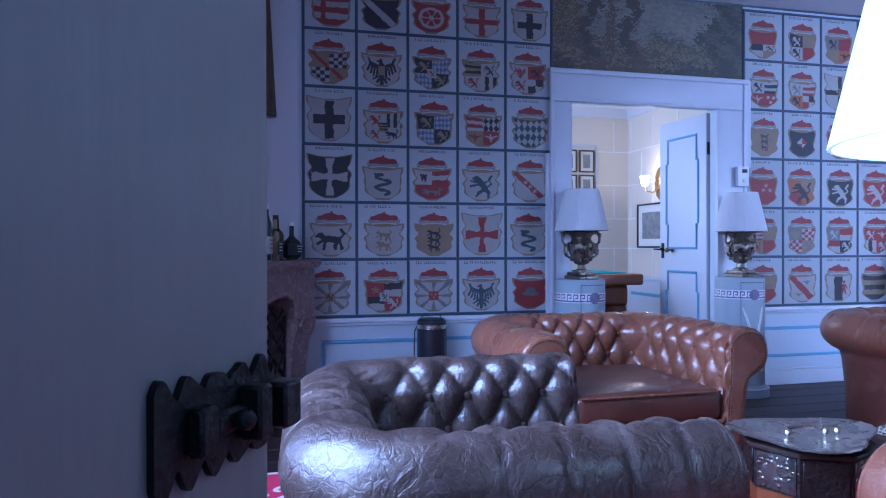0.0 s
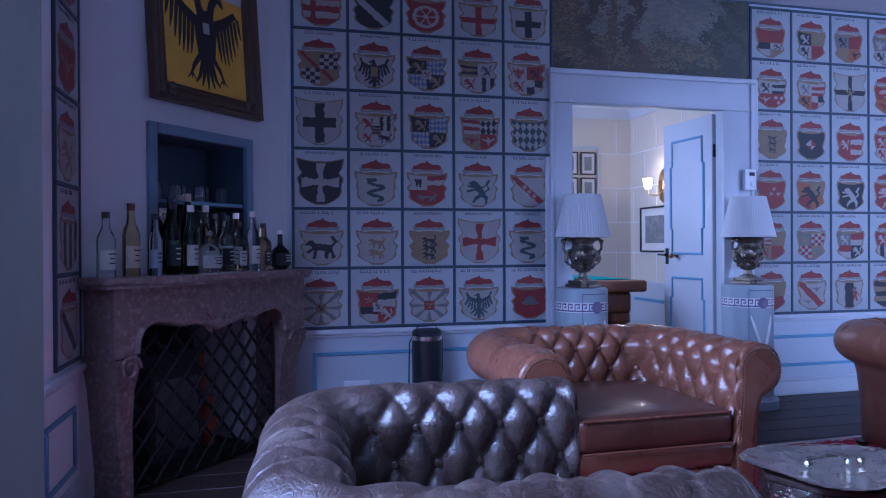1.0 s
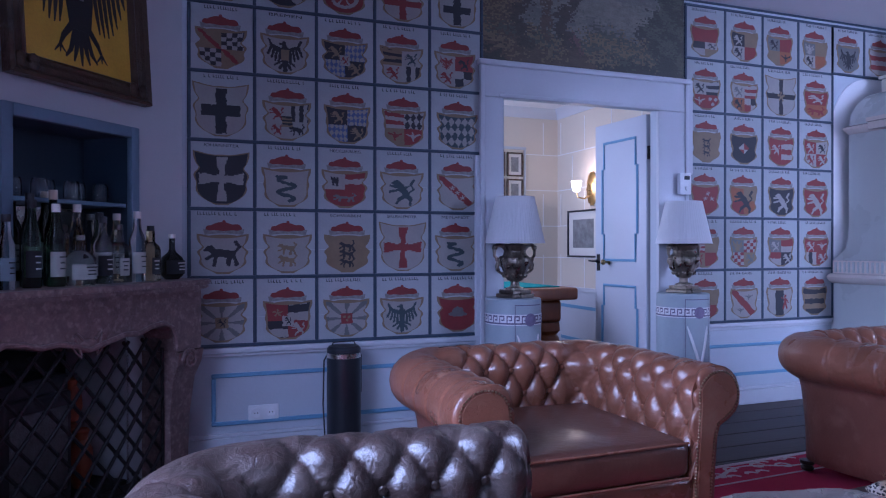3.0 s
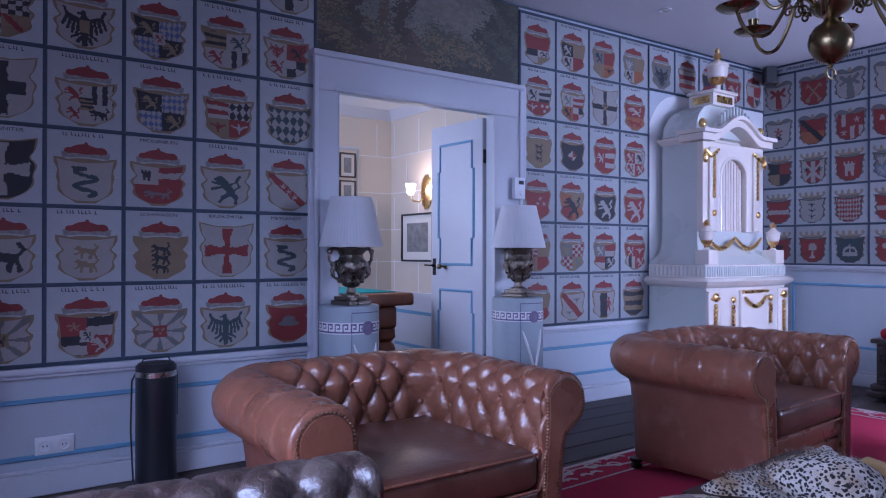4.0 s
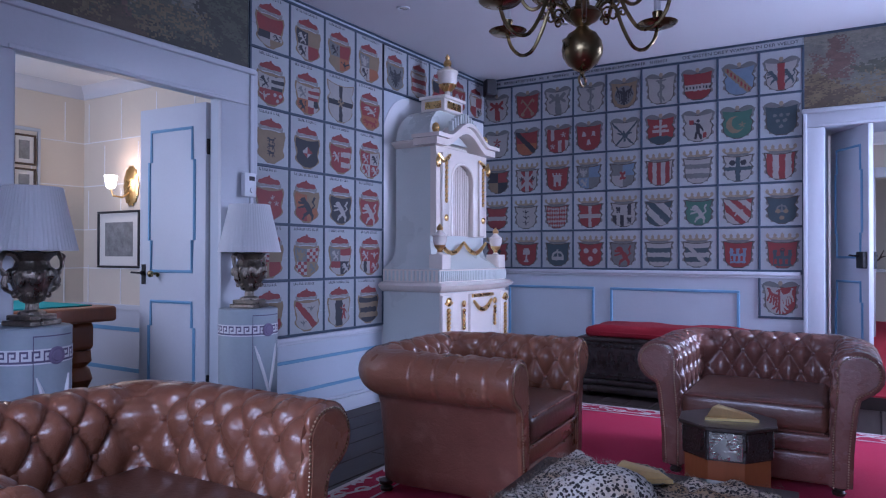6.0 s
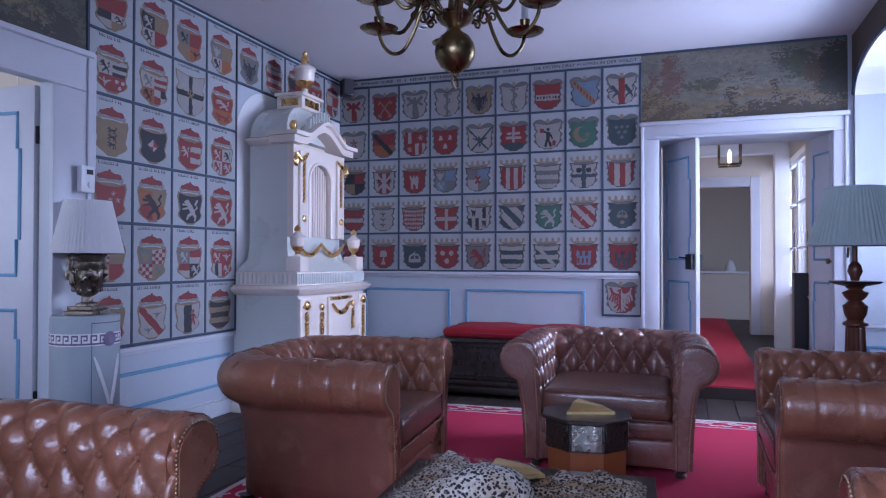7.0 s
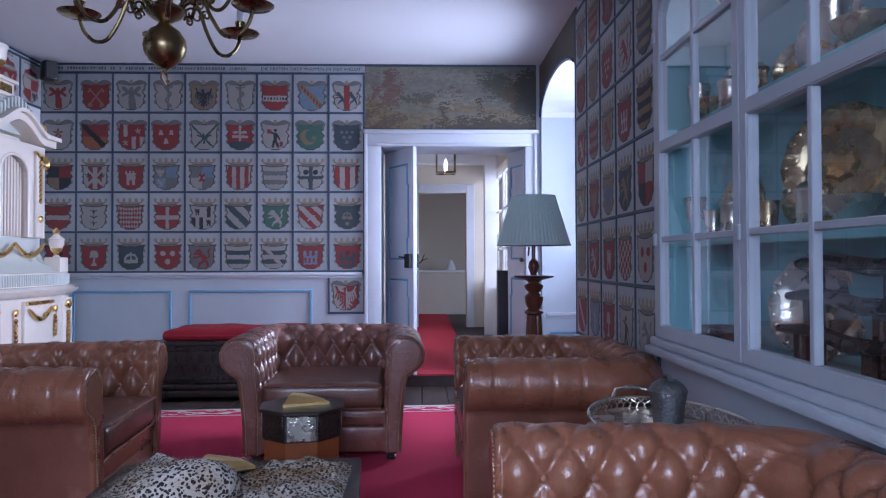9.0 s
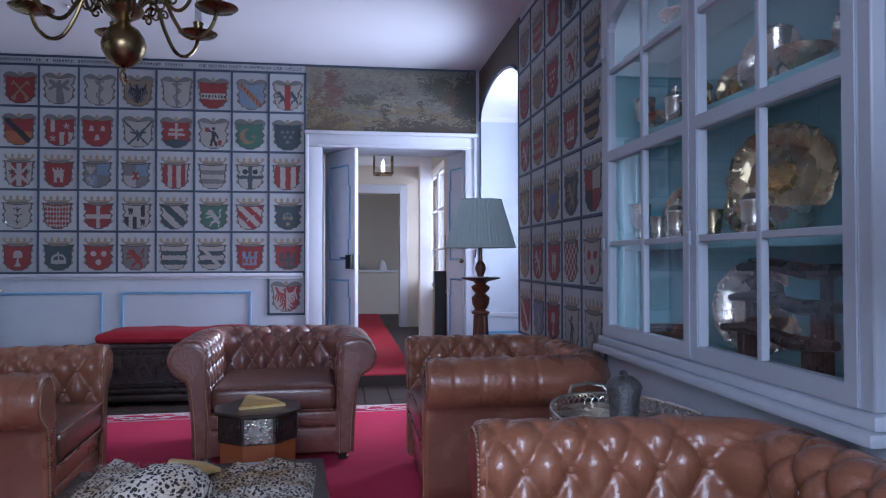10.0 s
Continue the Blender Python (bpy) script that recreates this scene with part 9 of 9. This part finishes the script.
CUPS = {
    "beaker": [(0.026, 0), (0.030, 0.004), (0.030, 0.010), (0.027, 0.016), (0.034, 0.085), (0.037, 0.095), (0.034, 0.093), (0.026, 0.02), (0.0001, 0.018)],
    "goblet": [(0.036, 0), (0.034, 0.008), (0.012, 0.018), (0.009, 0.045), (0.016, 0.055), (0.036, 0.075), (0.042, 0.12), (0.046, 0.16), (0.042, 0.158), (0.030, 0.085), (0.0001, 0.078)],
    "tankard": [(0.044, 0), (0.046, 0.008), (0.040, 0.016), (0.040, 0.09), (0.046, 0.10), (0.046, 0.108), (0.030, 0.125), (0.012, 0.132), (0.014, 0.148), (0.0001, 0.158)],
    "bowl": [(0.032, 0), (0.030, 0.008), (0.046, 0.022), (0.070, 0.050), (0.078, 0.072), (0.074, 0.072), (0.05, 0.028), (0.0001, 0.016)],
}
for x, lv, dep, kind, mat in ((0.08, 1, 0.10, "goblet", "silver"), (0.26, 1, 0.10, "beaker", "silver"), (0.42, 1, 0.10, "tankard", "silver"), (0.68, 1, 0.10, "beaker", "parcel_gilt"), (0.93, 1, 0.10, "tankard", "silver"), (1.11, 1, 0.10, "bowl", "silver"),
                              (1.40, 1, 0.12, "goblet", "silver"), (0.13, 2, 0.10, "goblet", "silver"), (0.26, 2, 0.11, "bowl", "parcel_gilt"), (0.39, 2, 0.11, "tankard", "silver"), (0.56, 2, 0.12, "tankard", "parcel_gilt"), (1.03, 2, 0.11, "goblet", "silver"), (1.16, 2, 0.11, "bowl", "parcel_gilt"), (1.42, 2, 0.12, "bowl", "silver"),
                              (0.40, 3, 0.12, "bowl", "silver"), (0.72, 3, 0.12, "goblet", "silver"), (1.10, 3, 0.13, "bowl", "parcel_gilt"), (1.35, 3, 0.13, "tankard", "silver")):
    c = silver_at("silver_" + kind, "%s %s on the cupboard shelf" % ("gilt" if mat == "parcel_gilt" else "polished silver", kind), kind, x, SH[lv], dep, mat, stand_up(CUPS[kind], 22))
    if kind == "tankard":
        bm = bmesh.new()
        tube(bm, [(0.040, 0.085, 0), (0.072, 0.080, 0), (0.075, 0.045, 0), (0.042, 0.022, 0)], 0.006, 7)
        part("handle", bm, mat, c)
for k, (x, y) in enumerate(((1.30, 0.10), (1.36, 0.20), (1.24, 0.15))):
    w = thing("wooden_tool", "old dark wooden implement lying in the cupboard", "tool", wall_frame((CX1 - 0.74, SOUTH - 0.10 - 0.03 * k, SH[0] + 0.10 + 0.10 * k), 180), "old wooden tools")
    bm = bmesh.new()
    tube(bm, [(0.0, 0.0, 0), (0.18, 0.012, 0), (0.40, -0.008, 0.02), (0.58, 0.004, 0.02)], [0.012, 0.022, 0.024, 0.014], 8)
    part("shaft", bm, "carved_oak", w)
    bm = bmesh.new()
    box(bm, (0.10, -0.10 - 0.10 * k, -0.012), (0.14, -0.001, 0.012), 0.006)
    box(bm, (0.42, -0.10 - 0.10 * k, -0.012), (0.46, -0.001, 0.012), 0.006)
    part("uprights", bm, "carved_oak", w)
ld = thing("wooden_ladle", "carved dark wooden bowl lying in the cupboard", "bowl", wall_frame((CX1 - 0.28, SOUTH - 0.13, SH[0]), 180))
part("bowl", stand_up([(0.04, 0), (0.09, 0.03), (0.11, 0.06), (0.10, 0.06), (0.07, 0.02), (0.0001, 0.012)], 20), "carved_oak", ld)

# ---- small fixtures ----
sp = thing("corner_speaker", "small black loudspeaker high in the corner", "loudspeaker", pose(6.36, 4.45, 2.63, 0, 0, -45))
part("case", boxes(((-0.05, -0.06, -0.075), (0.05, 0.06, 0.075)), bevel=0.010, seg=2), "black", sp)
part("grille", boxes(((-0.042, -0.068, -0.066), (0.042, -0.0605, 0.066)), bevel=0.003), "dark_screen", sp)
bm = bmesh.new()
tube(bm, [(0, 0.055, 0), (0, 0.13, 0.02)], 0.012, 8)
part("bracket", bm, "black", sp)
for x, y in ((4.45, 4.08), (5.3, 3.3), (3.0, 0.9)):
    d = thing("ceiling_spot", "small recessed white ceiling spotlight", "spotlight", pose(x, y, CEIL), "ceiling spotlights")
    part("ring", lathed([(0.045, -0.001), (0.042, -0.008), (0.030, -0.006), (0.028, -0.001)], 24), "white_plastic", d)
    part("lens", lathed([(0.028, -0.002), (0.020, -0.004), (0.0001, -0.005)], 18), "silver", d)
bm = bmesh.new()
for a, b in (((WEST, 3.0), (WEST, 3.57)), ((-0.35, 3.65), (0.42, 4.55)), ((0.48, NORTH), (EAST, NORTH)), ((EAST, NORTH), (EAST, 0.42))):
    d = Vector((b[0] - a[0], b[1] - a[1])).normalized()
    n = Vector((d.y, -d.x)) * 0.008
    tube(bm, [(a[0] + n.x, a[1] + n.y, CEIL - 0.008), (b[0] + n.x, b[1] + n.y, CEIL - 0.008)], 0.008, 6)
tagged(part("trim_ceiling_edge", bm, "batten"), "dark strip at the ceiling edge", "trim", kind="structure")

# ---- billiard room ----
bt = thing("billiard_table", "carved brown billiard table with green cloth", "billiard table", pose(2.22, 5.72, 0) @ Matrix.Diagonal((1, 1, 1.055, 1)))
part("cushion_frame", boxes(((-0.95, -0.48, 0.66), (0.95, 0.50, 0.745)), bevel=0.02, seg=3), "amber_wood", bt)
part("cloth", boxes(((-0.85, -0.38, 0.7455), (0.85, 0.40, 0.752))), "green_baize", bt, smooth=False)
part("apron", boxes(((-0.86, -0.40, 0.50), (0.86, 0.42, 0.6595)), bevel=0.03, seg=3), "amber_wood", bt)
for x, y in ((-0.72, -0.28), (0.78, -0.30), (-0.72, 0.32), (0.78, 0.32)):
    bm = lathed([(0.075, 0), (0.080, 0.03), (0.045, 0.07), (0.055, 0.10), (0.035, 0.13), (0.045, 0.22), (0.085, 0.29), (0.110, 0.34), (0.095, 0.39), (0.075, 0.41), (0.105, 0.44), (0.100, 0.50)], 24, Matrix.Translation((x, y, 0)), 6, 0.05)
    part("turned_leg", bm, "amber_wood", bt)
for x, y, c in ((-0.05, -0.28, "white_plastic"), (0.10, -0.26, "h_red")):
    bl = thing("billiard_ball", "%s ball lying on the green cloth" % ("white billiard" if c == "white_plastic" else "red billiard"), "ball", pose(2.22 + x, 5.72 + y, 0.8205))
    bm = bmesh.new()
    sphere(bm, (0, 0, 0), 0.027, u=16, v=12)
    part("sphere", bm, c, bl)


def framed(label, m, w, h, f, mat, mount):
    p = thing("framed_print", label, "picture", m, "framed prints")
    bm = boxes(((0, 0, 0), (w, f, 0.02)), ((0, h - f, 0), (w, h, 0.02)), ((0, f + 0.0005, 0), (f, h - f - 0.0005, 0.02)), ((w - f, f + 0.0005, 0), (w, h - f - 0.0005, 0.02)), bevel=0.003)
    part("frame", bm, mat, p)
    mount_card = part("mount", boxes(((f, f, 0.001), (w - f, h - f, 0.006))), "paper", p, smooth=False)
    part("print", boxes(((f + mount, f + mount, 0.0062), (w - f - mount, h - f - mount, 0.0075))), "print_grey", mount_card, smooth=False)
    return p


framed("black-framed grey engraving below the wall lamp", wall_frame((BX, 6.54, 0.99), -90), 0.52, 0.43, 0.016, "black", 0.07)
for i in range(2):
    for j in range(2):
        framed("small dark-framed print grouped on the beige wall", wall_frame((3.125 + 0.19 * i, BY, 1.50 + 0.25 * j), 0), 0.165, 0.225, 0.014, "frame_wood", 0.03)
bk = thing("picture_panel", "blue-grey painted backing frame round four prints", "frame", wall_frame((3.085, BY, 1.46), 0))
part("border", boxes(((0, 0, 0), (0.43, 0.022, 0.012)), ((0, 0.545, 0), (0.43, 0.57, 0.012)), ((0.408, 0.0225, 0), (0.43, 0.5445, 0.012)), bevel=0.002), "panel_paint", bk)
sc = thing("wall_sconce", "gilt oval wall sconce with a lit frosted glass shade", "wall lamp", wall_frame((BX, 6.13, 1.60), -90))
part("back_plate", lathed([(0.0001, 0.03), (0.05, 0.026), (0.085, 0.018), (0.10, 0.010), (0.095, 0.0)], 28, Matrix.Diagonal((0.9, 1.5, 1, 1)), 14, 0.05), "gold", sc)
bm = bmesh.new()
tube(bm, [(0, -0.05, 0.02), (0.0, -0.09, 0.08), (-0.02, -0.08, 0.14), (-0.03, -0.03, 0.15)], 0.007, 8)
part("arm", bm, "gold", sc)
M["frosted"] = glowing("frosted_glass", (1.0, 0.82, 0.60), 6.0)
part("glass_shade", lathed([(0.022, -0.02), (0.034, 0.0), (0.040, 0.04), (0.046, 0.075), (0.042, 0.075), (0.030, 0.0)], 18, Matrix.Translation((-0.03, -0.01, 0.15)) @ Matrix.Rotation(radians(-90), 4, "X")), "frosted", sc)
bulb("sconce_bulb", (BX - 0.15, 6.05, 1.70), 2.6, (1.0, 0.72, 0.42), 0.04)
bulb("entry_lamp_bulb", (1.05, 0.78, 1.60), 1.5, (1.0, 0.95, 0.88), 0.05)

# ---- passage ----
lt = thing("hanging_lantern", "square brass and glass ceiling lantern in the passage", "lantern", pose(8.19, 1.13, 2.02))
bm = bmesh.new()
for x in (-0.10, 0.10):
    for y in (-0.10, 0.10):
        tube(bm, [(x, y, 0), (x, y, 0.26)], 0.008, 6)
for z in (0.0, 0.26):
    tube(bm, [(-0.10, -0.10, z), (0.10, -0.10, z), (0.10, 0.10, z), (-0.10, 0.10, z)], 0.010, 6, True)
part("cage", bm, "brass", lt)
bm = bmesh.new()
tube(bm, [(0, 0, 0.27), (0, 0, 0.4795)], 0.008, 6)
for s in (-1, 1):
    tube(bm, [(s * 0.10, s * 0.10, 0.26), (0, 0, 0.33)], 0.006, 6)
part("hanger", bm, "brass", lt)
pn = part("glass_panes", boxes(((-0.098, -0.099, 0.01), (0.098, -0.097, 0.25)), ((-0.099, -0.096, 0.01), (-0.097, 0.096, 0.25)), ((0.097, -0.096, 0.01), (0.099, 0.096, 0.25)), ((-0.098, 0.097, 0.01), (0.098, 0.099, 0.25))), "glass", lt, smooth=False)
pn.visible_shadow = False
M["lamp_glow"] = glowing("candle_lamp", (1.0, 0.93, 0.82), 4.0)
part("lamp", lathed([(0.015, 0.02), (0.02, 0.10), (0.012, 0.14), (0.0001, 0.16)], 12), "lamp_glow", lt)
gc = thing("display_case", "black pedestal with a glass case on top", "display case", pose(7.95, 0.535, 0.085) @ Matrix.Diagonal((0.5, 0.5, 1, 1)))
part("pedestal", boxes(((-0.15, -0.12, 0), (0.15, 0.12, 0.87)), bevel=0.006), "black", gc)
pn = part("glass_case", boxes(((-0.14, -0.11, 0.861), (0.14, -0.105, 1.25)), ((-0.14, 0.105, 0.861), (0.14, 0.11, 1.25)), ((-0.14, -0.1045, 0.861), (-0.135, 0.1045, 1.25)), ((-0.14, -0.11, 1.2505), (0.14, 0.11, 1.256))), "glass", gc, smooth=False)
pn.visible_shadow = False
bm = boxes(((10.77, 1.44, 0.085), (10.80, 1.56, 2.18)), ((10.77, 0.62, 0.085), (10.80, 0.74, 2.18)), ((10.77, 0.7405, 2.05), (10.80, 1.4395, 2.18)), bevel=0.005)
tagged(part("trim_far_door", bm, "trim_white"), "white painted door casing", "door frame", kind="structure")
bm = boxes(((9.30, 1.78, 0.085), (9.48, 1.95, 2.5)), ((9.30, 0.451, 0.085), (9.48, 0.60, 2.5)), ((9.30, 0.6005, 2.28), (9.48, 1.7795, 2.5)))
tagged(part("wall_passage_arch", bm, "white_wall", smooth=False), "white cross wall of the passage", "wall", kind="structure")
bm = boxes(((PX, 0.451, 0.085), (8.2, 0.462, 0.72)), ((PX, 0.4625, 0.72), (8.2, 0.485, 0.75)), ((9.9, 0.451, 0.085), (10.77, 0.462, 0.72)), bevel=0.003)
tagged(part("trim_passage_dado", bm, "trim_white"), "white painted dado", "trim", kind="structure")
window("window_passage", "bright white casement window", wall_frame((9.88, 0.36, 0.72), 180), 1.66, 1.46, 2, 3)
window("window_passage_far", "bright white casement window", wall_frame((10.78, 0.36, 0.76), 180), 0.78, 1.52, 2, 3)
ctr = thing("stone_counter", "beige plastered counter in the far room", "counter", pose(13.4, 1.15, 0.085))
part("body", boxes(((-0.2, -0.9, 0), (0.5, 0.9, 0.76)), bevel=0.01), "beige", ctr)
part("top", boxes(((-0.24, -0.94, 0.7605), (0.55, 0.94, 0.80)), bevel=0.006), "white_wall", ctr)
br = thing("dry_branch", "bare brown branch standing on the counter", "branch", pose(13.3, 1.50, 0.885))
bm = bmesh.new()
tube(bm, [(0, 0.1, 0.0), (0, 0.0, 0.08), (0, -0.10, 0.16), (0, -0.16, 0.30)], [0.02, 0.018, 0.014, 0.006], 6)
tube(bm, [(0, -0.02, 0.09), (0, 0.06, 0.20), (0, 0.04, 0.30)], [0.013, 0.010, 0.004], 6)
tube(bm, [(0, -0.11, 0.18), (0, -0.22, 0.22)], [0.010, 0.004], 6)
part("twigs", bm, "frame_wood", br)
cn = thing("white_cone", "small white paper cone on the counter", "ornament", pose(13.3, 0.86, 0.885))
part("cone", lathed([(0.09, 0), (0.085, 0.06), (0.05, 0.15), (0.0001, 0.19)], 18), "white_wall", cn)
